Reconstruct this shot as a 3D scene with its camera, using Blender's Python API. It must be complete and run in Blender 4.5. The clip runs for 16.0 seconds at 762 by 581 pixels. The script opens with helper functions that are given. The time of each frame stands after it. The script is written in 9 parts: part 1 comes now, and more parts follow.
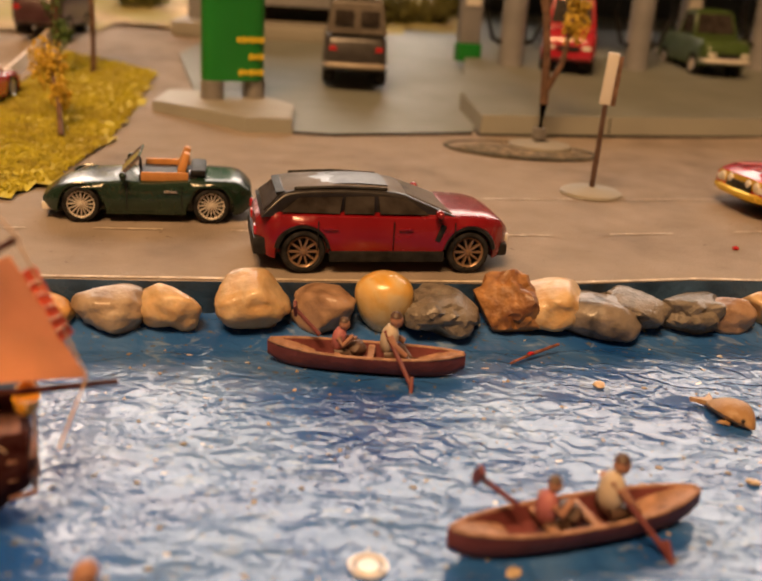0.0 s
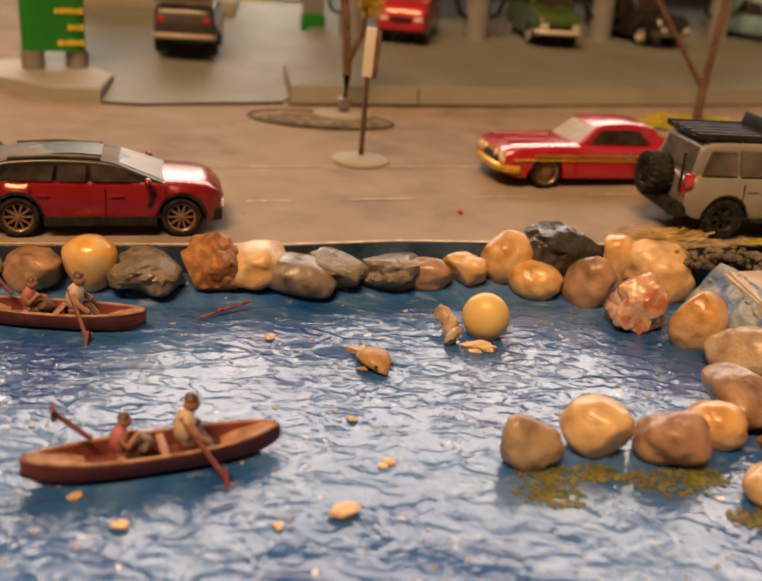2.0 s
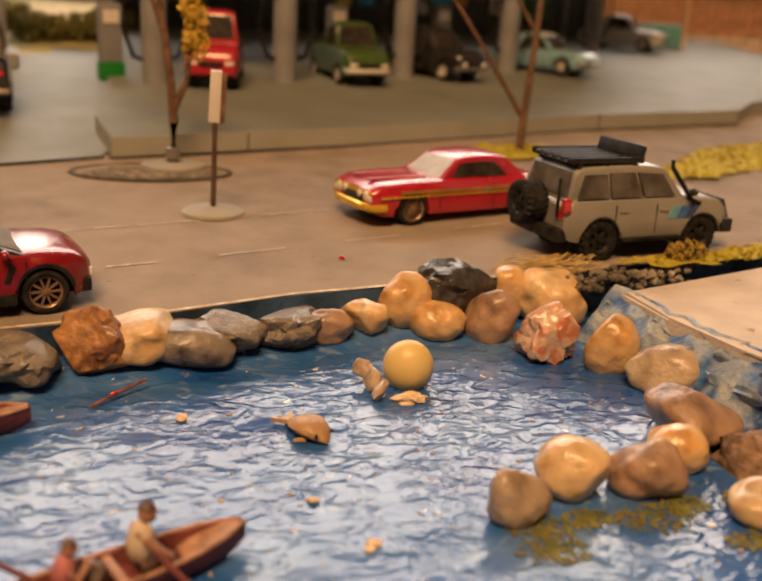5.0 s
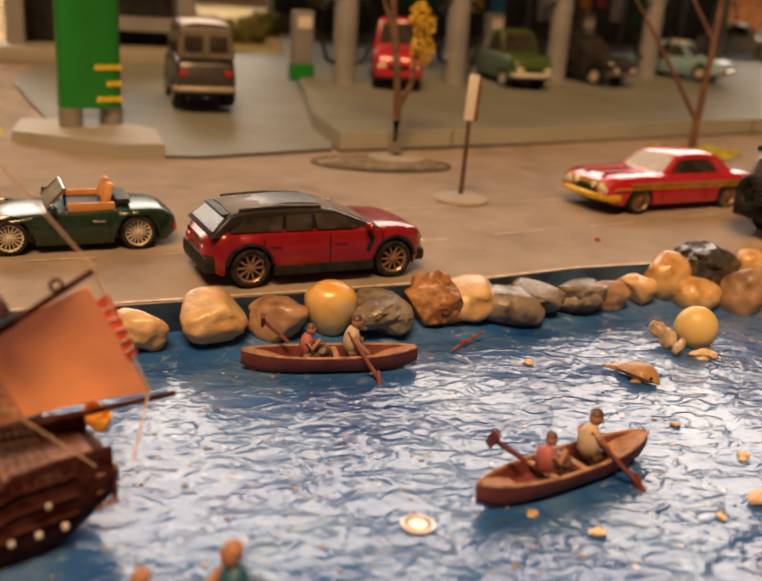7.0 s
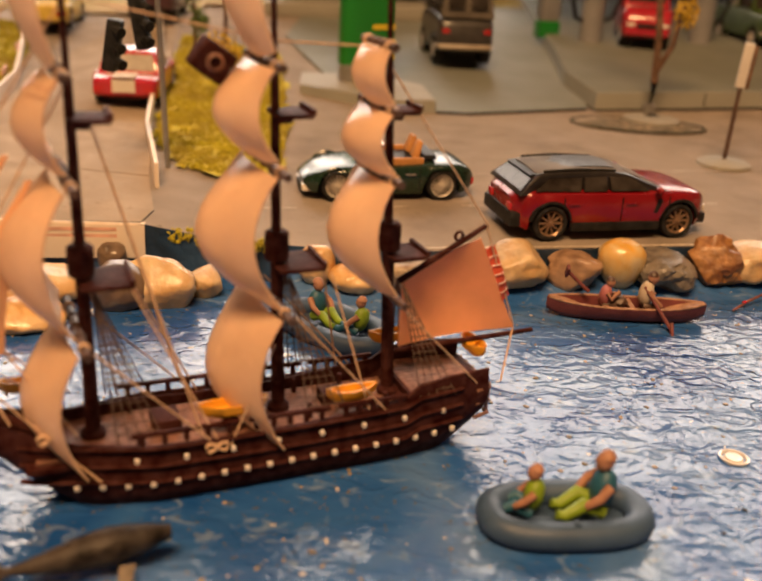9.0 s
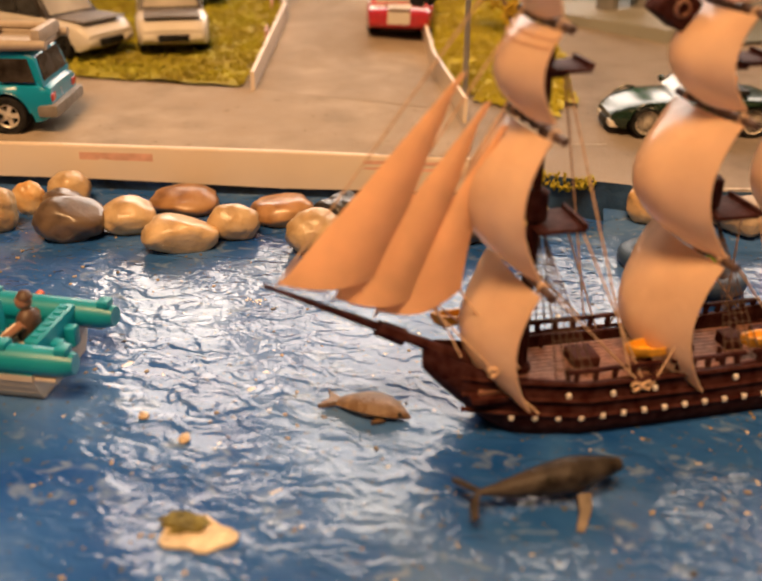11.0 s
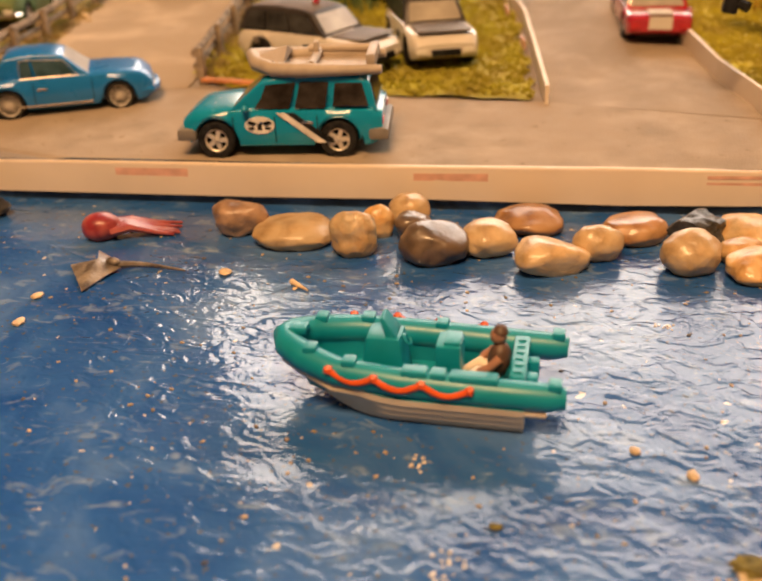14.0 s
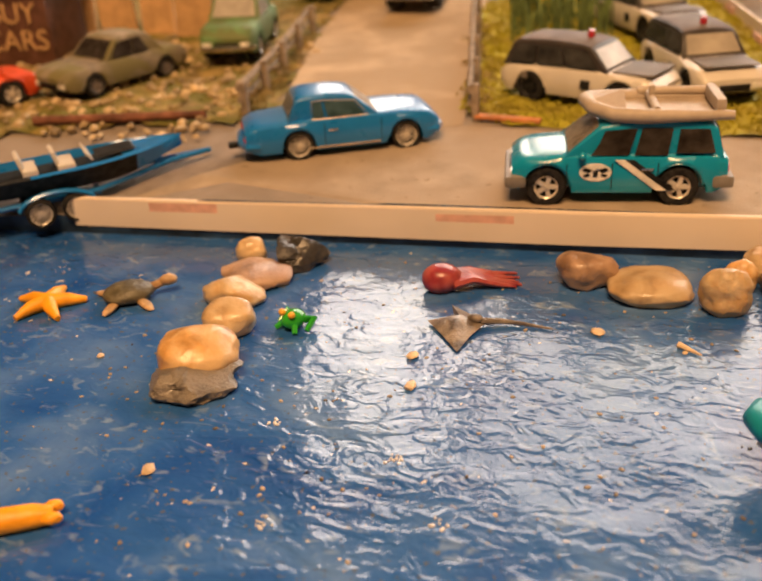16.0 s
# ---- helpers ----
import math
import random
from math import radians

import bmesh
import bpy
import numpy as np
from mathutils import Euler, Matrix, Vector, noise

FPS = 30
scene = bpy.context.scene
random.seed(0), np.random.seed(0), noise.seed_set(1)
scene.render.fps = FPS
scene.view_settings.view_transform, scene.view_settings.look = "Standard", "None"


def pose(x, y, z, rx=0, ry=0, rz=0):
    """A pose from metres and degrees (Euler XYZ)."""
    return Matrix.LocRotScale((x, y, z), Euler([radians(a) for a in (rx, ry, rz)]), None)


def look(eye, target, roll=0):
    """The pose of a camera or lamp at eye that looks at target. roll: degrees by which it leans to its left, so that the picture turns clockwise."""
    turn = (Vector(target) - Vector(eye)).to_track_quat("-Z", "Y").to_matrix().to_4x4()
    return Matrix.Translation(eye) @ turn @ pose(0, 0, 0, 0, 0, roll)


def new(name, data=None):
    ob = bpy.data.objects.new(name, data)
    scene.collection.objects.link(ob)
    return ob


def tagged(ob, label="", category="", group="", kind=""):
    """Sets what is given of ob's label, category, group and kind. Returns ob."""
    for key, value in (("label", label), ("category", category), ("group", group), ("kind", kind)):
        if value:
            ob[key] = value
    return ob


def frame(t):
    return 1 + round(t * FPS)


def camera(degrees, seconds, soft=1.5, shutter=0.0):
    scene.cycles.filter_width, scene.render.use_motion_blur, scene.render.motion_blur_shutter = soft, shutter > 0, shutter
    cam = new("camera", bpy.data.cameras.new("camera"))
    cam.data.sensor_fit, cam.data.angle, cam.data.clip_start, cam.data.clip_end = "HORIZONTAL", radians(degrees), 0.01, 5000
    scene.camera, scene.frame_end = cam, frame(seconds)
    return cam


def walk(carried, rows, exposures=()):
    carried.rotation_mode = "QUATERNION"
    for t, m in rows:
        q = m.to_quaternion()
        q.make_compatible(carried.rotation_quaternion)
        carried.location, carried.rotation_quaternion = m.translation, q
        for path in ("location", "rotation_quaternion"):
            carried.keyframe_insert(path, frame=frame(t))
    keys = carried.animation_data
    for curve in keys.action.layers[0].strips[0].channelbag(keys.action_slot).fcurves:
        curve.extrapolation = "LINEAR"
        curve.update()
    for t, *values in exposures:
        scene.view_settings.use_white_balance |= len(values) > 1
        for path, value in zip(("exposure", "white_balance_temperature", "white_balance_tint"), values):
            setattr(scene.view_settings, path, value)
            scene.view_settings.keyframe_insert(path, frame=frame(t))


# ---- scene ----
cam = camera(45.50, 16.0, soft=2.1)
cam.data.dof.use_dof, cam.data.dof.focus_distance, cam.data.dof.aperture_fstop = True, 0.262, 14.0


def aim(x, y, z, yaw, pitch, roll):
    """A camera's pose from its eye, heading (to the left of +y), pitch (up) and roll, in degrees."""
    a, b = radians(yaw), radians(pitch)
    ahead = Vector((-math.sin(a) * math.cos(b), math.cos(a) * math.cos(b), math.sin(b)))
    return look((x, y, z), Vector((x, y, z)) + ahead, roll)


# seconds, eye (m), heading, pitch, roll
PATH = [
    (0, 0.00997, 0.02905, 0.09854, 3.380, -19.552, 3.760),
    (0.5, 0.03298, 0.02032, 0.10122, 2.896, -20.421, 3.697),
    (1, 0.04757, 0.01326, 0.10561, 2.468, -20.942, 3.870),
    (1.5, 0.07031, 0.01419, 0.10843, 1.766, -21.142, 4.069),
    (2, 0.08823, 0.01195, 0.10981, 0.652, -21.514, 4.294),
    (2.5, 0.09869, 0.01557, 0.10784, -1.203, -21.485, 4.377),
    (3, 0.11057, 0.02275, 0.10454, -3.670, -21.175, 4.335),
    (3.2, 0.11509, 0.02828, 0.10384, -4.764, -20.971, 4.238),
    (3.6, 0.11682, 0.03445, 0.10214, -7.014, -20.498, 4.068),
    (4, 0.10606, 0.03827, 0.10147, -9.451, -19.771, 3.781),
    (4.4, 0.08703, 0.03951, 0.10159, -11.704, -18.945, 3.468),
    (4.8, 0.06394, 0.03794, 0.10227, -13.404, -18.178, 3.224),
    (5.1, 0.04649, 0.03477, 0.10300, -14.093, -17.736, 3.141),
    (5.3, 0.03578, 0.03166, 0.10354, -14.187, -17.542, 3.156),
    (5.5, 0.02512, 0.02860, 0.10370, -14.336, -17.306, 3.170),
    (6, 0.00037, 0.01933, 0.10545, -13.939, -17.030, 3.321),
    (6.5, -0.02030, 0.01228, 0.10192, -12.814, -17.273, 3.589),
    (7, -0.03809, 0.00355, 0.10327, -10.818, -17.953, 3.640),
    (7.5, -0.04926, -0.00378, 0.10700, -8.578, -18.807, 3.910),
    (8, -0.06326, -0.01848, 0.10944, -5.663, -19.946, 3.720),
    (8.5, -0.07524, -0.02605, 0.11087, -2.303, -21.116, 3.421),
    (9, -0.08146, -0.02742, 0.11459, 0.666, -22.081, 3.288),
    (9.5, -0.09449, -0.03076, 0.11718, 3.718, -23.254, 2.961),
    (10, -0.10906, -0.03415, 0.11869, 6.424, -24.307, 2.378),
    (10.2, -0.11593, -0.03531, 0.11896, 8.075, -25.184, 2.000),
    (10.6, -0.12844, -0.03731, 0.11914, 9.773, -26.227, 1.510),
    (11, -0.14124, -0.03849, 0.11821, 10.275, -27.117, 1.114),
    (11.5, -0.15715, -0.03973, 0.11678, 10.102, -27.936, 0.692),
    (12, -0.17231, -0.04179, 0.11660, 10.097, -28.339, 0.283),
    (12.3, -0.18078, -0.04392, 0.11778, 10.645, -28.339, 0.014),
    (12.5, -0.18608, -0.04631, 0.11841, 11.295, -28.294, -0.170),
    (13, -0.19984, -0.04991, 0.12205, 12.659, -28.106, -0.652),
    (13.5, -0.21510, -0.05240, 0.12426, 14.143, -27.841, -1.344),
    (14, -0.23243, -0.05336, 0.12641, 15.471, -27.537, -1.972),
    (14.5, -0.25178, -0.05450, 0.12957, 16.679, -27.237, -2.591),
    (15, -0.27217, -0.05413, 0.13300, 17.826, -26.817, -2.982),
    (15.5, -0.29989, -0.05992, 0.13747, 19.035, -26.613, -3.313),
    (16, -0.32837, -0.06242, 0.13872, 19.895, -26.913, -3.267),
]
walk(cam, [(t, aim(*row)) for t, *row in PATH])

# ---- light: unseen window behind the layout, inferred from water reflections, warm lamps over it ----
world = bpy.data.worlds.new("room_air")
scene.world = world
world.use_nodes = True
world.node_tree.nodes["Background"].inputs[0].default_value = (1.0, 0.72, 0.45, 1)
world.node_tree.nodes["Background"].inputs[1].default_value = 0.012


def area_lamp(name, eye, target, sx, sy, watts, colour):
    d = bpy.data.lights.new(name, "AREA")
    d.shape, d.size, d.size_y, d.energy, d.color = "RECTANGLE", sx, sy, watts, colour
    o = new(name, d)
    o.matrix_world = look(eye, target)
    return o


# three added bays, watts weighted by the water's bright patches; centre, width, watts
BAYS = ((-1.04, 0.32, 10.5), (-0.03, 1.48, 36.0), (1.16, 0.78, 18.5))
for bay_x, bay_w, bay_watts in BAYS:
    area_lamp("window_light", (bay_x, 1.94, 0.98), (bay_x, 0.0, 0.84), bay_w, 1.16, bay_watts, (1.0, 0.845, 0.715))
area_lamp("ceiling_light", (-0.25, -0.62, 1.55), (-0.15, 0.25, 0.0), 0.8, 0.4, 46.0, (1.0, 0.56, 0.25))


# ---- materials ----
def mat(name, colour, rough=0.5, metal=0.0, vary=0.12, scale=180.0, bump=0.0, bump_scale=900.0, coat=0.0, second=None, sscale=None,
        sharp=0.1, glow=0.0, subsurface=0.0, per_piece=0.0, sheen=0.0, speck=None, transmission=0.0, spec=0.5, thin=0.0):
    m = bpy.data.materials.new(name)
    m.use_nodes = True
    nt = m.node_tree
    b = nt.nodes["Principled BSDF"]
    L = nt.links.new
    co = nt.nodes.new("ShaderNodeTexCoord").outputs["Object"]

    def noise_at(s, detail=5.0, dist=0.0):
        n = nt.nodes.new("ShaderNodeTexNoise")
        n.inputs["Scale"].default_value, n.inputs["Detail"].default_value = s, detail
        n.inputs["Distortion"].default_value = dist
        L(co, n.inputs["Vector"])
        return n.outputs["Fac"]

    def mix(fac, a, c, mode="MIX"):
        x = nt.nodes.new("ShaderNodeMix")
        x.data_type, x.blend_type = "RGBA", mode
        if isinstance(fac, float):
            x.inputs[0].default_value = fac
        else:
            L(fac, x.inputs[0])
        for k, v in ((6, a), (7, c)):
            if isinstance(v, tuple):
                x.inputs[k].default_value = (*v[:3], 1)
            else:
                L(v, x.inputs[k])
        return x.outputs[2]

    def ramp(fac, lo, hi):
        r = nt.nodes.new("ShaderNodeMapRange")
        r.inputs[1].default_value, r.inputs[2].default_value = lo, hi
        L(fac, r.inputs[0])
        return r.outputs[0]

    dark = tuple(c * (1 - 2 * vary) for c in colour)
    light = tuple(min(1, c * (1 + 1.6 * vary) + 0.1 * vary) for c in colour)
    col = mix(ramp(noise_at(scale), 0.3, 0.7), dark, light)
    if second:
        col = mix(ramp(noise_at(sscale or scale * 0.3, 6.0, 0.6), 0.5 - sharp, 0.5 + sharp), col, second)
    if speck:
        col = mix(ramp(noise_at(speck[1], 2.0), speck[2], speck[2] + 0.05), col, speck[0])
    if per_piece:
        info = nt.nodes.new("ShaderNodeObjectInfo")
        hsv = nt.nodes.new("ShaderNodeHueSaturation")
        L(col, hsv.inputs["Color"])
        L(ramp_to(nt, info.outputs["Random"], 1 - per_piece, 1 + per_piece), hsv.inputs["Value"])
        col = hsv.outputs["Color"]
    L(col, b.inputs["Base Color"])
    r0 = nt.nodes.new("ShaderNodeMapRange")
    r0.inputs[3].default_value, r0.inputs[4].default_value = max(0.02, rough * 0.8), min(1.0, rough * 1.25)
    L(noise_at(scale * 2.3, 3.0), r0.inputs[0])
    L(r0.outputs[0], b.inputs["Roughness"])
    b.inputs["Metallic"].default_value = metal
    b.inputs["Specular IOR Level"].default_value = spec
    b.inputs["Coat Weight"].default_value = coat
    b.inputs["Coat Roughness"].default_value = 0.14
    if subsurface:
        b.inputs["Subsurface Weight"].default_value = subsurface
        b.inputs["Subsurface Radius"].default_value = (0.004, 0.002, 0.001)
    if transmission:
        b.inputs["Transmission Weight"].default_value = transmission
    if glow:
        b.inputs["Emission Color"].default_value = (*colour, 1)
        b.inputs["Emission Strength"].default_value = glow
    if bump:
        k = nt.nodes.new("ShaderNodeBump")
        k.inputs["Strength"].default_value, k.inputs["Distance"].default_value = min(1.0, bump), 0.0012
        L(noise_at(bump_scale, 6.0), k.inputs["Height"])
        L(k.outputs[0], b.inputs["Normal"])
    if thin:
        tr = nt.nodes.new("ShaderNodeBsdfTranslucent")
        L(col, tr.inputs["Color"])
        both = nt.nodes.new("ShaderNodeMixShader")
        both.inputs[0].default_value = thin
        L(b.outputs[0], both.inputs[1])
        L(tr.outputs[0], both.inputs[2])
        L(both.outputs[0], nt.nodes["Material Output"].inputs["Surface"])
    return m


def ramp_to(nt, socket, lo, hi):
    r = nt.nodes.new("ShaderNodeMapRange")
    r.inputs[3].default_value, r.inputs[4].default_value = lo, hi
    nt.links.new(socket, r.inputs[0])
    return r.outputs[0]


def water_material():
    """Painted blue board under glossy rippled resin."""
    m = bpy.data.materials.new("resin_water")
    m.use_nodes = True
    nt, L = m.node_tree, m.node_tree.links.new
    b = nt.nodes["Principled BSDF"]
    co = nt.nodes.new("ShaderNodeNewGeometry").outputs["Position"]

    def noise_at(s, detail, dist=0.0, vec=None):
        n = nt.nodes.new("ShaderNodeTexNoise")
        n.inputs["Scale"].default_value, n.inputs["Detail"].default_value, n.inputs["Distortion"].default_value = s, detail, dist
        L(vec or co, n.inputs["Vector"])
        return n.outputs["Fac"]

    paint = nt.nodes.new("ShaderNodeValToRGB")
    L(noise_at(26.0, 7.0, 0.8), paint.inputs[0])
    e = paint.color_ramp.elements
    e[0].position, e[0].color = 0.30, (0.008, 0.060, 0.265, 1)
    e[1].position, e[1].color = 0.72, (0.100, 0.200, 0.430, 1)
    k = paint.color_ramp.elements.new(0.5)
    k.color = (0.028, 0.110, 0.350, 1)
    strokes = nt.nodes.new("ShaderNodeMapping")
    strokes.inputs["Scale"].default_value = (0.75, 1.25, 1.0)
    strokes.inputs["Rotation"].default_value = (0, 0, 0.25)
    L(co, strokes.inputs["Vector"])
    foam = nt.nodes.new("ShaderNodeMapRange")
    foam.inputs[1].default_value, foam.inputs[2].default_value, foam.inputs[4].default_value = 0.58, 0.76, 0.5
    L(noise_at(150.0, 6.0, 1.2, strokes.outputs[0]), foam.inputs[0])
    mix = nt.nodes.new("ShaderNodeMix")
    mix.data_type = "RGBA"
    L(foam.outputs[0], mix.inputs[0])
    L(paint.outputs[0], mix.inputs[6])
    mix.inputs[7].default_value = (0.36, 0.46, 0.56, 1)
    grit = nt.nodes.new("ShaderNodeMapRange")
    grit.inputs[1].default_value, grit.inputs[2].default_value, grit.inputs[4].default_value = 0.635, 0.68, 0.8
    L(noise_at(520.0, 2.0), grit.inputs[0])
    mix2 = nt.nodes.new("ShaderNodeMix")
    mix2.data_type = "RGBA"
    L(grit.outputs[0], mix2.inputs[0])
    L(mix.outputs[2], mix2.inputs[6])
    mix2.inputs[7].default_value = (0.10, 0.11, 0.11, 1)
    fleck = nt.nodes.new("ShaderNodeMapRange")
    fleck.inputs[1].default_value, fleck.inputs[2].default_value, fleck.inputs[4].default_value = 0.735, 0.75, 0.85
    L(noise_at(260.0, 1.5, 0.4), fleck.inputs[0])
    mix3 = nt.nodes.new("ShaderNodeMix")
    mix3.data_type = "RGBA"
    L(fleck.outputs[0], mix3.inputs[0])
    L(mix2.outputs[2], mix3.inputs[6])
    mix3.inputs[7].default_value = (0.68, 0.64, 0.56, 1)
    L(mix3.outputs[2], b.inputs["Base Color"])
    b.inputs["Roughness"].default_value = 0.26
    b.inputs["IOR"].default_value = 1.5
    b.inputs["Specular IOR Level"].default_value = 0.15
    b.inputs["Coat Weight"].default_value = 0.68
    b.inputs["Coat Roughness"].default_value = 0.03

    def spread_to(socket, lo, hi, out_lo=0.0, out_hi=1.0, soft=False):
        r = nt.nodes.new("ShaderNodeMapRange")
        r.interpolation_type = "SMOOTHSTEP" if soft else "LINEAR"
        for k, v in ((1, lo), (2, hi), (3, out_lo), (4, out_hi)):
            r.inputs[k].default_value = v
        L(socket, r.inputs[0])
        return r.outputs[0]

    def calc(mode, p, q):
        n = nt.nodes.new("ShaderNodeMath")
        n.operation = mode
        for k, v in ((0, p), (1, q)):
            if isinstance(v, float):
                n.inputs[k].default_value = v
            else:
                L(v, n.inputs[k])
        return n.outputs[0]

    def relief(height, strength, depth, under=None):
        n = nt.nodes.new("ShaderNodeBump")
        n.inputs["Strength"].default_value, n.inputs["Distance"].default_value = strength, depth
        L(height, n.inputs["Height"])
        if under:
            L(under, n.inputs["Normal"])
        return n.outputs[0]

    # brushed gel: flat-topped dabs, sharp creases between them, calmer stretches to the west
    split = nt.nodes.new("ShaderNodeSeparateXYZ")
    L(co, split.inputs[0])
    calm = spread_to(noise_at(9.0, 2.0), 0.36, 0.60, 0.55, 1.0, True)
    east = spread_to(split.outputs[0], -0.28, 0.02, 0.50, 1.0)
    long_ways = nt.nodes.new("ShaderNodeMapping")
    long_ways.inputs["Scale"].default_value = (0.70, 1.10, 1.0)
    long_ways.inputs["Rotation"].default_value = (0, 0, -0.2)
    L(co, long_ways.inputs["Vector"])
    dabs = spread_to(noise_at(165.0, 2.0, 0.7, long_ways.outputs[0]), 0.42, 0.66, 0.0, 1.0, True)
    small = noise_at(330.0, 1.5, 0.5)
    broad = noise_at(62.0, 2.0, 0.8, strokes.outputs[0])
    gel = calc("MULTIPLY", calc("ADD", calc("ADD", calc("MULTIPLY", dabs, 0.62), calc("MULTIPLY", small, 0.34)), calc("MULTIPLY", broad, 1.0)), calc("MULTIPLY", calm, east))
    swell = relief(noise_at(24.0, 1.0, 0.4), 0.5, 0.0045)
    grain = relief(noise_at(700.0, 2.0), 0.10, 0.0005, swell)
    skin = relief(gel, 0.62, 0.0010, grain)
    L(skin, b.inputs["Normal"])
    L(skin, b.inputs["Coat Normal"])
    return m


WATER = water_material()
ROAD = mat("dusty_road", (0.228, 0.186, 0.154), 0.85, vary=0.18, scale=55, bump=0.5, bump_scale=1500, second=(0.305, 0.255, 0.208), sscale=14, sharp=0.25, speck=((0.10, 0.075, 0.055), 420, 0.72))
SAND = mat("sandy_ground", (0.42, 0.31, 0.16), 0.95, vary=0.2, scale=60, bump=0.6, bump_scale=900, second=(0.30, 0.26, 0.08), sscale=12)
CONCRETE = mat("pale_dock_concrete", (0.340, 0.275, 0.205), 0.85, vary=0.14, scale=70, bump=0.4, bump_scale=1200, second=(0.34, 0.265, 0.19), sscale=22, sharp=0.2, speck=((0.24, 0.18, 0.12), 260, 0.69))
BLUEWALL = mat("blue_painted_bank", (0.02, 0.07, 0.17), 0.45, vary=0.25, scale=60, bump=0.4, bump_scale=500, second=(0.008, 0.016, 0.03), sscale=40)
SLAB = mat("pale_foam_slab", (0.52, 0.46, 0.40), 0.8, vary=0.08, scale=60, bump=0.5, bump_scale=700, speck=((0.28, 0.23, 0.19), 160, 0.66))
STRIP = mat("white_card", (0.76, 0.66, 0.56), 0.55, vary=0.03, scale=30)
REDFADE = mat("faded_red_print", (0.74, 0.44, 0.35), 0.6, vary=0.1, scale=200)
PLASTER = mat("grey_station_plastic", (0.170, 0.182, 0.160), 0.6, vary=0.05, scale=20, bump=0.06, bump_scale=900)
KERBTOP = mat("pale_grey_plastic", (0.28, 0.265, 0.225), 0.6, vary=0.05, scale=25, bump=0.06)
GREYSIDE = mat("grey_plastic_edge", (0.31, 0.315, 0.28), 0.6, vary=0.05, scale=25)
GREEN = mat("sign_green", (0.008, 0.19, 0.02), 0.35, vary=0.06, scale=30)
YELLOW = mat("sign_yellow", (0.75, 0.55, 0.03), 0.4, vary=0.05)
STEEL = mat("grey_metal", (0.30, 0.29, 0.28), 0.35, metal=0.5, vary=0.08)
COLUMN = mat("grey_column", (0.22, 0.22, 0.23), 0.4, vary=0.08, scale=40)
BLACK = mat("black_plastic", (0.007, 0.007, 0.007), 0.5, vary=0.2, scale=300, spec=0.2)
TYRE = mat("tyre_rubber", (0.010, 0.009, 0.009), 0.7, vary=0.2, scale=500, bump=0.2, spec=0.15)
GLASS = mat("smoked_toy_glass", (0.026, 0.020, 0.016), 0.15, vary=0.2, spec=0.12)
PALEGLASS = mat("cloudy_toy_glass", (0.34, 0.31, 0.27), 0.3, vary=0.1, spec=0.35)
CHROME = mat("chrome", (0.72, 0.68, 0.62), 0.16, metal=1.0, vary=0.04)
GOLD = mat("gold_trim", (0.85, 0.56, 0.06), 0.25, metal=0.6, vary=0.05)
BRONZE = mat("bronze_rim", (0.30, 0.19, 0.115), 0.3, metal=0.5, vary=0.08)
SILVER = mat("silver_rim", (0.66, 0.61, 0.54), 0.3, metal=0.3, vary=0.06)
REDPAINT = mat("metallic_red_paint", (0.215, 0.003, 0.007), 0.25, metal=0.1, vary=0.06, scale=60, coat=0.45)
IMPRED = mat("candy_red_paint", (0.40, 0.010, 0.024), 0.25, vary=0.05, scale=60, coat=0.8)
BRITISH = mat("dark_green_paint", (0.004, 0.022, 0.010), 0.25, vary=0.1, coat=0.35)
GREIGE = mat("grey_offroader_paint", (0.235, 0.225, 0.20), 0.4, vary=0.05, scale=60, coat=0.3)
TEAL = mat("teal_paint", (0.002, 0.27, 0.46), 0.25, vary=0.04, scale=60, coat=0.45)
SKYBLUE = mat("metallic_blue_paint", (0.008, 0.175, 0.52), 0.28, metal=0.05, vary=0.05, scale=60, coat=0.4)
WHITEP = mat("white_paint", (0.64, 0.60, 0.54), 0.35, vary=0.04, scale=60, coat=0.3)
DUSTGREY = mat("dusty_grey_paint", (0.16, 0.140, 0.128), 0.6, vary=0.15, scale=60, spec=0.2)
TANSEAT = mat("tan_interior", (0.52, 0.24, 0.07), 0.55, vary=0.08, scale=200)
REDLAMP = mat("red_lens", (0.45, 0.01, 0.015), 0.15, vary=0.1, coat=0.6)
LAMPWHITE = mat("clear_lens", (0.75, 0.72, 0.66), 0.12, vary=0.08, coat=0.6)
HULL = mat("dark_brown_ship_plastic", (0.040, 0.006, 0.004), 0.6, vary=0.2, scale=400, bump=0.15, bump_scale=700, spec=0.05)
DECK = mat("ship_deck_plastic", (0.22, 0.10, 0.065), 0.6, vary=0.2, scale=500, bump=0.2)
SAIL = mat("cream_sail_plastic", (0.95, 0.70, 0.50), 0.25, vary=0.06, scale=90, bump=0.10, bump_scale=160, coat=0.5, thin=0.48)
JIB = mat("tan_jib_plastic", (0.90, 0.58, 0.34), 0.45, vary=0.05, scale=120, thin=0.42)
ROPE = mat("cream_thread", (0.62, 0.42, 0.27), 0.8, vary=0.15, scale=900)
NET = mat("dark_thread", (0.10, 0.06, 0.045), 0.8, vary=0.15, scale=900)
AMBER = mat("amber_lifeboat", (0.85, 0.42, 0.03), 0.4, vary=0.08, scale=200)
PORTWHITE = mat("port_white", (0.75, 0.70, 0.66), 0.5, vary=0.05)
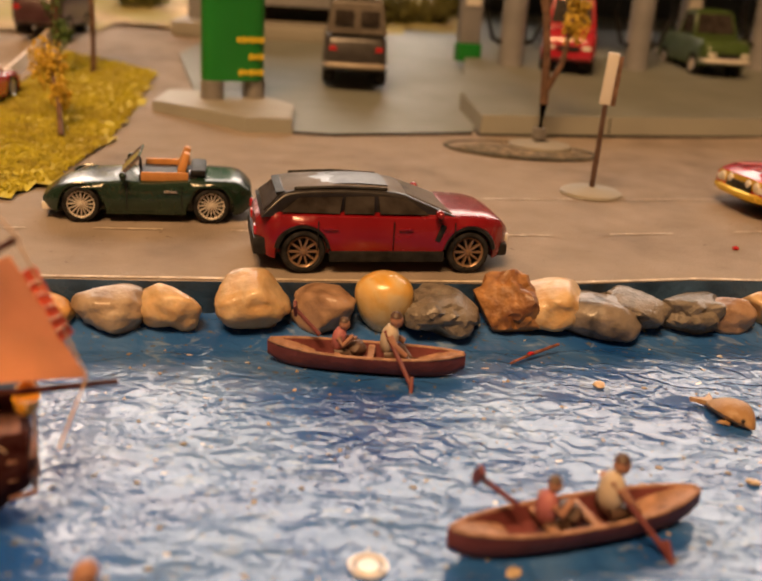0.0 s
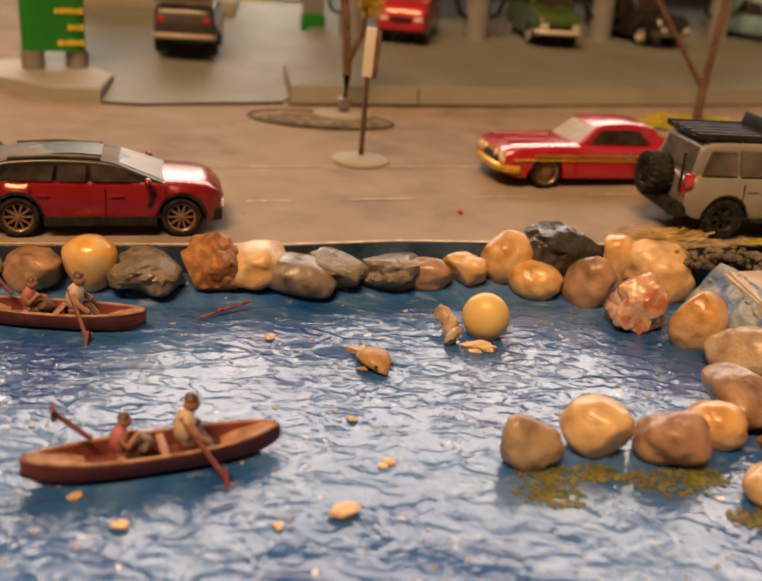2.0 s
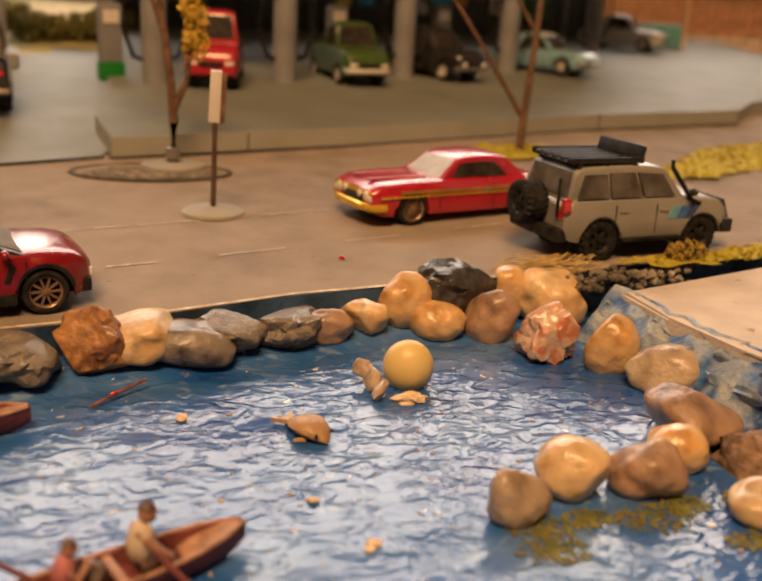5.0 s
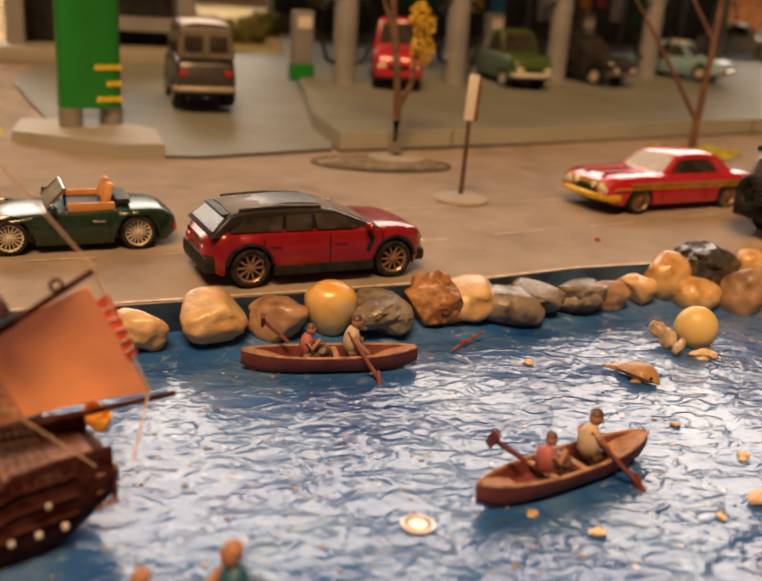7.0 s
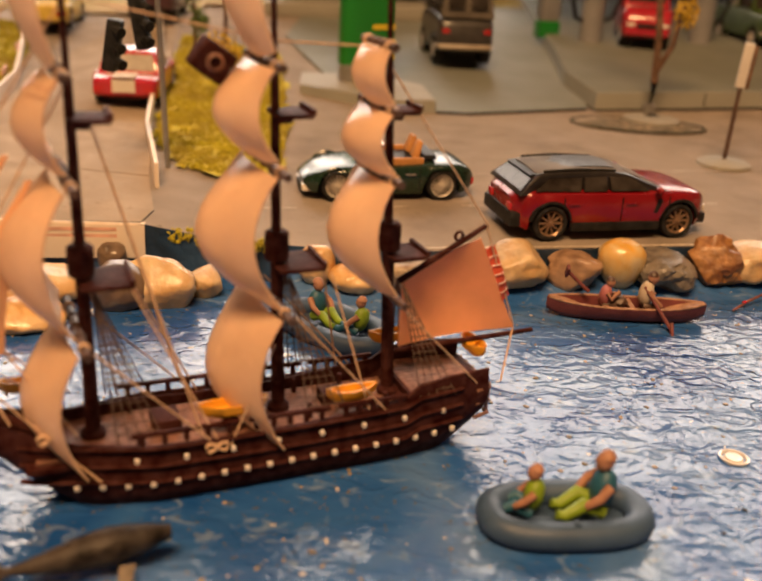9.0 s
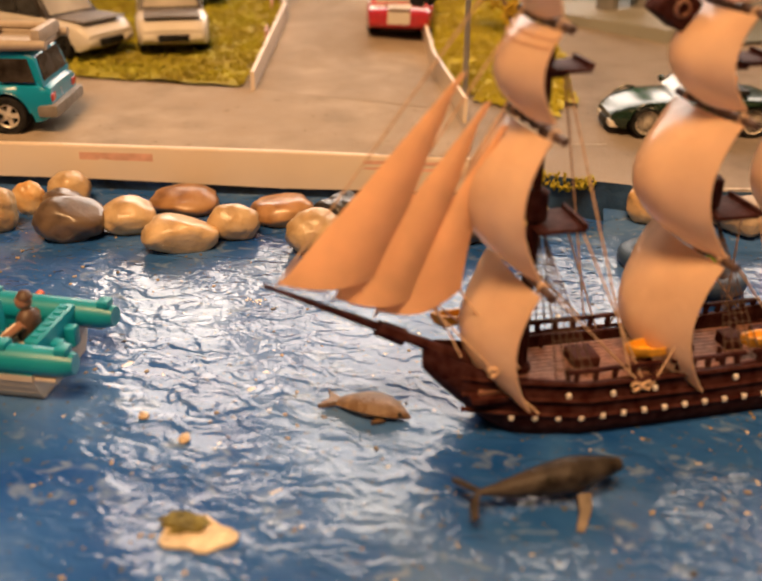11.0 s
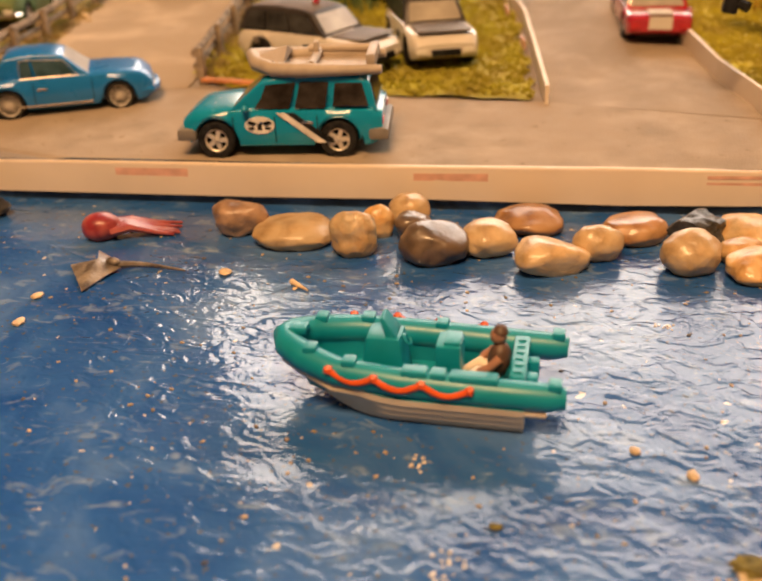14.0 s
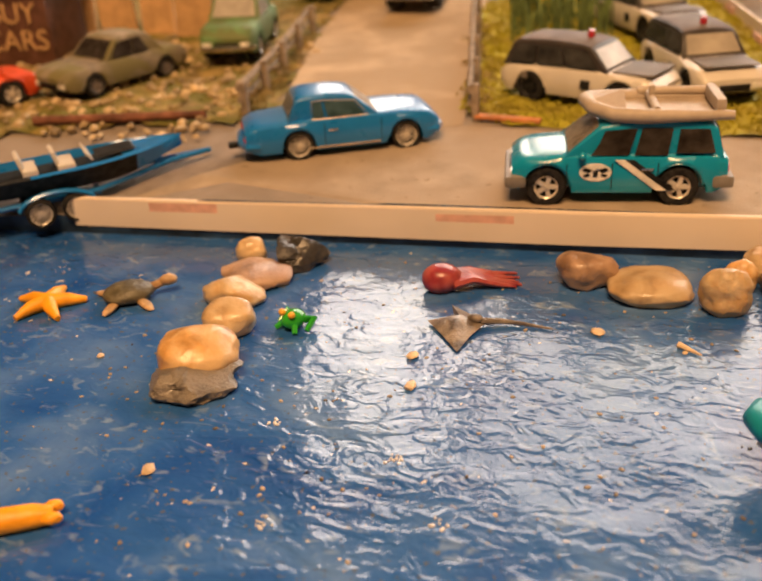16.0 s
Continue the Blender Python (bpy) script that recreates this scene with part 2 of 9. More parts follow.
CANOE = mat("maroon_canoe_plastic", (0.145, 0.032, 0.034), 0.62, vary=0.12, scale=200, bump=0.2, bump_scale=700)
CANOEIN = mat("worn_tan_rim", (0.34, 0.19, 0.125), 0.7, vary=0.2, scale=300, bump=0.25)
RAFT = mat("slate_blue_vinyl", (0.036, 0.075, 0.150), 0.5, vary=0.10, scale=120, bump=0.08)
RIBG = mat("turquoise_plastic", (0.001, 0.260, 0.350), 0.4, vary=0.06, scale=100, coat=0.1)
RIBW = mat("ivory_plastic", (0.72, 0.62, 0.50), 0.4, vary=0.05, scale=100)
ORANGE = mat("orange_rope", (0.72, 0.10, 0.015), 0.4, vary=0.08)
GRASS = mat("moss_turf", (0.56, 0.50, 0.014), 0.95, vary=0.15, scale=300, bump=0.8, bump_scale=900, second=(0.33, 0.26, 0.04), sscale=60, sharp=0.3)
TURFDARK = mat("olive_turf", (0.13, 0.12, 0.012), 0.95, vary=0.35, scale=200, bump=1.0, bump_scale=600)
SHALLOWMOSS = mat("wet_olive_moss", (0.12, 0.145, 0.015), 0.6, vary=0.4, scale=160, bump=0.8, bump_scale=700, second=(0.16, 0.13, 0.03), sscale=120)
BARK = mat("brown_twig", (0.13, 0.065, 0.035), 0.8, vary=0.25, scale=300, bump=0.4)
LEAFY = mat("yellow_foliage_foam", (0.60, 0.40, 0.03), 0.9, vary=0.25, scale=300, bump=0.5)
LEAFG = mat("green_foliage_foam", (0.07, 0.13, 0.02), 0.9, vary=0.3, scale=300, bump=0.5)
SKIN = mat("painted_figure_tone", (0.36, 0.18, 0.115), 0.55, vary=0.1, scale=300)
LIME = mat("lime_paint", (0.19, 0.30, 0.012), 0.5, vary=0.08, scale=300)
PETROL = mat("petrol_paint", (0.015, 0.10, 0.17), 0.5, vary=0.08, scale=300)
MAUVE = mat("mauve_paint", (0.36, 0.12, 0.13), 0.55, vary=0.1, scale=300)
PALEGREY = mat("pale_grey_paint", (0.50, 0.42, 0.33), 0.6, vary=0.1, scale=300)
BROWNP = mat("dark_brown_paint", (0.085, 0.045, 0.03), 0.5, vary=0.15, scale=300)
FENCEW = mat("stained_fence", (0.44, 0.20, 0.08), 0.7, vary=0.15, scale=120, bump=0.3)
WOOD = mat("raw_balsa", (0.58, 0.36, 0.17), 0.7, vary=0.10, scale=120, bump=0.2)
DARKWOOD = mat("stained_board", (0.10, 0.035, 0.018), 0.6, vary=0.2, scale=150)
WALLP = mat("room_wall_paint", (0.15, 0.11, 0.08), 0.9, vary=0.04, scale=3)
STONES = {
    "a": mat("tan_grey_pebble", (0.33, 0.235, 0.155), 0.45, vary=0.22, scale=160, bump=0.35, bump_scale=700, second=(0.46, 0.36, 0.25), sscale=75, coat=0.25, per_piece=0.12),
    "b": mat("cream_quartz", (0.62, 0.46, 0.27), 0.42, vary=0.18, scale=140, bump=0.35, bump_scale=600, second=(0.52, 0.33, 0.15), sscale=90, coat=0.25, subsurface=0.1, per_piece=0.1),
    "c": mat("brown_pebble", (0.25, 0.145, 0.085), 0.42, vary=0.22, scale=150, bump=0.3, bump_scale=700, second=(0.40, 0.26, 0.17), sscale=80, coat=0.3, per_piece=0.14),
    "o": mat("amber_pebble", (0.56, 0.30, 0.09), 0.35, vary=0.22, scale=140, bump=0.3, bump_scale=600, second=(0.66, 0.46, 0.24), sscale=85, coat=0.35, per_piece=0.12),
    "tan": mat("sand_pebble", (0.50, 0.33, 0.16), 0.38, vary=0.2, scale=140, bump=0.25, bump_scale=700, second=(0.60, 0.45, 0.27), sscale=80, coat=0.3, per_piece=0.12),
    "egg": mat("egg_yellow_pebble", (0.66, 0.36, 0.05), 0.28, vary=0.10, scale=130, second=(0.66, 0.52, 0.28), sscale=70, coat=0.5),
    "slate": mat("grey_slate", (0.15, 0.13, 0.11), 0.38, vary=0.22, scale=400, bump=0.6, bump_scale=900, second=(0.22, 0.19, 0.155), sscale=200, coat=0.2, per_piece=0.12),
    "rust": mat("rusty_rock", (0.36, 0.17, 0.05), 0.5, vary=0.25, scale=240, bump=0.7, bump_scale=350, second=(0.16, 0.06, 0.02), sscale=130, coat=0.2),
    "rust2": mat("chestnut_pebble", (0.28, 0.13, 0.045), 0.4, vary=0.2, scale=150, bump=0.1, second=(0.42, 0.24, 0.11), sscale=90, coat=0.5, per_piece=0.12),
    "metal": mat("wet_dark_stone", (0.13, 0.11, 0.095), 0.40, vary=0.3, scale=200, bump=0.6, bump_scale=300, second=(0.24, 0.20, 0.165), sscale=150, coat=0.25),
    "black": mat("black_rock", (0.028, 0.025, 0.023), 0.35, vary=0.3, scale=300, bump=0.6, bump_scale=400, coat=0.3),
    "dark": mat("dark_brown_pebble", (0.11, 0.07, 0.045), 0.38, vary=0.2, scale=200, bump=0.1, second=(0.17, 0.115, 0.075), sscale=120, coat=0.5, per_piece=0.12),
    "redwhite": mat("red_veined_quartz", (0.60, 0.44, 0.33), 0.35, vary=0.1, scale=200, bump=0.4, bump_scale=350, second=(0.45, 0.16, 0.08), sscale=190, sharp=0.08, coat=0.4),
    "rough": mat("rough_brown_rock", (0.20, 0.12, 0.07), 0.7, vary=0.3, scale=400, bump=1.0, bump_scale=500),
    "ball": mat("pale_yellow_ball", (0.66, 0.50, 0.20), 0.4, vary=0.03, scale=60, subsurface=0.15),
}


# ---- mesh tools ----
def part(name, bm, material, parent=None, label="", smooth=35, m=None):
    me = bpy.data.meshes.new(name)
    bmesh.ops.recalc_face_normals(bm, faces=bm.faces[:])
    bm.to_mesh(me)
    bm.free()
    if material:
        me.materials.append(material)
    if smooth:
        me.shade_smooth()
        me.set_sharp_from_angle(angle=radians(smooth))
    o = new(name, me)
    if parent:
        o.parent = parent
    if m is not None:
        o.matrix_basis = m
    if label:
        o["label"] = label
    return o


def same_part(name, src, parent, m):
    """Another part on the mesh of src."""
    o = new(name, src.data)
    o.parent = parent
    o.matrix_basis = m
    return o


def thing(name, x, y, z, turn=0, label="", category="", group="", kind=""):
    o = new(name)
    o.empty_display_size = 0.01
    o.matrix_basis = pose(x, y, z, 0, 0, turn)
    return tagged(o, label, category, group, kind)


def box(bm, c, s, bevel=0.0, m=None, taper=(1, 1)):
    vs = bmesh.ops.create_cube(bm, size=1.0)["verts"]
    for v in vs:
        k = taper if v.co.z > 0 else (1, 1)
        v.co = Vector((v.co.x * s[0] * k[0], v.co.y * s[1] * k[1], v.co.z * s[2]))
    if bevel:
        es = list({e for v in vs for e in v.link_edges})
        r = bmesh.ops.bevel(bm, geom=es, offset=bevel, segments=2, affect="EDGES", profile=0.6)
        vs = list({v for f in r["faces"] for v in f.verts} | {v for v in vs if v.is_valid})
    t = Matrix.Translation(c) @ (m or Matrix())
    for v in vs:
        v.co = t @ v.co
    return bm


def rod(bm, a, b, r0, r1=None, seg=8):
    """A tapered round bar from a to b."""
    a, b = Vector(a), Vector(b)
    d = b - a
    q = d.to_track_quat("Z", "Y").to_matrix().to_4x4()
    bmesh.ops.create_cone(bm, cap_ends=True, segments=seg, radius1=r0, radius2=r0 if r1 is None else r1, depth=d.length, matrix=Matrix.Translation((a + b) / 2) @ q)
    return bm


def tube(bm, pts, r, seg=6, closed=False, flat=1.0):
    pts = [Vector(p) for p in pts]
    n = len(pts)
    rings = []
    for i, p in enumerate(pts):
        a, b = (pts[i - 1], pts[(i + 1) % n]) if closed else (pts[max(i - 1, 0)], pts[min(i + 1, n - 1)])
        d = (b - a).normalized()
        side = d.cross(Vector((0, 0, 1)))
        side = side.normalized() if side.length > 1e-4 else Vector((1, 0, 0))
        up = side.cross(d)
        rr = r[i] if isinstance(r, (list, tuple)) else r
        rings.append([bm.verts.new(p + side * math.cos(2 * math.pi * k / seg) * rr + up * math.sin(2 * math.pi * k / seg) * rr * flat) for k in range(seg)])
    for i in range(n if closed else n - 1):
        a, b = rings[i], rings[(i + 1) % n]
        for k in range(seg):
            bm.faces.new((a[k], a[(k + 1) % seg], b[(k + 1) % seg], b[k]))
    if not closed:
        bm.faces.new(rings[0][::-1])
        bm.faces.new(rings[-1])
    return bm


def loft(bm, rings, closed=True, caps=True):
    vs = [[bm.verts.new(p) for p in ring] for ring in rings]
    n = len(vs[0])
    for a, b in zip(vs, vs[1:]):
        for k in range(n if closed else n - 1):
            bm.faces.new((a[k], a[(k + 1) % n], b[(k + 1) % n], b[k]))
    if caps:
        bm.faces.new(vs[0][::-1])
        bm.faces.new(vs[-1])
    return bm


def lathe(bm, profile, axis="Y", seg=24, at=(0, 0, 0), caps=False):
    """Turns (radius, height) pairs about an axis."""
    at = Vector(at)
    rings = []
    for k in range(seg):
        c, s = math.cos(2 * math.pi * k / seg), math.sin(2 * math.pi * k / seg)
        rings.append([bm.verts.new(at + (Vector((r * c, h, r * s)) if axis == "Y" else Vector((r * c, r * s, h)))) for r, h in profile])
    for k in range(seg):
        a, b = rings[k], rings[(k + 1) % seg]
        for i in range(len(profile) - 1):
            bm.faces.new((a[i], a[i + 1], b[i + 1], b[i]))
    if caps:
        bm.faces.new([r[0] for r in rings])
        bm.faces.new([r[-1] for r in rings][::-1])
    bmesh.ops.remove_doubles(bm, verts=bm.verts[:], dist=1e-7)
    return bm


def prism(bm, poly, z0, z1, bevel=0.0):
    """An upright block over a plan polygon; z0 and z1 may be functions of x, y."""
    f0 = z0 if callable(z0) else (lambda x, y: z0)
    f1 = z1 if callable(z1) else (lambda x, y: z1)
    lo = [bm.verts.new((x, y, f0(x, y))) for x, y in poly]
    hi = [bm.verts.new((x, y, f1(x, y))) for x, y in poly]
    n = len(poly)
    bm.faces.new(lo[::-1])
    top = bm.faces.new(hi)
    for k in range(n):
        bm.faces.new((lo[k], lo[(k + 1) % n], hi[(k + 1) % n], hi[k]))
    if bevel:
        bmesh.ops.bevel(bm, geom=list(top.edges), offset=bevel, segments=2, affect="EDGES")
    return bm


def sheet(bm, rows, thick):
    """A curved sheet of some thickness from rows of points."""
    vs = [[bm.verts.new(p) for p in row] for row in rows]
    fs = [bm.faces.new((a[i], a[i + 1], b[i + 1], b[i])) for a, b in zip(vs, vs[1:]) for i in range(len(a) - 1)]
    bmesh.ops.recalc_face_normals(bm, faces=fs)
    bmesh.ops.solidify(bm, geom=fs, thickness=thick)
    return bm


def blob(bm, c, r, squash=(1, 1, 1), rough=0.15, freq=1.0, seed=0, sub=3, turn=0.0, cuts=0, power=2.0, edge=60.0):
    """A worn stone: an icosphere, boxed a little, dented by noise and cut by a few planes."""
    vs = bmesh.ops.create_icosphere(bm, subdivisions=sub, radius=1.0)["verts"]
    rnd = random.Random(seed)
    planes = [(Vector((rnd.uniform(-1, 1), rnd.uniform(-1, 1), rnd.uniform(-0.6, 1))).normalized(), rnd.uniform(0.62, 0.9)) for _ in range(cuts)]
    off = Vector((seed * 3.7, seed * 1.3, seed * 7.1))
    rot = Matrix.Rotation(turn, 3, "Z")
    for v in vs:
        d = v.co.normalized()
        k = (abs(d.x) ** power + abs(d.y) ** power + abs(d.z) ** power) ** (-1 / power)
        p = d * k * (1 + rough * noise.noise(d * freq + off) + rough * 0.4 * noise.noise(d * freq * 3 + off))
        for n, h in planes:
            over = p.dot(n) - h
            if over > -0.4:
                p -= n * math.log(1 + math.exp(min(over * edge, 40))) / edge * 0.92
        v.co = Vector(c) + rot @ Vector((p.x * r * squash[0], p.y * r * squash[1], p.z * r * squash[2]))
    return bm


# ---- the lie of the land ----
def ledge_z(x, y):
    """The sloping resin bank under the row of stones."""
    if not -0.12 < x < 0.16:
        return 0.0
    d = float(np.interp(x, EX, EY)) - y
    return 0.0052 * max(0.0, 1 - max(0.0, d) / 0.019) ** 1.2


EDGE = [(-1.6, 0.10), (-0.7, 0.2), (-0.165, 0.2615), (-0.096, 0.2535), (-0.069, 0.2585), (-0.0165, 0.2708), (0.05, 0.2865), (0.088, 0.299), (0.12, 0.305), (0.18, 0.3135), (0.3, 0.336), (0.6, 0.46), (2.2, 1.0)]
EX, EY = [a for a, _ in EDGE], [b for _, b in EDGE]


def shore(x):
    return float(np.interp(x, EX, EY))


def ground_z(x, y):
    s = y - shore(x)
    ramp = 0.0105 * min(max((-0.535 - x) / 0.02, 0), 1) * min(max(1 - s / 0.09, 0), 1)
    return -ramp + 0.0138 + 0.032 * min(max(s, 0), 0.2) + 0.012 * max(0, min(x, 0.6) - 0.05) + 0.09 * min(max(s - 0.2, 0), 0.5) + 0.0022 * min(max((-0.145 - x) / 0.02, 0), 1)


def spread(bm, poly, lift, step, base=ground_z, rough=0.0):
    """A sheet over a plan polygon, lying on the ground."""
    xs, ys = [p[0] for p in poly], [p[1] for p in poly]

    def inside(x, y):
        c = False
        for (x0, y0), (x1, y1) in zip(poly, poly[1:] + poly[:1]):
            if (y0 > y) != (y1 > y) and x < (x1 - x0) * (y - y0) / (y1 - y0) + x0:
                c = not c
        return c

    grid = {}
    nx, ny = int((max(xs) - min(xs)) / step) + 1, int((max(ys) - min(ys)) / step) + 1

    def vert(i, j):
        if (i, j) not in grid:
            x, y = min(xs) + i * step, min(ys) + j * step
            x += step * 0.45 * noise.noise((x * 400, y * 400, 1))
            y += step * 0.45 * noise.noise((x * 400, y * 400, 7))
            grid[i, j] = bm.verts.new((x, y, base(x, y) + lift + rough * noise.noise((x * 120, y * 120, 3)) + rough * 0.6 * noise.noise((x * 420, y * 420, 5))))
        return grid[i, j]

    for i in range(nx):
        for j in range(ny):
            if inside(min(xs) + (i + 0.5) * step, min(ys) + (j + 0.5) * step):
                bm.faces.new((vert(i, j), vert(i + 1, j), vert(i + 1, j + 1), vert(i, j + 1)))
    return bm

# ---- setting ----
def build_setting():
    # water
    bm = bmesh.new()
    prism(bm, [(-2.2, -1.2), (2.2, -1.2), (2.2, 1.04), (0.6, 0.52), (-2.2, 0.30)], -0.02, 0.0)
    tagged(part("water", bm, WATER, smooth=0), "blue painted water under glossy rippled clear resin", "water", kind="structure")
    # ground: one sheet to the far wall, with a front face down to the water
    bm = bmesh.new()
    xs = sorted(set([round(-2.2 + 0.05 * i, 3) for i in range(89)] + EX[1:-1] + [-0.145]))
    ss = [0, 0.004, 0.03, 0.06, 0.1, 0.15, 0.2, 0.25, 0.3, 0.4, 0.5, 0.7, 1.0, 1.6, 2.4]
    rows = [[Vector((x, shore(x), -0.015)) for x in xs]] + [[Vector((x, shore(x) + s, ground_z(x, shore(x) + s))) for x in xs] for s in ss]
    loft(bm, rows, closed=False, caps=False)
    o = part("ground", bm, ROAD, smooth=30)
    o.data.materials.append(BLUEWALL)
    for p in o.data.polygons:
        if p.center.z < 0.0125 and abs(p.normal.z) < 0.7:
            p.material_index = 1
    tagged(o, "dusty grey-brown painted road surface of the layout", "ground", kind="structure")
    # sandy far ground
    bm = bmesh.new()
    spread(bm, [(-0.9, 0.62), (-0.27, 0.66), (-0.15, 0.76), (0.02, 0.80), (0.10, 0.95), (1.8, 1.2), (1.8, 1.7), (-0.9, 1.7)], 0.002, 0.03, rough=0.004)
    tagged(part("sand", bm, SAND), "dry yellow sandy ground behind the station", "ground", kind="structure")
    # room
    for nm, c, s in (("wall_north", (0, 2.05, 0.7), (4.6, 0.1, 2.4)), ("wall_south", (0, -2.0, 0.7), (4.6, 0.1, 2.4)), ("wall_west", (-2.3, 0, 0.7), (0.1, 4.2, 2.4)), ("wall_east", (2.3, 0, 0.7), (0.1, 4.2, 2.4))):
        bm = box(bmesh.new(), c, s)
        tagged(part(nm, bm, WALLP, smooth=0), "plain warm beige room wall", "wall", kind="structure")
    # unseen frames added so that each window lamp has an opening
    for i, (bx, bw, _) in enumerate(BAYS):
        win = thing("window_%d" % (i + 1), bx, 1.97, 0.98, 0, "added pale window frame round an unseen area lamp", "window", kind="structure")
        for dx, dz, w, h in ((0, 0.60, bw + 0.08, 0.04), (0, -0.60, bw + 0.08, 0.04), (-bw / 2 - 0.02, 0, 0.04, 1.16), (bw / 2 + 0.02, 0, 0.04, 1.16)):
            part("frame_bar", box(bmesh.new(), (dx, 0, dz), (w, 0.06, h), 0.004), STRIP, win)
    bm = box(bmesh.new(), (0, 0, 1.9), (4.7, 4.2, 0.1))
    tagged(part("ceiling", bm, WALLP, smooth=0), "plain warm beige room ceiling", "ceiling", kind="structure")
    bm = box(bmesh.new(), (0, 0, -0.55), (4.7, 4.2, 0.1))
    tagged(part("floor", bm, WALLP, smooth=0), "plain room floor under the layout", "floor", kind="structure")


def strip_line(bm, a, b, w, base=ground_z, lift=0.0003, n=6):
    """A thin painted stripe lying along the ground."""
    a, b = Vector(a), Vector(b)
    side = Vector((-(b - a).y, (b - a).x)).normalized() * w / 2
    rows = []
    for i in range(n + 1):
        p = a.lerp(b, i / n)
        rows.append([Vector((q.x, q.y, base(q.x, q.y) + lift)) for q in (p - side, p + side)])
    loft(bm, rows, closed=False, caps=False)
    return bm


def build_road_marks():
    paint = mat("worn_white_line", (0.62, 0.55, 0.46), 0.8, vary=0.15, scale=300, second=(0.36, 0.30, 0.24), sscale=260, sharp=0.15)
    road = thing("road_marking", 0, 0, 0, 0, "worn thin white lane dashes and edge lines on the road", "road marking", kind="structure")
    dashes = [((-0.0984, 0.2982), (-0.0772, 0.303)), ((-0.0564, 0.3081), (-0.0479, 0.3095)), ((0.0333, 0.329), (0.0492, 0.3335)), ((0.0700, 0.3402), (0.0935, 0.3475)), ((0.1167, 0.3550), (0.1393, 0.3614)), ((0.163, 0.3690), (0.1855, 0.3760)), ((-0.139, 0.289), (-0.118, 0.2935))]
    for a, b in dashes:
        part("dash", strip_line(bmesh.new(), a, b, 0.0011), paint, road, smooth=0)
    part("edge_line", strip_line(bmesh.new(), (-0.05, 0.352), (0.22, 0.428), 0.0009, n=14), paint, road, smooth=0)
    for x0, x1 in ((-0.097, -0.016), (-0.016, 0.05), (0.05, 0.09), (0.09, 0.17)):
        part("edge_line", strip_line(bmesh.new(), (x0, shore(x0) + 0.0012), (x1, shore(x1) + 0.0012), 0.0016, n=5), paint, road, smooth=0)


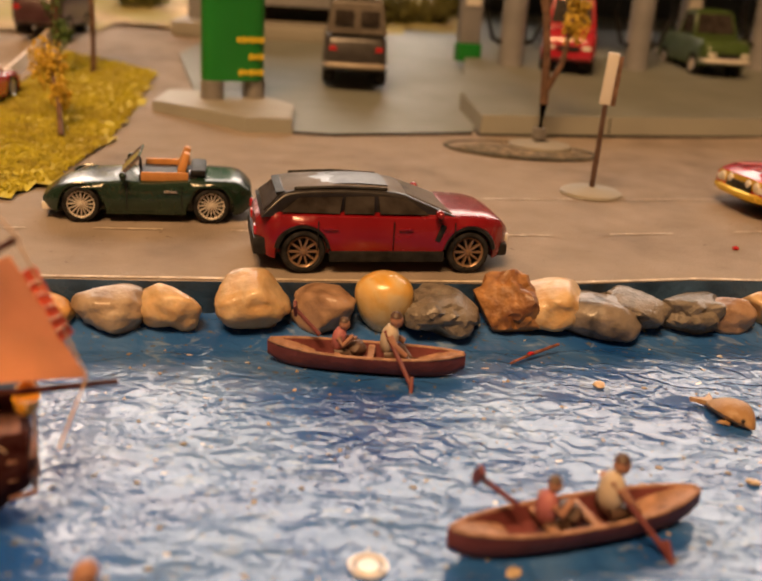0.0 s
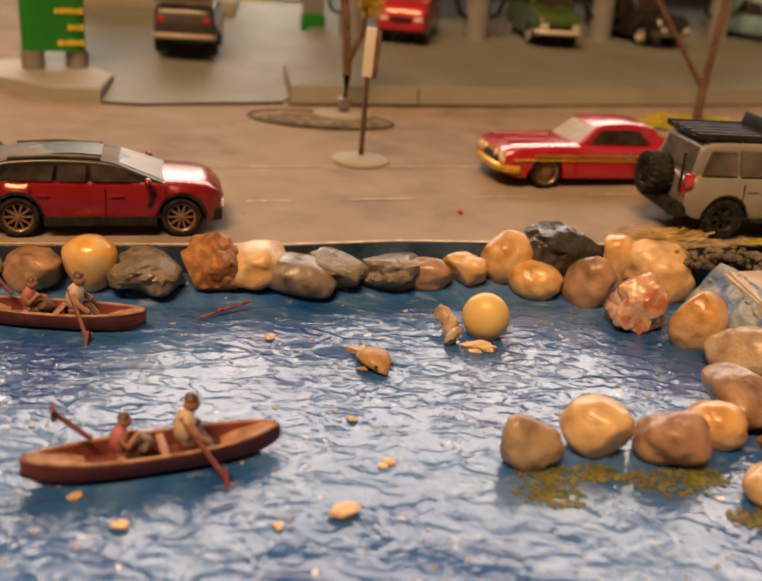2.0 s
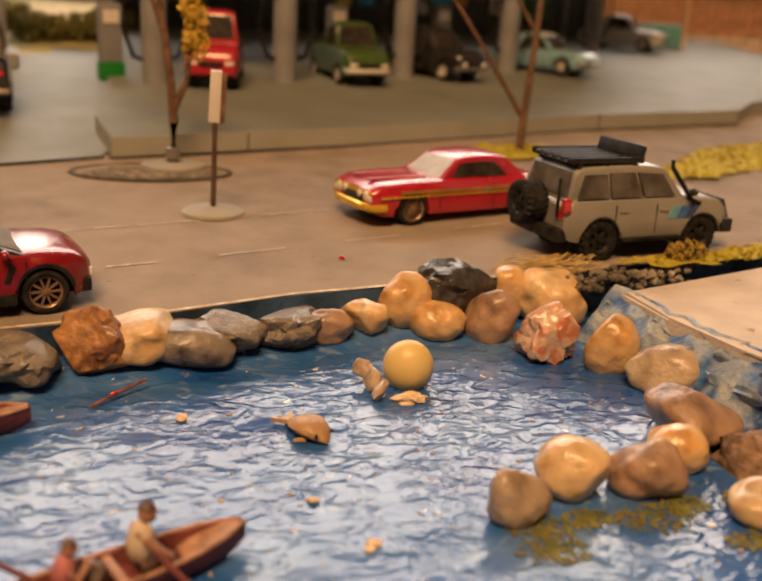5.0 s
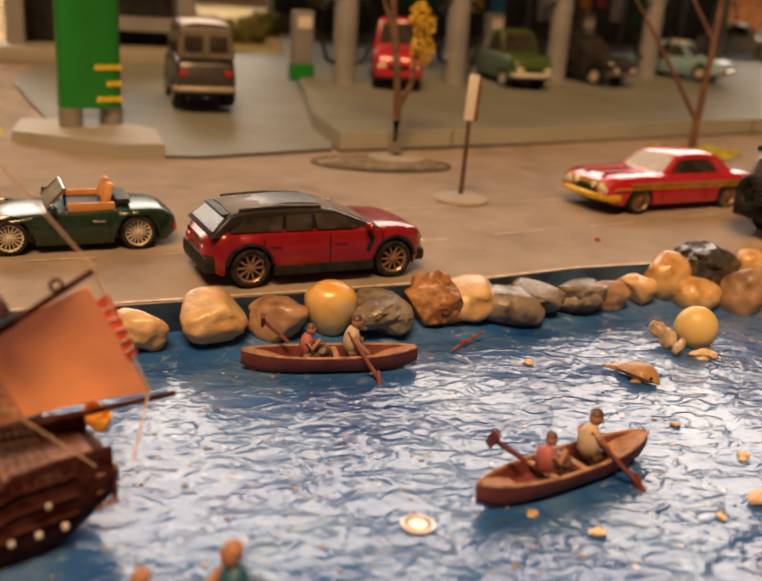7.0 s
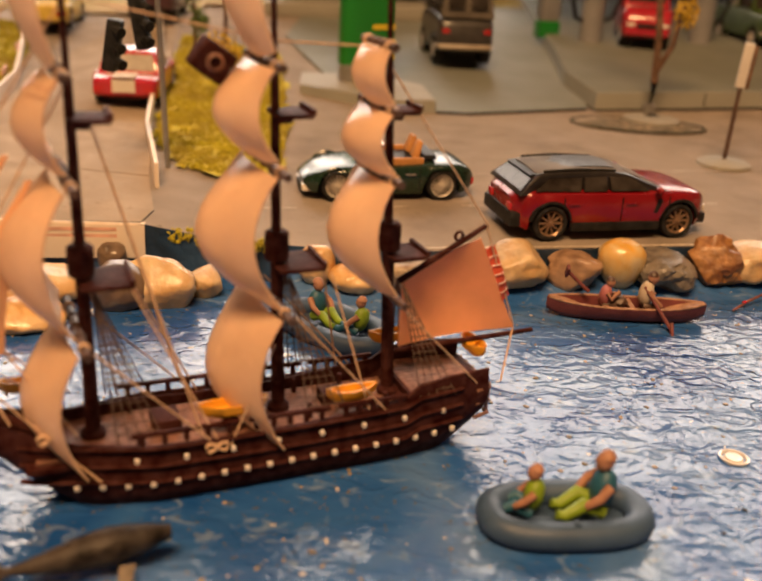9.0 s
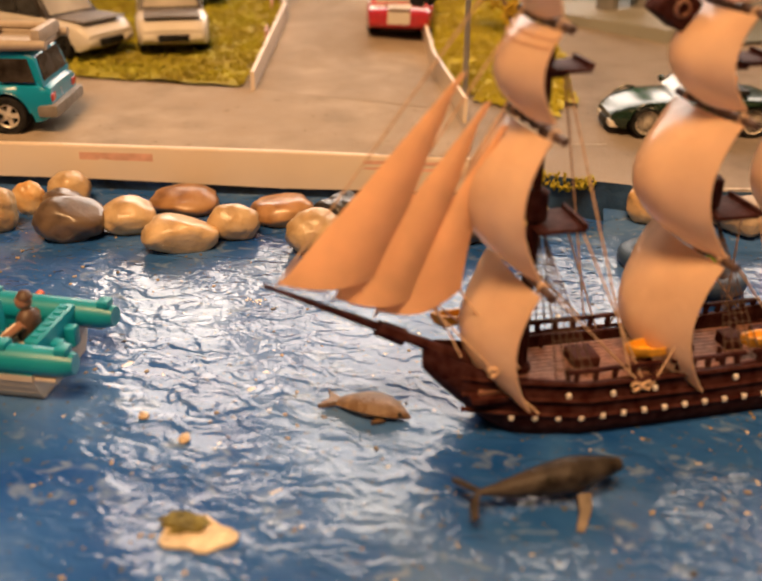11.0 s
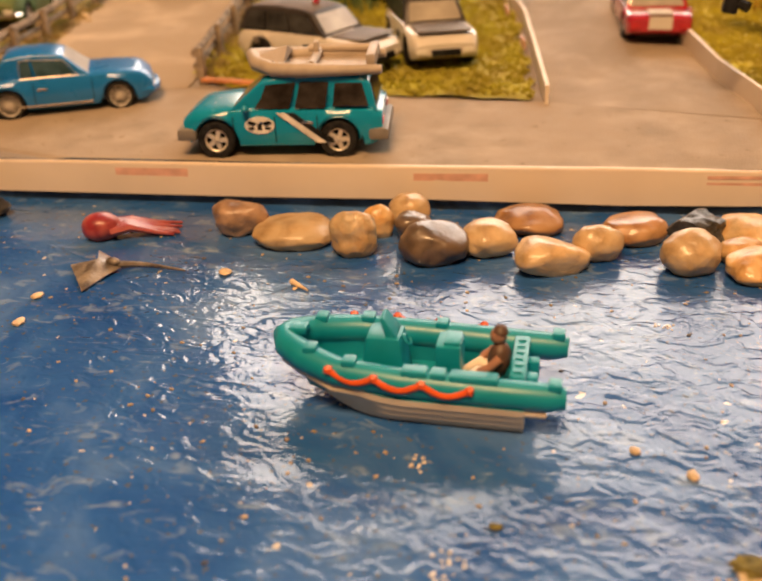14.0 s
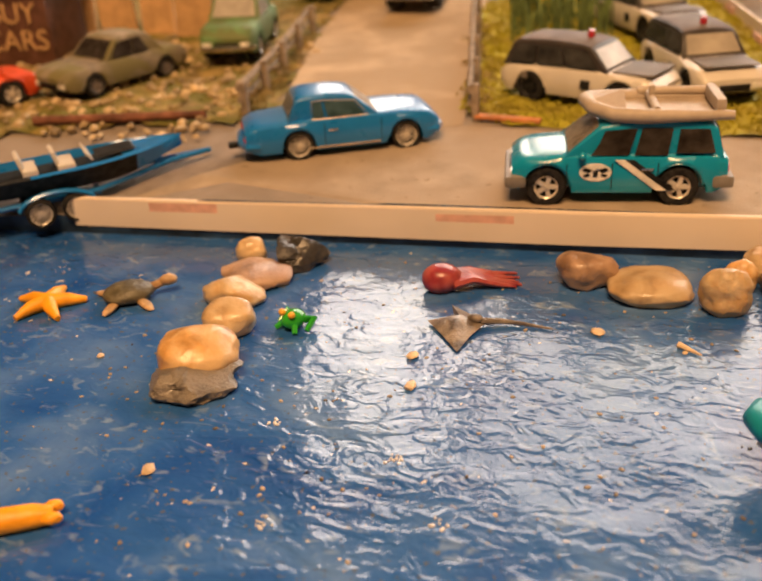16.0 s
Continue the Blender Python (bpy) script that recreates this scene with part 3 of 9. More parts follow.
def build_dock():
    dock = thing("dock", 0, 0, 0, 0, "pale weathered concrete dock edged with a white card strip", "dock", kind="structure")
    top = lambda x, y: ground_z(min(x, -0.1651), y) + 0.0006  # noqa: E731
    bm = bmesh.new()
    prism(bm, [(-0.5575, 0.2182), (-0.43, 0.2312), (-0.2934, 0.2457), (-0.167, 0.2621), (-0.166, 0.275), (-0.178, 0.313), (-0.262, 0.323), (-0.34, 0.318), (-0.424, 0.320), (-0.475, 0.300), (-0.515, 0.245)], 0.0, top)
    deck = part("deck", bm, CONCRETE, dock, smooth=0)
    # upright faces take the dark bank colour, a dark band below the strip
    deck.data.materials.append(BLUEWALL)
    for p in deck.data.polygons:
        p.material_index = int(abs(p.normal.z) < 0.5)
    bm = bmesh.new()
    prism(bm, [(-0.424, 0.320), (-0.475, 0.300), (-0.515, 0.32), (-0.55, 0.46), (-0.58, 0.7), (-0.47, 0.7), (-0.46, 0.52), (-0.43, 0.36)], lambda x, y: ground_z(x, y) - 0.01, lambda x, y: ground_z(x, y) + 0.0008)
    part("side_lane", bm, mat("sandy_lane", (0.46, 0.35, 0.23), 0.9, vary=0.1, scale=60, bump=0.4, bump_scale=900, second=(0.36, 0.27, 0.17), sscale=20), dock, smooth=0)
    bm = bmesh.new()
    prism(bm, [(-0.178, 0.313), (-0.262, 0.323), (-0.2855, 0.455), (-0.33, 0.62), (-0.36, 0.80), (-0.265, 0.80), (-0.24, 0.62), (-0.205, 0.43)], lambda x, y: ground_z(-0.2, y) - 0.01, lambda x, y: ground_z(-0.2, y) + 0.0008)
    part("side_street", bm, mat("pale_street", (0.36, 0.29, 0.22), 0.9, vary=0.1, scale=60, bump=0.4, bump_scale=900, second=(0.28, 0.22, 0.16), sscale=20), dock, smooth=0)
    # white card strip along the front, a little wavy
    pts = [(-0.5572, 0.2168, 0.0145), (-0.43, 0.2300, 0.0153), (-0.36, 0.2372, 0.0155), (-0.2934, 0.2444, 0.0162), (-0.23, 0.2530, 0.0163), (-0.1655, 0.2615, 0.0158)]
    rows = [[Vector((x, y - 0.0002, 0.0040 + 0.0006 * math.sin(x * 60))), Vector((x, y - 0.0004, z * 0.62)), Vector((x, y, z))] for x, y, z in pts]
    strip = part("card_strip", sheet(bmesh.new(), rows, 0.0006), STRIP, dock, "white card strip with faded red boxes", smooth=60)
    for x, w, z in ((-0.510, 0.028, 0.0108), (-0.398, 0.028, 0.0104), (-0.288, 0.026, 0.0108), (-0.188, 0.027, 0.0085)):
        for dz, h in ((0.0, 0.0036),) if x < -0.2 else ((0.0, 0.0012), (0.0022, 0.0018), (0.0052, 0.0012)):
            bm = bmesh.new()
            row = []
            for i in range(5):
                q = x + w * (i / 4 - 0.5)
                y = float(np.interp(q, [p[0] for p in pts], [p[1] for p in pts])) - 0.0009
                row.append((q, y, z + dz + (0.1 * (q - x) * 0.1)))
            loft(bm, [[Vector(p) for p in row], [Vector((a, b, c + h)) for a, b, c in row]], closed=False, caps=False)
            part("red_bar", bm, REDFADE, strip, smooth=0)
    bm = bmesh.new()
    rows = [[Vector((x, y, z)), Vector((x, y + 0.0014, z + 0.0002))] for x, y, z in pts]
    part("card_edge", sheet(bm, rows, 0.0004), STRIP, strip, smooth=0)


def build_slab():
    slab = thing("foam_slab", 0, 0, 0, 0, "pale scuffed foam slab beside the inlet, edge daubed blue", "slab", kind="structure")
    bm = bmesh.new()
    prism(bm, [(0.1935, 0.2865), (0.196, 0.262), (0.203, 0.235), (0.216, 0.205), (0.225, 0.15), (0.23, -0.2), (0.75, -0.2), (0.75, 0.46), (0.40, 0.37), (0.26, 0.309)], -0.01, lambda x, y: 0.0175 + 0.02 * max(0, x - 0.25), 0.001)
    part("slab", bm, SLAB, slab)
    rnd = random.Random(5)
    blue = mat("dabbed_blue_paint", (0.015, 0.095, 0.30), 0.55, vary=0.35, scale=220, bump=0.8, bump_scale=500, second=(0.34, 0.38, 0.40), sscale=110, sharp=0.12, coat=0.1)
    rim = ((0.1890, 0.2930), (0.1935, 0.2865), (0.196, 0.262), (0.203, 0.235), (0.216, 0.205), (0.225, 0.15))
    rings = []
    for i in range(41):
        y = 0.291 - 0.135 * i / 40
        x = float(np.interp(-y, [-p[1] for p in rim], [p[0] for p in rim]))
        rings.append([Vector((x + (0.004 + 0.005 * noise.noise(Vector((y * 160, 1, 5))) - 0.014 * k / 8), y, 0.0181 - 0.019 * (k / 8) ** 1.4 + 0.0022 * noise.noise(Vector((y * 150, k * 0.55, 2))) * (k > 0))) for k in range(9)])
    bm = bmesh.new()
    loft(bm, rings, closed=False, caps=False)
    part("painted_edge", bm, blue, slab, "edge smeared with blue and white paint", smooth=60)
    for k in range(26):
        t = k / 25
        x, y = 0.1935 + 0.021 * t ** 1.3 + rnd.uniform(-0.004, 0.003), 0.2865 - 0.10 * t + rnd.uniform(-0.004, 0.004)
        bm = blob(bmesh.new(), (0, 0, 0), rnd.uniform(0.0025, 0.0055), (1.0, 0.5, 0.3), 0.6, 1.9, k, 2, rnd.uniform(0, 3))
        part("paint_daub", bm, blue, slab, m=pose(x, y, rnd.uniform(0.004, 0.014), rnd.uniform(-20, 20), rnd.uniform(10, 55), 0))


ROCKS = [
    ("a", -0.0759, 0.2526, 0.0079, 0.0092, 0.0061, 3),
    ("b", -0.0600, 0.2559, 0.0080, 0.0083, 0.0063, 3),
    ("b", -0.0390, 0.2603, 0.0105, 0.0109, 0.0072, 3),
    ("c", -0.0197, 0.2651, 0.0092, 0.0098, 0.0050, 3),
    ("egg", -0.0031, 0.2679, 0.0132, 0.0080, 0.0058, 3),
    ("slate", 0.0130, 0.2712, 0.0086, 0.0112, 0.0050, 3),
    ("rust", 0.0314, 0.2772, 0.0082, 0.0093, 0.0090, 3),
    ("b", 0.0450, 0.2808, 0.0105, 0.0104, 0.0052, 3),
    ("metal", 0.0592, 0.2818, 0.0060, 0.0112, 0.0066, -4),
    ("slate", 0.0698, 0.2873, 0.0089, 0.0103, 0.0048, -4),
    ("slate", 0.0875, 0.2920, 0.0072, 0.0100, 0.0058, -4),
    ("c", 0.0997, 0.2952, 0.0060, 0.0079, 0.0061, -4),
    ("b", 0.1123, 0.2986, 0.0080, 0.0073, 0.0048, -4),
    ("o", 0.1265, 0.3029, 0.0107, 0.0087, 0.0083, -4),
    ("black", 0.1451, 0.3071, 0.0152, 0.0121, 0.0066, -4),
    ("o", 0.1355, 0.2970, 0.0051, 0.0085, 0.0064, -4),
    ("c", 0.1532, 0.2955, 0.0075, 0.0087, 0.0094, -4),
    ("o", 0.1653, 0.3136, 0.0131, 0.0061, 0.0064, -4),
    ("b", 0.1797, 0.3093, 0.0080, 0.0114, 0.0100, -4),
    ("redwhite", 0.1659, 0.2776, 0.0073, 0.0090, 0.0092, -4),
    ("o", 0.1810, 0.2666, 0.0074, 0.0082, 0.0092, -4),
    ("a", 0.1916, 0.2509, 0.0054, 0.0104, 0.0067, -4),
    ("c", 0.1822, 0.2211, 0.0056, 0.0119, 0.0070, -4),
    ("o", 0.1690, 0.2077, 0.0046, 0.0072, 0.0057, -4),
    ("c", 0.1557, 0.1992, 0.0051, 0.0087, 0.0064, -4),
    ("tan", 0.1389, 0.2004, 0.0053, 0.0087, 0.0066, -4),
    ("a", 0.1226, 0.1918, 0.0054, 0.0068, 0.0068, -4),
    ("rough", 0.1887, 0.2033, 0.0036, 0.0102, 0.0045, -4),
    ("tan", 0.1770, 0.1840, 0.0036, 0.0078, 0.0045, -4),
    ("a", 0.1892, 0.1740, 0.0064, 0.0094, 0.0081, -4),
    ("c", 0.1881, 0.1558, 0.0050, 0.0093, 0.0063, -4),
    ("ball", 0.1170, 0.2611, 0.0058, 0.0069, 0.0071, -14),
    ("c", -0.3554, 0.2148, 0.0057, 0.0088, 0.0071, 14),
    ("tan", -0.3351, 0.2109, 0.0034, 0.0134, 0.0042, 14),
    ("b", -0.3123, 0.2051, 0.0063, 0.0075, 0.0078, 14),
    ("o", -0.3080, 0.2199, 0.0047, 0.0050, 0.0058, 14),
    ("tan", -0.2998, 0.2310, 0.0050, 0.0071, 0.0062, 14),
    ("dark", -0.2859, 0.2051, 0.0061, 0.0103, 0.0076, 14),
    ("dark", -0.2958, 0.2188, 0.0042, 0.0068, 0.0053, 14),
    ("tan", -0.2701, 0.2129, 0.0049, 0.0088, 0.0061, 14),
    ("rust2", -0.2590, 0.2344, 0.0032, 0.0113, 0.0040, 14),
    ("tan", -0.2488, 0.2045, 0.0047, 0.0113, 0.0059, 14),
    ("tan", -0.2353, 0.2162, 0.0048, 0.0075, 0.0060, 14),
    ("rust2", -0.2248, 0.2319, 0.0040, 0.0099, 0.0050, 14),
    ("black", -0.2061, 0.2332, 0.0042, 0.0091, 0.0053, 14),
    ("tan", -0.2073, 0.2120, 0.0054, 0.0090, 0.0068, 14),
    ("b", -0.1875, 0.2340, 0.0042, 0.0114, 0.0053, 14),
    ("o", -0.1864, 0.2114, 0.0036, 0.0106, 0.0045, 14),
    ("dark", -0.1652, 0.2300, 0.0063, 0.0092, 0.0079, 14),
    ("b", -0.1530, 0.2340, 0.0063, 0.0100, 0.0079, -2),
    ("b", -0.1416, 0.2432, 0.0043, 0.0061, 0.0054, -2),
    ("o", -0.1061, 0.2514, 0.0096, 0.0061, 0.0065, -2),
    ("o", -0.0941, 0.2497, 0.0059, 0.0085, 0.0046, -2),
    ("o", -0.1919, 0.2209, 0.0032, 0.0070, 0.0041, 1),
    ("dark", -0.1750, 0.2554, 0.0066, 0.0049, 0.0041, 1),
    ("tan", -0.4755, 0.2087, 0.0038, 0.0058, 0.0047, 20),
    ("c", -0.4654, 0.1907, 0.0029, 0.0119, 0.0036, 20),
    ("black", -0.4575, 0.2084, 0.0041, 0.0100, 0.0051, 20),
    ("b", -0.4678, 0.1778, 0.0039, 0.0101, 0.0049, 20),
    ("tan", -0.4590, 0.1572, 0.0047, 0.0080, 0.0059, 20),
    ("o", -0.4560, 0.1342, 0.0057, 0.0117, 0.0071, 20),
    ("slate", -0.4545, 0.1260, 0.0035, 0.0125, 0.0042, 20),
    ("o", -0.2593, 0.0553, 0.0042, 0.0062, 0.0053, 11),
    ("tan", -0.2466, 0.0562, 0.0028, 0.0050, 0.0035, 11),
    ("o", -0.2330, 0.0570, 0.0040, 0.0075, 0.0050, 11),
    ("c", -0.2687, 0.0523, 0.0040, 0.0042, 0.0050, 11),
    ("o", -0.1947, 0.0620, 0.0030, 0.0040, 0.0038, 11),
]


def build_ledge():
    rings = []
    for i in range(57):
        x = -0.119 + 0.278 * i / 56
        e = float(np.interp(x, EX, EY))
        rings.append([Vector((x, e + 0.001 - 0.0235 * k / 9, ledge_z(x, e + 0.001 - 0.0235 * k / 9) - 0.0004 + 0.0008 * noise.noise(Vector((x * 90, k * 0.7, 3))) * (k < 7))) for k in range(10)])
    bm = bmesh.new()
    loft(bm, rings, closed=False, caps=False)
    o = part("shore_ledge", bm, WATER, smooth=80)
    tagged(o, "sloping blue resin bank under the row of stones", "bank", kind="structure")


def build_rocks():
    build_ledge()
    words = {"a": "smooth tan-grey", "b": "cream quartz", "c": "rounded brown", "o": "glossy amber", "tan": "smooth sand-coloured", "egg": "glossy egg-yellow", "slate": "flat grey slate", "rust": "craggy rust-brown",
             "rust2": "polished chestnut", "metal": "wet shiny dark grey", "black": "craggy black", "dark": "polished dark brown", "redwhite": "white quartz with red veins", "rough": "rough crumbly brown", "ball": "pale yellow"}
    craggy = {"slate": (0.30, 4), "rust": (0.42, 5), "metal": (0.24, 1), "black": (0.4, 5), "redwhite": (0.4, 3), "rough": (0.5, 2)}
    for i, (k, x, y, z, a, c, turn) in enumerate(ROCKS):
        rough, cuts = craggy.get(k, (0.18 if k in ("o", "tan", "dark", "rust2") else 0.27, 0 if k in ("egg", "ball") else i % 3 if k in ("o", "tan", "dark", "rust2") else 2 + i % 3))
        if k in ("egg", "ball"):
            rough = 0.05 if k == "egg" else 0.015
        bm = blob(bmesh.new(), (0, 0, 0), 1.0, (a * 1.03, a * 0.87, c * 1.04), rough, 0.9 if rough < 0.3 else 1.5, i + 1, 4, 0, cuts, 2.0 if rough < 0.1 else 2.15 if rough < 0.2 else 2.35, 11.0 if rough < 0.3 else 30.0)
        for v in bm.verts:
            v.co *= 1 + 0.020 * noise.noise(v.co * 700 + Vector((i, 0, 0))) * (rough > 0.1)
        for v in bm.verts:
            if v.co.z < 0:
                v.co.z *= max(1.0, (z + 0.001 - ledge_z(x, y)) / (c * 0.95))
        o = part("pebble" if rough < 0.3 else "rock", bm, STONES[k], smooth=50 if rough < 0.3 else 28, m=pose(x, y, z, 0, 0, turn))
        tagged(o, (words[k] + " ball half sunk in the water" if k == "ball" else words[k] + " stone set at the water's edge"), "ball" if k == "ball" else "stone", "stones along the shore")


# ---- vehicles ----
WHEELS = {}


def wheel_parts(style, r, w, rim_mat):
    key = (style, round(r, 5), rim_mat.name)
    if key in WHEELS:
        return WHEELS[key]
    h = w / 2
    bm = bmesh.new()
    hub = {"five": 0.60, "mud": 0.58, "wire": 0.74, "multi": 0.70}[style]
    lathe(bm, [(r * (hub - 0.03), -h * 0.85), (r * 0.80, -h), (r * 0.93, -h * 0.95), (r, -h * 0.6), (r, h * 0.6), (r * 0.93, h * 0.95), (r * 0.80, h), (r * (hub - 0.03), h * 0.85), (r * (hub - 0.03), -h * 0.85)], seg=44 if style == "mud" else 28)
    if style == "mud":
        for v in bm.verts:
            d = math.hypot(v.co.x, v.co.z)
            if d > r * 0.9:
                k = round(math.atan2(v.co.z, v.co.x) / (2 * math.pi) * 44)
                s = 1.07 if (k + (v.co.y > 0)) % 2 else 0.97
                v.co.x *= s
                v.co.z *= s
    me_t = part("tyre", bm, TYRE).data
    bm = bmesh.new()
    lathe(bm, [(0.0001, -h * 0.35), (r * 0.25, -h * 0.4), (r * (hub - 0.14), -h * 0.35), (r * (hub - 0.09), -h * 0.75), (r * hub, -h * 0.9), (r * hub, h * 0.2), (0.0001, h * 0.2)], seg=24)
    # puts the dark of the gaps between spokes into the disc's colour
    for f in bm.faces:
        q = f.calc_center_median()
        f.material_index = 1 if math.hypot(q.x, q.z) < r * (hub - 0.11) else 0
    n = {"multi": 10, "five": 5, "wire": 16, "mud": 6}[style]
    for k in range(n):
        a = 2 * math.pi * k / n
        box(bm, (r * hub * 0.52 * math.cos(a), -h * 0.62, r * hub * 0.52 * math.sin(a)), (r * hub * 0.8, h * 0.35, r * (0.9 / n if n > 6 else 0.22)), m=Matrix.Rotation(-a, 4, "Y"))
    lathe(bm, [(0.0001, -h * 0.95), (r * 0.12, -h * 0.9), (r * 0.15, -h * 0.4)], seg=10)
    me_r = part("rim", bm, rim_mat).data
    me_r.materials.append(BLACK)
    for me in (me_t, me_r):
        for o in list(bpy.data.objects):
            if o.data == me:
                bpy.data.objects.remove(o)
    WHEELS[key] = (me_t, me_r)
    return WHEELS[key]


def add_wheel(car, x, y, r, w, style, rim_mat):
    me_t, me_r = wheel_parts(style, r, w, rim_mat)
    t = new("wheel", me_t)
    t.parent = car
    t.matrix_basis = pose(x, y, r, 0, 0, 0 if y < 0 else 180)
    q = new("rim", me_r)
    q.parent = t
    return t


def quad_on(bm, pts, n, lift=0.0003):
    """A thin raised pane on the plane of its corners."""
    n = Vector(n).normalized()
    lo = [Vector(p) - n * lift for p in pts]
    hi = [Vector(p) + n * lift for p in pts]
    a, b = [bm.verts.new(p) for p in lo], [bm.verts.new(p) for p in hi]
    bm.faces.new(a[::-1])
    top = bm.faces.new(b)
    k = len(pts)
    for i in range(k):
        bm.faces.new((a[i], a[(i + 1) % k], b[(i + 1) % k], b[i]))
    return bm


def car_body(L, W, wb, shift, r, zb, top, wide, arch=1.18, crown=0.0006, n=56):
    """The lofted lower body: top and wide give belt height and half width along the length (-0.5 rear .. 0.5 front)."""
    ax = [-wb / 2 + shift, wb / 2 + shift]
    rings = []
    R = r * arch
    us = [i / n - 0.5 for i in range(n + 1)]

    def eased(knots):
        v = np.interp(us, [p[0] for p in knots], [p[1] for p in knots])
        pad = np.concatenate([2 * v[0] - v[3:0:-1], v, 2 * v[-1] - v[-2:-5:-1]])
        return np.convolve(pad, np.array([1, 2, 3, 4, 3, 2, 1]) / 16, "valid")

    tops, wides = eased(top), eased(wide)
    for i, u in enumerate(us):
        x = u * L
        zt, hw = float(tops[i]), W / 2 * float(wides[i])
        lo = zb + 0.0025 * max(0, (abs(u) - 0.42) / 0.08) ** 2
        az = lo
        for c in ax:
            d = abs(x - c)
            if d < R:
                az = max(az, r + math.sqrt(R * R - d * d))
        az = min(az, zt - 0.0022)
        h = zt - lo
        half = [(0, lo), (hw * 0.55, lo), (hw * 0.57, max(lo, az)), (hw * 0.955, max(lo, az)), (hw * 0.995, max(lo + 0.18 * h, az + 0.0004)), (hw, max(lo + 0.52 * h, az + 0.0008)),
                (hw * 0.985, max(lo + 0.80 * h, az + 0.0012)), (hw * 0.94, max(zt - 0.04 * h, az + 0.0015)), (hw * 0.86, zt + crown * 0.3), (hw * 0.45, zt + crown * 0.85), (0, zt + crown)]
        rings.append([Vector((x, -y, z)) for y, z in half] + [Vector((x, y, z)) for y, z in half[-2:0:-1]])
    return loft(bmesh.new(), rings)


def roofline(xr0, xr1, xf1, xf0, z0, z1, arch):
    """The cabin's outline seen from the side, rounded at both ends of the roof."""
    span = xf1 - xr1

    def bend(p, q, r, n=7):
        return [((1 - t) ** 2 * p[0] + 2 * t * (1 - t) * q[0] + t * t * r[0], (1 - t) ** 2 * p[1] + 2 * t * (1 - t) * q[1] + t * t * r[1]) for t in [i / n for i in range(n + 1)]]

    lift = lambda x: z1 + arch * (1 - (2 * (x - xr1) / span - 1) ** 2)  # noqa: E731
    xa, xb = xr1 + 0.14 * span, xf1 - 0.22 * span
    rear = bend((xr0 + (xr1 - xr0) * 0.80, z0 + (z1 - z0) * 0.80), (xr1, z1 + 0.0002), (xa, lift(xa)))
    front = bend((xb, lift(xb)), (xf1, z1 + 0.0002), (xf1 + (xf0 - xf1) * 0.14, z1 + (z0 - z1) * 0.14))
    mid = [(x, lift(x)) for x in np.linspace(xa, xb, 8)[1:-1]]
    return [(xr0, z0)] + rear + mid + front + [(xf0, z0)]


def cabin(bm, xr0, xr1, xf1, xf0, z0, z1, w0, w1, arch=0.0009, rad=0.0016):
    """A passenger cell with leaning flat sides and a rounded roof."""
    rings = []
    wide = lambda z: w0 + (w1 - w0) * (z - z0) / (z1 - z0)  # noqa: E731
    for x, z in roofline(xr0, xr1, xf1, xf0, z0, z1, arch):
        up = (z - z0) / (z1 - z0)
        r = rad * min(1.0, up + 0.02)
        zs = max(z0, z - r)
        w = wide(zs)
        half = [(w + 0.00001, z0 - 0.0002), (w, zs), (w - 0.10 * r, z - 0.55 * r), (w - 0.38 * r, z - 0.2 * r), (w - r, z), (w * 0.5, z + 0.0005 * up ** 4), (0, z + 0.0007 * up ** 4)]
        rings.append([Vector((x, -p, q)) for p, q in half] + [Vector((x, p, q)) for p, q in half[-2::-1]])
    return loft(bm, rings)


def roof_skin(xr0, xr1, xf1, xf0, z0, z1, w0, w1, arch=0.0009, rad=0.0016):
    """The thin painted skin over the cabin's top."""
    rows = []
    for x, z in roofline(xr0, xr1, xf1, xf0, z0, z1, arch):
        if z > z1 - 0.0008:
            w = w1 - rad * 0.55
            rows.append([Vector((x, w * k / 4, z + 0.0003 + 0.0007 * (1 - (k / 4) ** 2) - 0.0003 * (abs(k) == 4))) for k in range(-4, 5)])
    return sheet(bmesh.new(), rows, 0.0003)


def roof_panel(xr, xf, w, z, crown=0.0009, th=0.0007):
    """A thin roof skin, arched along and across."""
    rings = []
    for i in range(9):
        u = i / 8
        x = xr + (xf - xr) * u
        up = z + crown * 0.6 * (1 - (2 * u - 1) ** 2)
        ys = [w * k / 4 for k in range(-4, 5)]
        hi = [Vector((x, y, up + crown * 0.5 * (1 - (y / w) ** 2))) for y in ys]
        rings.append(hi + [p - Vector((0, 0, th)) for p in hi[::-1]])
    return loft(bmesh.new(), rings)


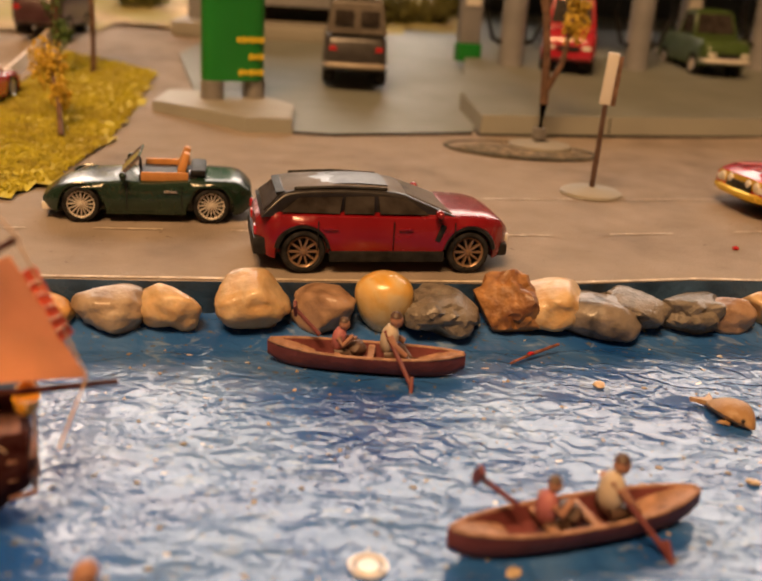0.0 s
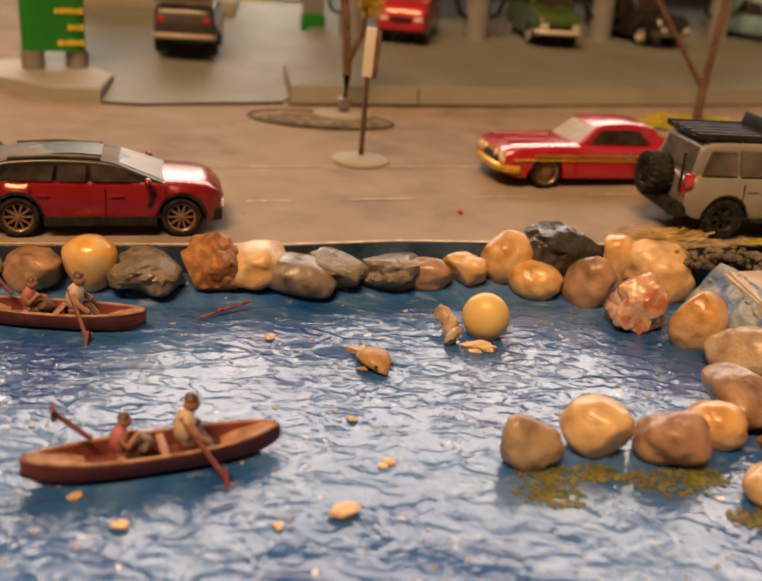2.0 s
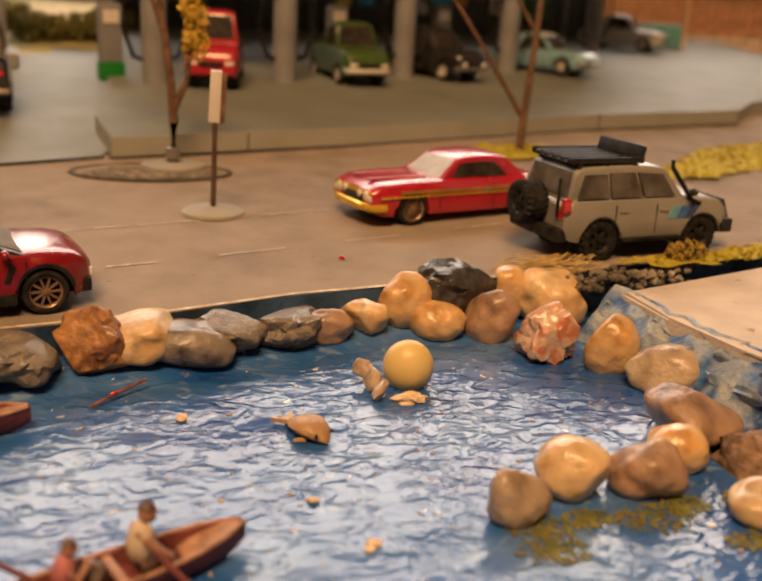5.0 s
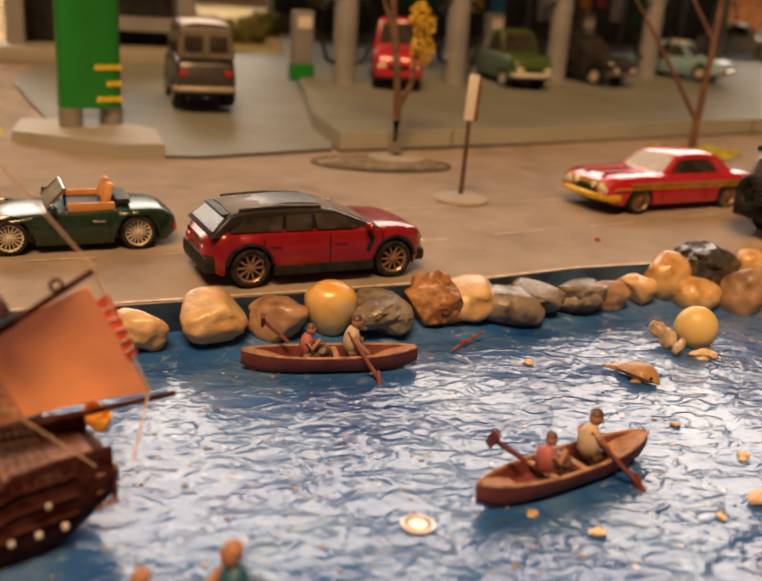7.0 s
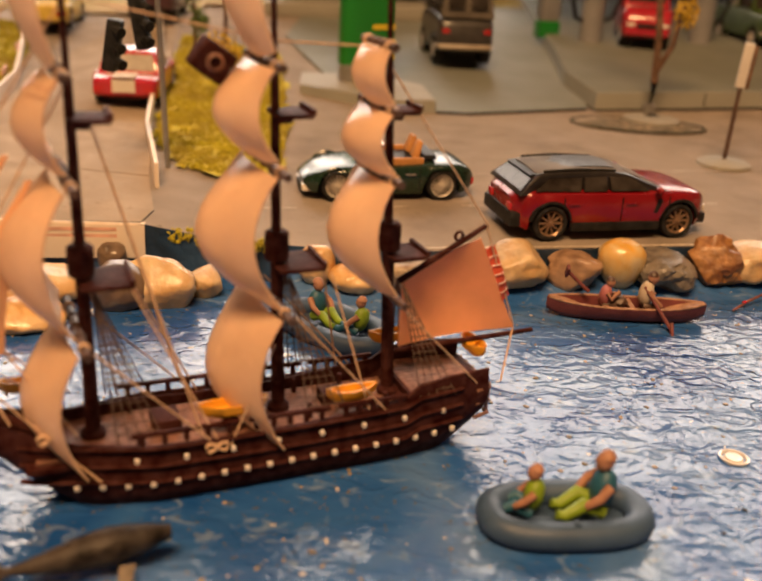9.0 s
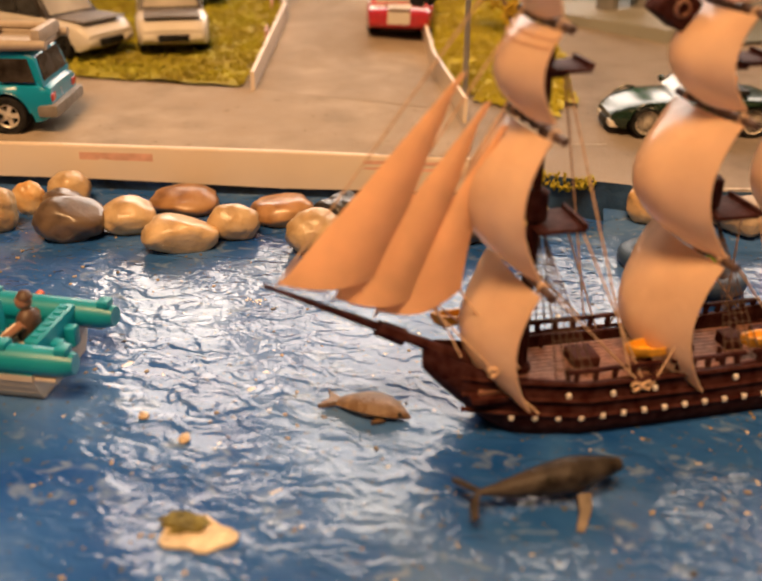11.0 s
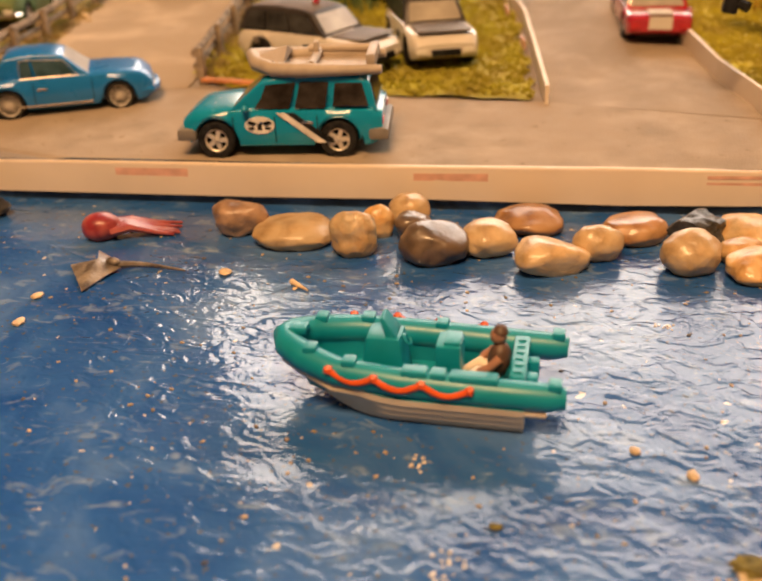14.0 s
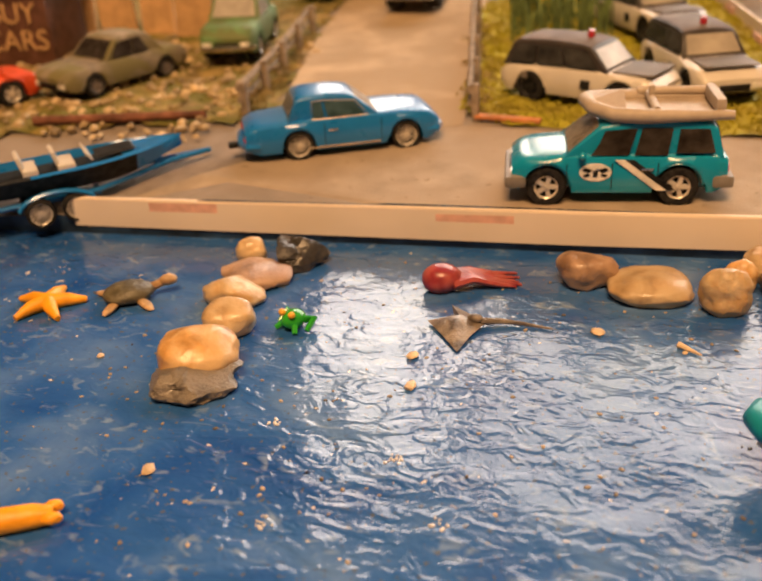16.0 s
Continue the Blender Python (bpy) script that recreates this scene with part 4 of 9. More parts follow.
class Cell:
    """The planes of a cabin, to lay panes on."""

    def __init__(self, xr0, xr1, xf1, xf0, z0, z1, w0, w1):
        self.v = (xr0, xr1, xf1, xf0, z0, z1, w0, w1)

    def side(self, x, k, s):
        xr0, xr1, xf1, xf0, z0, z1, w0, w1 = self.v
        return Vector((x, s * (w0 + (w1 - w0) * k), z0 + (z1 - z0) * k))

    def side_x(self, f, k):
        xr0, xr1, xf1, xf0, *_ = self.v
        a, b = xr0 + (xr1 - xr0) * k, xf0 + (xf1 - xf0) * k
        return a + (b - a) * f

    def pane(self, bm, s, corners):
        """corners: (fraction along the length, height) pairs."""
        xr0, xr1, xf1, xf0, z0, z1, w0, w1 = self.v
        n = Vector((0, s * (z1 - z0), w0 - w1))
        return quad_on(bm, [self.side(self.side_x(f, k), k, s) for f, k in corners], n)

    def end(self, bm, front, k0, k1, m=0.86):
        xr0, xr1, xf1, xf0, z0, z1, w0, w1 = self.v
        a, b = (xf0, xf1) if front else (xr0, xr1)
        pts = []
        for k, s in ((k0, -1), (k0, 1), (k1, 1), (k1, -1)):
            pts.append(Vector((a + (b - a) * k, s * m * (w0 + (w1 - w0) * k), z0 + (z1 - z0) * k)))
        n = Vector((z1 - z0, 0, a - b)) if front else Vector((z0 - z1, 0, b - a))
        return quad_on(bm, pts, n)


def vehicle(name, label, x, y, z, turn, L, W, wb, r, top, wide, cell, paint, panes, shift=0.0, zb=0.0035, style="five", rim=None, roof=None, glass=None, tyre_w=0.0075,
            category="car", group="", head=None, bumper=None, front_glass=None, crown=0.0006, arch=1.18, lamps=True, cell_paint=None, ends=((0.12, 0.9), (0.15, 0.88)), doors=(), cladding=False):
    car = thing(name, x, y, z, turn, label, category, group)
    glass, rim = glass or GLASS, rim or SILVER
    part("body", car_body(L, W, wb, shift, r, zb, top, wide, arch, crown), paint, car, smooth=40)
    bm = box(bmesh.new(), (0, 0, zb + 0.0012), (L * 0.9, W * 0.52, 0.004), 0.0008)
    part("chassis", bm, BLACK, car)
    if cell:
        c = Cell(*cell)
        part("cabin", cabin(bmesh.new(), *cell), cell_paint or paint, car, smooth=50)
        xr0, xr1, xf1, xf0, z0, z1, w0, w1 = cell
        if roof:
            part("roof", roof_skin(*cell), roof, car, smooth=50)
        for s in (-1, 1):
            for corners in panes:
                part("window", c.pane(bmesh.new(), s, corners), glass, car, smooth=0)
        part("windscreen", c.end(bmesh.new(), True, *ends[0]), front_glass or glass, car, smooth=0)
        part("rear_window", c.end(bmesh.new(), False, *ends[1]), glass, car, smooth=0)
    for s in (-1, 1):
        for ax in (-wb / 2 + shift, wb / 2 + shift):
            add_wheel(car, ax, s * (W / 2 - tyre_w * 0.5 - 0.0002), r, tyre_w, style, rim)
            bm = bmesh.new()
            R = r * arch
            tube(bm, [(ax + R * math.cos(a), s * (W / 2 - 0.0008), r + R * math.sin(a)) for a in np.linspace(0.15, math.pi - 0.15, 14)], 0.0005 if not cladding else 0.0008, 5)
            part("wheel_arch", bm, BLACK if cladding else paint, car)
    seam = BLACK
    for f0, f1, ztop, zlow in doors:
        for s in (-1, 1):
            for f in (f0, f1):
                bm = box(bmesh.new(), (f * L, s * (W / 2 - 0.00005), (ztop + zlow) / 2), (0.00028, 0.0004, ztop - zlow))
                part("door_seam", bm, seam, car, smooth=0)
            bm = box(bmesh.new(), (f0 * L + 0.0035, s * (W / 2 + 0.0001), ztop - 0.0022), (0.0042, 0.0006, 0.0008), 0.0002)
            part("door_handle", bm, CHROME if not cladding else paint, car)
    zt_f, zt_r = top[-1][1], top[0][1]
    if lamps:
        hw_f, hw_r = W / 2 * wide[-1][1], W / 2 * wide[0][1]
        for s in (-1, 1):
            bm = box(bmesh.new(), (L / 2 - 0.0012, s * hw_f * 0.78, zt_f - 0.0028), (0.0034, 0.0055, 0.0026), 0.0006)
            part("headlight", bm, head or LAMPWHITE, car)
            bm = box(bmesh.new(), (-L / 2 + 0.0010, s * hw_r * 0.82, zt_r - 0.0030), (0.0030, 0.0045, 0.0028), 0.0006)
            part("tail_light", bm, REDLAMP, car)
        bm = box(bmesh.new(), (L / 2 + 0.0000, 0, zt_f - 0.0034), (0.0016, hw_f * 1.0, 0.0032), 0.0004)
        part("grille", bm, BLACK, car)
    if bumper:
        for e, hw in ((1, W / 2 * wide[-1][1]), (-1, W / 2 * wide[0][1])):
            bm = bmesh.new()
            tube(bm, [(e * (L / 2 - 0.006), -hw * 1.06, zb + 0.0035), (e * (L / 2 - 0.001), -hw * 1.0, zb + 0.0035), (e * (L / 2 + 0.0012), -hw * 0.6, zb + 0.0035), (e * (L / 2 + 0.0016), 0, zb + 0.0035),
                      (e * (L / 2 + 0.0012), hw * 0.6, zb + 0.0035), (e * (L / 2 - 0.001), hw * 1.0, zb + 0.0035), (e * (L / 2 - 0.006), hw * 1.06, zb + 0.0035)], 0.0016, 8)
            part("bumper", bm, bumper, car)
    return car


def mirrors(car, x, y, z, m):
    for s in (-1, 1):
        bm = blob(bmesh.new(), (x, s * y, z), 0.0019, (0.7, 1.1, 0.75), 0.05, 1, 3, 2)
        part("mirror", bm, m, car)


def build_suv():
    L, W = 0.0758, 0.0335
    c = vehicle("red_suv", "metallic red sport utility car with black roof and bronze wheels", -0.0081, 0.2971, 0.0141, 15.2, L, W, 0.0490, 0.0065,
                [(-0.5, 0.0145), (-0.485, 0.0164), (-0.44, 0.0174), (-0.3, 0.0174), (0.1, 0.0170), (0.24, 0.0174), (0.36, 0.0172), (0.45, 0.0162), (0.485, 0.0150), (0.5, 0.0125)],
                [(-0.5, 0.66), (-0.485, 0.80), (-0.45, 0.91), (-0.38, 0.98), (-0.3, 1.0), (0.3, 1.0), (0.40, 0.95), (0.455, 0.85), (0.485, 0.72), (0.5, 0.58)],
                (-0.0366, -0.0296, 0.0040, 0.0215, 0.0166, 0.0232, 0.0154, 0.0118), REDPAINT,
                [((0.08, 0.18), (0.39, 0.14), (0.46, 0.80), (0.14, 0.74)), ((0.415, 0.14), (0.575, 0.14), (0.71, 0.84), (0.485, 0.80)), ((0.605, 0.14), (0.87, 0.14), (0.92, 0.62), (0.91, 0.78), (0.745, 0.84))],
                shift=0.0000, zb=0.0042, style="multi", rim=BRONZE, roof=mat("grey_brown_roof", (0.115, 0.096, 0.074), 0.6, vary=0.15, scale=90, spec=0.15), cell_paint=mat("gloss_black_pillar", (0.016, 0.013, 0.012), 0.3, vary=0.1), front_glass=mat("dusty_screen", (0.13, 0.11, 0.09), 0.3, vary=0.15), doors=((-0.27, 0.02, 0.0158, 0.007), (0.02, 0.26, 0.0158, 0.007)), cladding=True)
    mirrors(c, 0.0145, 0.0180, 0.0184, REDPAINT)
    for s in (-1, 1):
        part("sill", box(bmesh.new(), (0.0, s * (W / 2 - 0.0008), 0.0054), (0.034, 0.0022, 0.0034), 0.0006), BLACK, c)
        part("roof_rail", tube(bmesh.new(), [(-0.0270, s * 0.0108, 0.0238), (-0.014, s * 0.0110, 0.0245), (0.0000, s * 0.0106, 0.0239)], 0.0005, 5), BLACK, c)
        part("side_vent", box(bmesh.new(), (0.0155, s * (W / 2 - 0.0001), 0.0125), (0.0016, 0.0006, 0.0052), 0.0002, Matrix.Rotation(radians(20), 4, "Y")), BLACK, c)
    part("rear_bumper", box(bmesh.new(), (-0.0366, 0, 0.0075), (0.0045, 0.028, 0.0055), 0.0014), BLACK, c)
    part("front_bumper", box(bmesh.new(), (0.0356, 0, 0.0065), (0.0042, 0.026, 0.0042), 0.0012), BLACK, c)
    part("spoiler", box(bmesh.new(), (-0.0306, 0, 0.0224), (0.0032, 0.0218, 0.0010), 0.0004, Matrix.Rotation(radians(-8), 4, "Y")), BLACK, c)
    part("sunroof", roof_panel(-0.0185, 0.0005, 0.0080, 0.0245, 0.0008, 0.0008), mat("grey_sunroof", (0.050, 0.052, 0.058), 0.4, vary=0.2, spec=0.2), c, smooth=50)


def build_roadster():
    L, W, z = 0.0665, 0.0285, 0.0154
    c = vehicle("green_roadster", "dark green open-top roadster with tan seats parked by the road", -0.0869, 0.3216, z, 194.2, L, W, 0.0410, 0.0060,
                [(-0.5, 0.0100), (-0.48, 0.0124), (-0.42, 0.0138), (-0.2, 0.0141), (0.0, 0.0132), (0.12, 0.0136), (0.3, 0.0128), (0.42, 0.0108), (0.48, 0.0088), (0.5, 0.0072)],
                [(-0.5, 0.68), (-0.46, 0.86), (-0.38, 0.96), (-0.25, 1.0), (0.25, 1.0), (0.38, 0.95), (0.46, 0.82), (0.5, 0.62)],
                None, BRITISH, [], shift=0.0005, zb=0.0030, style="wire", rim=SILVER, doors=((-0.16, 0.10, 0.0130, 0.005),))
    part("cockpit", box(bmesh.new(), (-0.0062, 0, 0.0138), (0.0190, 0.0205, 0.0016), 0.0005), BLACK, c)
    part("door_trim", box(bmesh.new(), (-0.0052, 0.0110, 0.0150), (0.0150, 0.0016, 0.0030), 0.0005), TANSEAT, c)
    part("door_trim", box(bmesh.new(), (-0.0052, -0.0110, 0.0150), (0.0150, 0.0016, 0.0030), 0.0005), TANSEAT, c)
    for s in (-1, 1):
        part("seat", box(bmesh.new(), (-0.0112, s * 0.0052, 0.0186), (0.0030, 0.0068, 0.0072), 0.0012, Matrix.Rotation(radians(-18), 4, "Y"), taper=(0.8, 0.7)), TANSEAT, c)
        part("windscreen_post", rod(bmesh.new(), (0.0090, s * 0.0112, 0.0148), (0.0030, s * 0.0098, 0.0208), 0.0006), CHROME, c)
    bm = bmesh.new()
    quad_on(bm, [(0.0088, -0.0108, 0.0150), (0.0088, 0.0108, 0.0150), (0.0032, 0.0096, 0.0206), (0.0032, -0.0096, 0.0206)], (0.73, 0, 0.68))
    part("windscreen", bm, mat("clear_screen", (0.62, 0.62, 0.58), 0.1, vary=0.05, transmission=0.7), c, smooth=0)
    part("screen_rail", rod(bmesh.new(), (0.0030, -0.0098, 0.0208), (0.0030, 0.0098, 0.0208), 0.0006), CHROME, c)
    part("steering_wheel", lathe(bmesh.new(), [(0.0026, 0.0003), (0.0030, 0.0), (0.0026, -0.0003), (0.0023, 0.0), (0.0026, 0.0003)], "Y", 16), BLACK, c, m=pose(0.0028, 0.0052, 0.0172, 0, 0, 90))
    part("folded_hood", box(bmesh.new(), (-0.0158, 0, 0.0160), (0.0050, 0.0190, 0.0022), 0.0008), BLACK, c)
    mirrors(c, 0.0075, 0.0150, 0.0158, BRITISH)


def build_impala():
    L, W = 0.090, 0.0345
    c = vehicle("red_hardtop", "candy red sixties hardtop coupe with gold bumper and white interior", 0.1683, 0.3982, 0.0172, 196.7, L, W, 0.0535, 0.0066,
                [(-0.5, 0.0135), (-0.485, 0.0160), (-0.3, 0.0172), (0.1, 0.0174), (0.40, 0.0166), (0.485, 0.0158), (0.5, 0.0140)],
                [(-0.5, 0.90), (-0.47, 0.97), (-0.3, 1.0), (0.35, 1.0), (0.47, 0.97), (0.5, 0.92)],
                (-0.0300, -0.0205, 0.0035, 0.0140, 0.0166, 0.0250, 0.0150, 0.0120), IMPRED,
                [((0.22, 0.14), (0.60, 0.14), (0.61, 0.82), (0.30, 0.80)), ((0.62, 0.14), (0.88, 0.14), (0.91, 0.76), (0.63, 0.82))],
                zb=0.0042, style="wire", rim=BRONZE, bumper=GOLD, front_glass=PALEGLASS, doors=((-0.13, 0.16, 0.0150, 0.006),), arch=1.12)
    for s in (-1, 1):
        part("side_moulding", box(bmesh.new(), (0, s * (W / 2 + 0.0001), 0.0118), (0.084, 0.0006, 0.0007)), GOLD, c, smooth=0)
        part("side_flash", box(bmesh.new(), (-0.004, s * (W / 2 + 0.00005), 0.0135), (0.074, 0.0005, 0.0012)), mat("dark_gold_stripe", (0.30, 0.16, 0.03), 0.4), c, smooth=0)
        for k in (0.0060, 0.0112):
            part("headlamp", lathe(bmesh.new(), [(0.0001, 0.0012), (0.0014, 0.0010), (0.0019, 0.0)], "Y", 14), LAMPWHITE, c, m=pose(L / 2 - 0.0002, s * k, 0.0122, 0, 0, -90))
    part("front_grille", box(bmesh.new(), (L / 2 - 0.0004, 0, 0.0122), (0.0012, 0.0285, 0.0040), 0.0003), GOLD, c)
    for s in (-1, 1):
        part("hood_stripe", box(bmesh.new(), (0.030, s * 0.006, 0.0176), (0.024, 0.0030, 0.0003)), mat("faded_red", (0.42, 0.05, 0.05), 0.4), c, smooth=0)


def build_offroader():
    L, W = 0.0745, 0.0345
    c = vehicle("grey_off_roader", "greige off-roader with black roof rack and blue side stripes", 0.2222, 0.3450, 0.0160, 9.5, L, W, 0.0450, 0.0076,
                [(-0.5, 0.0200), (-0.48, 0.0225), (0.16, 0.0228), (0.22, 0.0226), (0.40, 0.0212), (0.48, 0.0192), (0.5, 0.0165)],
                [(-0.5, 0.92), (-0.46, 1.0), (0.40, 1.0), (0.47, 0.92), (0.5, 0.80)],
                (-0.0358, -0.0330, 0.0050, 0.0145, 0.0216, 0.0335, 0.0160, 0.0140), GREIGE,
                [((0.06, 0.12), (0.33, 0.12), (0.33, 0.82), (0.10, 0.82)), ((0.36, 0.12), (0.63, 0.12), (0.63, 0.86), (0.36, 0.86)), ((0.66, 0.12), (0.93, 0.12), (0.93, 0.80), (0.66, 0.86))],
                shift=0.0008, zb=0.0075, style="mud", rim=BLACK, tyre_w=0.0095, glass=mat("grey_clear_glass", (0.085, 0.074, 0.064), 0.16, vary=0.3, scale=90, coat=0.5), cladding=True, doors=((-0.22, 0.02, 0.0205, 0.010), (0.02, 0.24, 0.0205, 0.010)), arch=1.14)
    mirrors(c, 0.0150, 0.0195, 0.0250, BLACK)
    rack = part("roof_rack", box(bmesh.new(), (-0.0195, 0, 0.0352), (0.0300, 0.0265, 0.0008), 0.0003), BLACK, c)
    for s in (-1, 1):
        part("rack_rail", box(bmesh.new(), (-0.0195, s * 0.0130, 0.0361), (0.0310, 0.0010, 0.0022), 0.0004), BLACK, rack)
        for k in (-0.031, -0.0195, -0.008):
            part("rack_foot", box(bmesh.new(), (k, s * 0.0124, 0.0344), (0.0016, 0.0014, 0.0026)), BLACK, rack, smooth=0)
    for k in range(5):
        part("rack_slat", box(bmesh.new(), (-0.0195, -0.0100 + 0.0050 * k, 0.0361), (0.0300, 0.0018, 0.0009)), BLACK, rack, smooth=0)
    part("rack_box", box(bmesh.new(), (-0.0048, 0, 0.0384), (0.0022, 0.0262, 0.0054), 0.0007, Matrix.Rotation(radians(14), 4, "Y")), BLACK, rack)
    wt, wr = wheel_parts("mud", 0.0076, 0.0095, BLACK)
    sp = new("spare_wheel", wt)
    sp.parent, sp.matrix_basis = c, pose(-L / 2 - 0.0044, 0.002, 0.0190, 0, 0, -90)
    q = new("rim", wr)
    q.parent = sp
    part("rear_bumper", box(bmesh.new(), (-L / 2 - 0.0005, 0, 0.0100), (0.0050, 0.0320, 0.0050), 0.0010), BLACK, c)
    part("bull_bar", tube(bmesh.new(), [(L / 2 - 0.004, -0.0165, 0.0110), (L / 2 + 0.0020, -0.0130, 0.0110), (L / 2 + 0.0030, -0.008, 0.0185), (L / 2 + 0.0032, 0.008, 0.0185), (L / 2 + 0.0020, 0.0130, 0.0110), (L / 2 - 0.004, 0.0165, 0.0110)], 0.0010, 7), BLACK, c)
    part("front_bumper", box(bmesh.new(), (L / 2 - 0.0002, 0, 0.0105), (0.0060, 0.0315, 0.0055), 0.0012), BLACK, c)
    part("snorkel", tube(bmesh.new(), [(0.021, -0.0170, 0.0200), (0.0165, -0.0172, 0.0218), (0.0075, -0.0152, 0.0335), (0.0075, -0.0152, 0.0362)], 0.0009, 6), BLACK, c)
    for i, (col, x) in enumerate((((0.12, 0.33, 0.44), 0.0085), ((0.03, 0.13, 0.40), 0.0128), ((0.02, 0.035, 0.16), 0.0165))):
        bm = bmesh.new()
        quad_on(bm, [(x - 0.002, -W / 2, 0.0150), (x + 0.0016, -W / 2, 0.0150), (x + 0.0040, -W / 2, 0.0195), (x + 0.0004, -W / 2, 0.0195)], (0, -1, 0), 0.0003)
        part("side_stripe", bm, mat("stripe_blue", col, 0.4), c, smooth=0)
    for s in (-1, 1):
        part("corner_lamp", box(bmesh.new(), (-L / 2 + 0.0006, s * 0.0155, 0.0208), (0.0030, 0.0030, 0.0052), 0.0008), REDLAMP, c)
        part("side_step", box(bmesh.new(), (0.0008, s * 0.0165, 0.0078), (0.026, 0.0030, 0.0016), 0.0005), BLACK, c)
    part("ladder", tube(bmesh.new(), [(-L / 2 - 0.0008, -0.0120, 0.0165), (-L / 2 - 0.0008, -0.0120, 0.0300)], 0.0006, 6), BLACK, c)


def build_jeep():
    L, W = 0.0730, 0.0320
    c = vehicle("teal_estate", "teal four-wheel-drive estate car carrying a grey inflatable boat", -0.3529, 0.2597, 0.0163, 190.8, L, W, 0.0448, 0.0070,
                [(-0.5, 0.0165), (-0.485, 0.0180), (0.16, 0.0184), (0.24, 0.0182), (0.42, 0.0172), (0.48, 0.0162), (0.5, 0.0140)],
                [(-0.5, 0.90), (-0.46, 0.98), (0.38, 1.0), (0.46, 0.94), (0.5, 0.84)],
                (-0.0346, -0.0318, 0.0056, 0.0186, 0.0178, 0.0288, 0.0148, 0.0126), TEAL,
                [((0.05, 0.12), (0.30, 0.12), (0.31, 0.84), (0.07, 0.84)), ((0.35, 0.06), (0.56, 0.06), (0.63, 0.88), (0.37, 0.88)), ((0.60, 0.06), (0.84, 0.06), (0.86, 0.40), (0.92, 0.80), (0.67, 0.88))],
                shift=0.0020, zb=0.0050, style="five", rim=SILVER, front_glass=mat("smoky_screen", (0.20, 0.17, 0.13), 0.15, vary=0.2, coat=0.4), doors=((-0.18, 0.03, 0.0160, 0.0065), (0.03, 0.24, 0.0160, 0.0065)), arch=1.22)
    mirrors(c, 0.0125, 0.0170, 0.0190, TEAL)
    grey = mat("grey_bumper_plastic", (0.20, 0.18, 0.16), 0.5)
    for e in (1, -1):
        part("bumper", box(bmesh.new(), (e * (L / 2 - 0.0014), 0, 0.0090), (0.0076, 0.0322, 0.0046), 0.0016), grey, c)
    white = mat("white_print", (0.78, 0.74, 0.68), 0.4)
    for s in (-1, 1):
        bm = bmesh.new()
        quad_on(bm, [(-0.0165, s * W / 2, 0.0062), (-0.0130, s * W / 2, 0.0062), (0.0015, s * W / 2, 0.0172), (-0.0020, s * W / 2, 0.0172)], (0, s, 0), 0.00025)
        part("white_stripe", bm, white, c, smooth=0)
        bm = bmesh.new()
        quad_on(bm, [(-0.0195, s * W / 2, 0.0062), (-0.0165, s * W / 2, 0.0062), (-0.0020, s * W / 2, 0.0172), (-0.0050, s * W / 2, 0.0172)], (0, s, 0), 0.00025)
        part("black_stripe", bm, BLACK, c, smooth=0)
        badge = part("door_badge", lathe(bmesh.new(), [(0.0001, -0.0003), (0.0044, -0.0003), (0.0044, 0.0002), (0.0001, 0.0002)], "Y", 24), white, c, "oval white badge with dark marks", m=Matrix.Translation((0.0078, s * W / 2, 0.0128)) @ Matrix.Diagonal((1.25, 1, 0.72, 1)))
        for bx, bz, w, h, a in ((-0.0022, 0.0012, 0.0022, 0.0016, 30), (0.0022, 0.0012, 0.0022, 0.0016, -30), (0.0, -0.0006, 0.0013, 0.0030, 0), (-0.0024, -0.0014, 0.0016, 0.0012, -30), (0.0024, -0.0014, 0.0016, 0.0012, 30)):
            part("badge_mark", box(bmesh.new(), (bx, s * 0.0003, bz), (w, 0.0003, h), m=Matrix.Rotation(radians(a), 4, "Y")), BLACK, badge, smooth=0)
    # the inflatable boat lashed on the roof
    b = thing("roof_dinghy", -0.3529 + 0.0076, 0.2597 + 0.0014, 0.0163 + 0.0286, 190.8, "pale grey inflatable dinghy lying on the car's roof", "boat")
    drab = mat("pale_grey_rubber", (0.42, 0.35, 0.28), 0.55, vary=0.06, scale=200, bump=0.1)
    ring = [(-0.0290, -0.0125, 0.003), (0.0, -0.0128, 0.003), (0.010, -0.0115, 0.0032), (0.0165, -0.007, 0.0042), (0.0190, 0, 0.0056), (0.0165, 0.007, 0.0042), (0.010, 0.0115, 0.0032), (0.0, 0.0128, 0.003), (-0.0290, 0.0125, 0.003)]
    part("side_tube", tube(bmesh.new(), ring, [0.0016] + [0.0026] * 7 + [0.0016], 10), drab, b, smooth=60)
    part("floor_board", box(bmesh.new(), (-0.007, 0, 0.0018), (0.038, 0.022, 0.0016), 0.0004), drab, b)
    part("bow_cover", loft(bmesh.new(), [[Vector((0.006, -0.011, 0.005)), Vector((0.006, 0, 0.0092)), Vector((0.006, 0.011, 0.005))], [Vector((0.0180, -0.004, 0.0062)), Vector((0.0180, 0, 0.0066)), Vector((0.0180, 0.004, 0.0062))]], True, True), drab, b, smooth=0)
    part("thwart", rod(bmesh.new(), (-0.004, -0.012, 0.0046), (-0.004, 0.012, 0.0046), 0.0015, seg=10), drab, b)
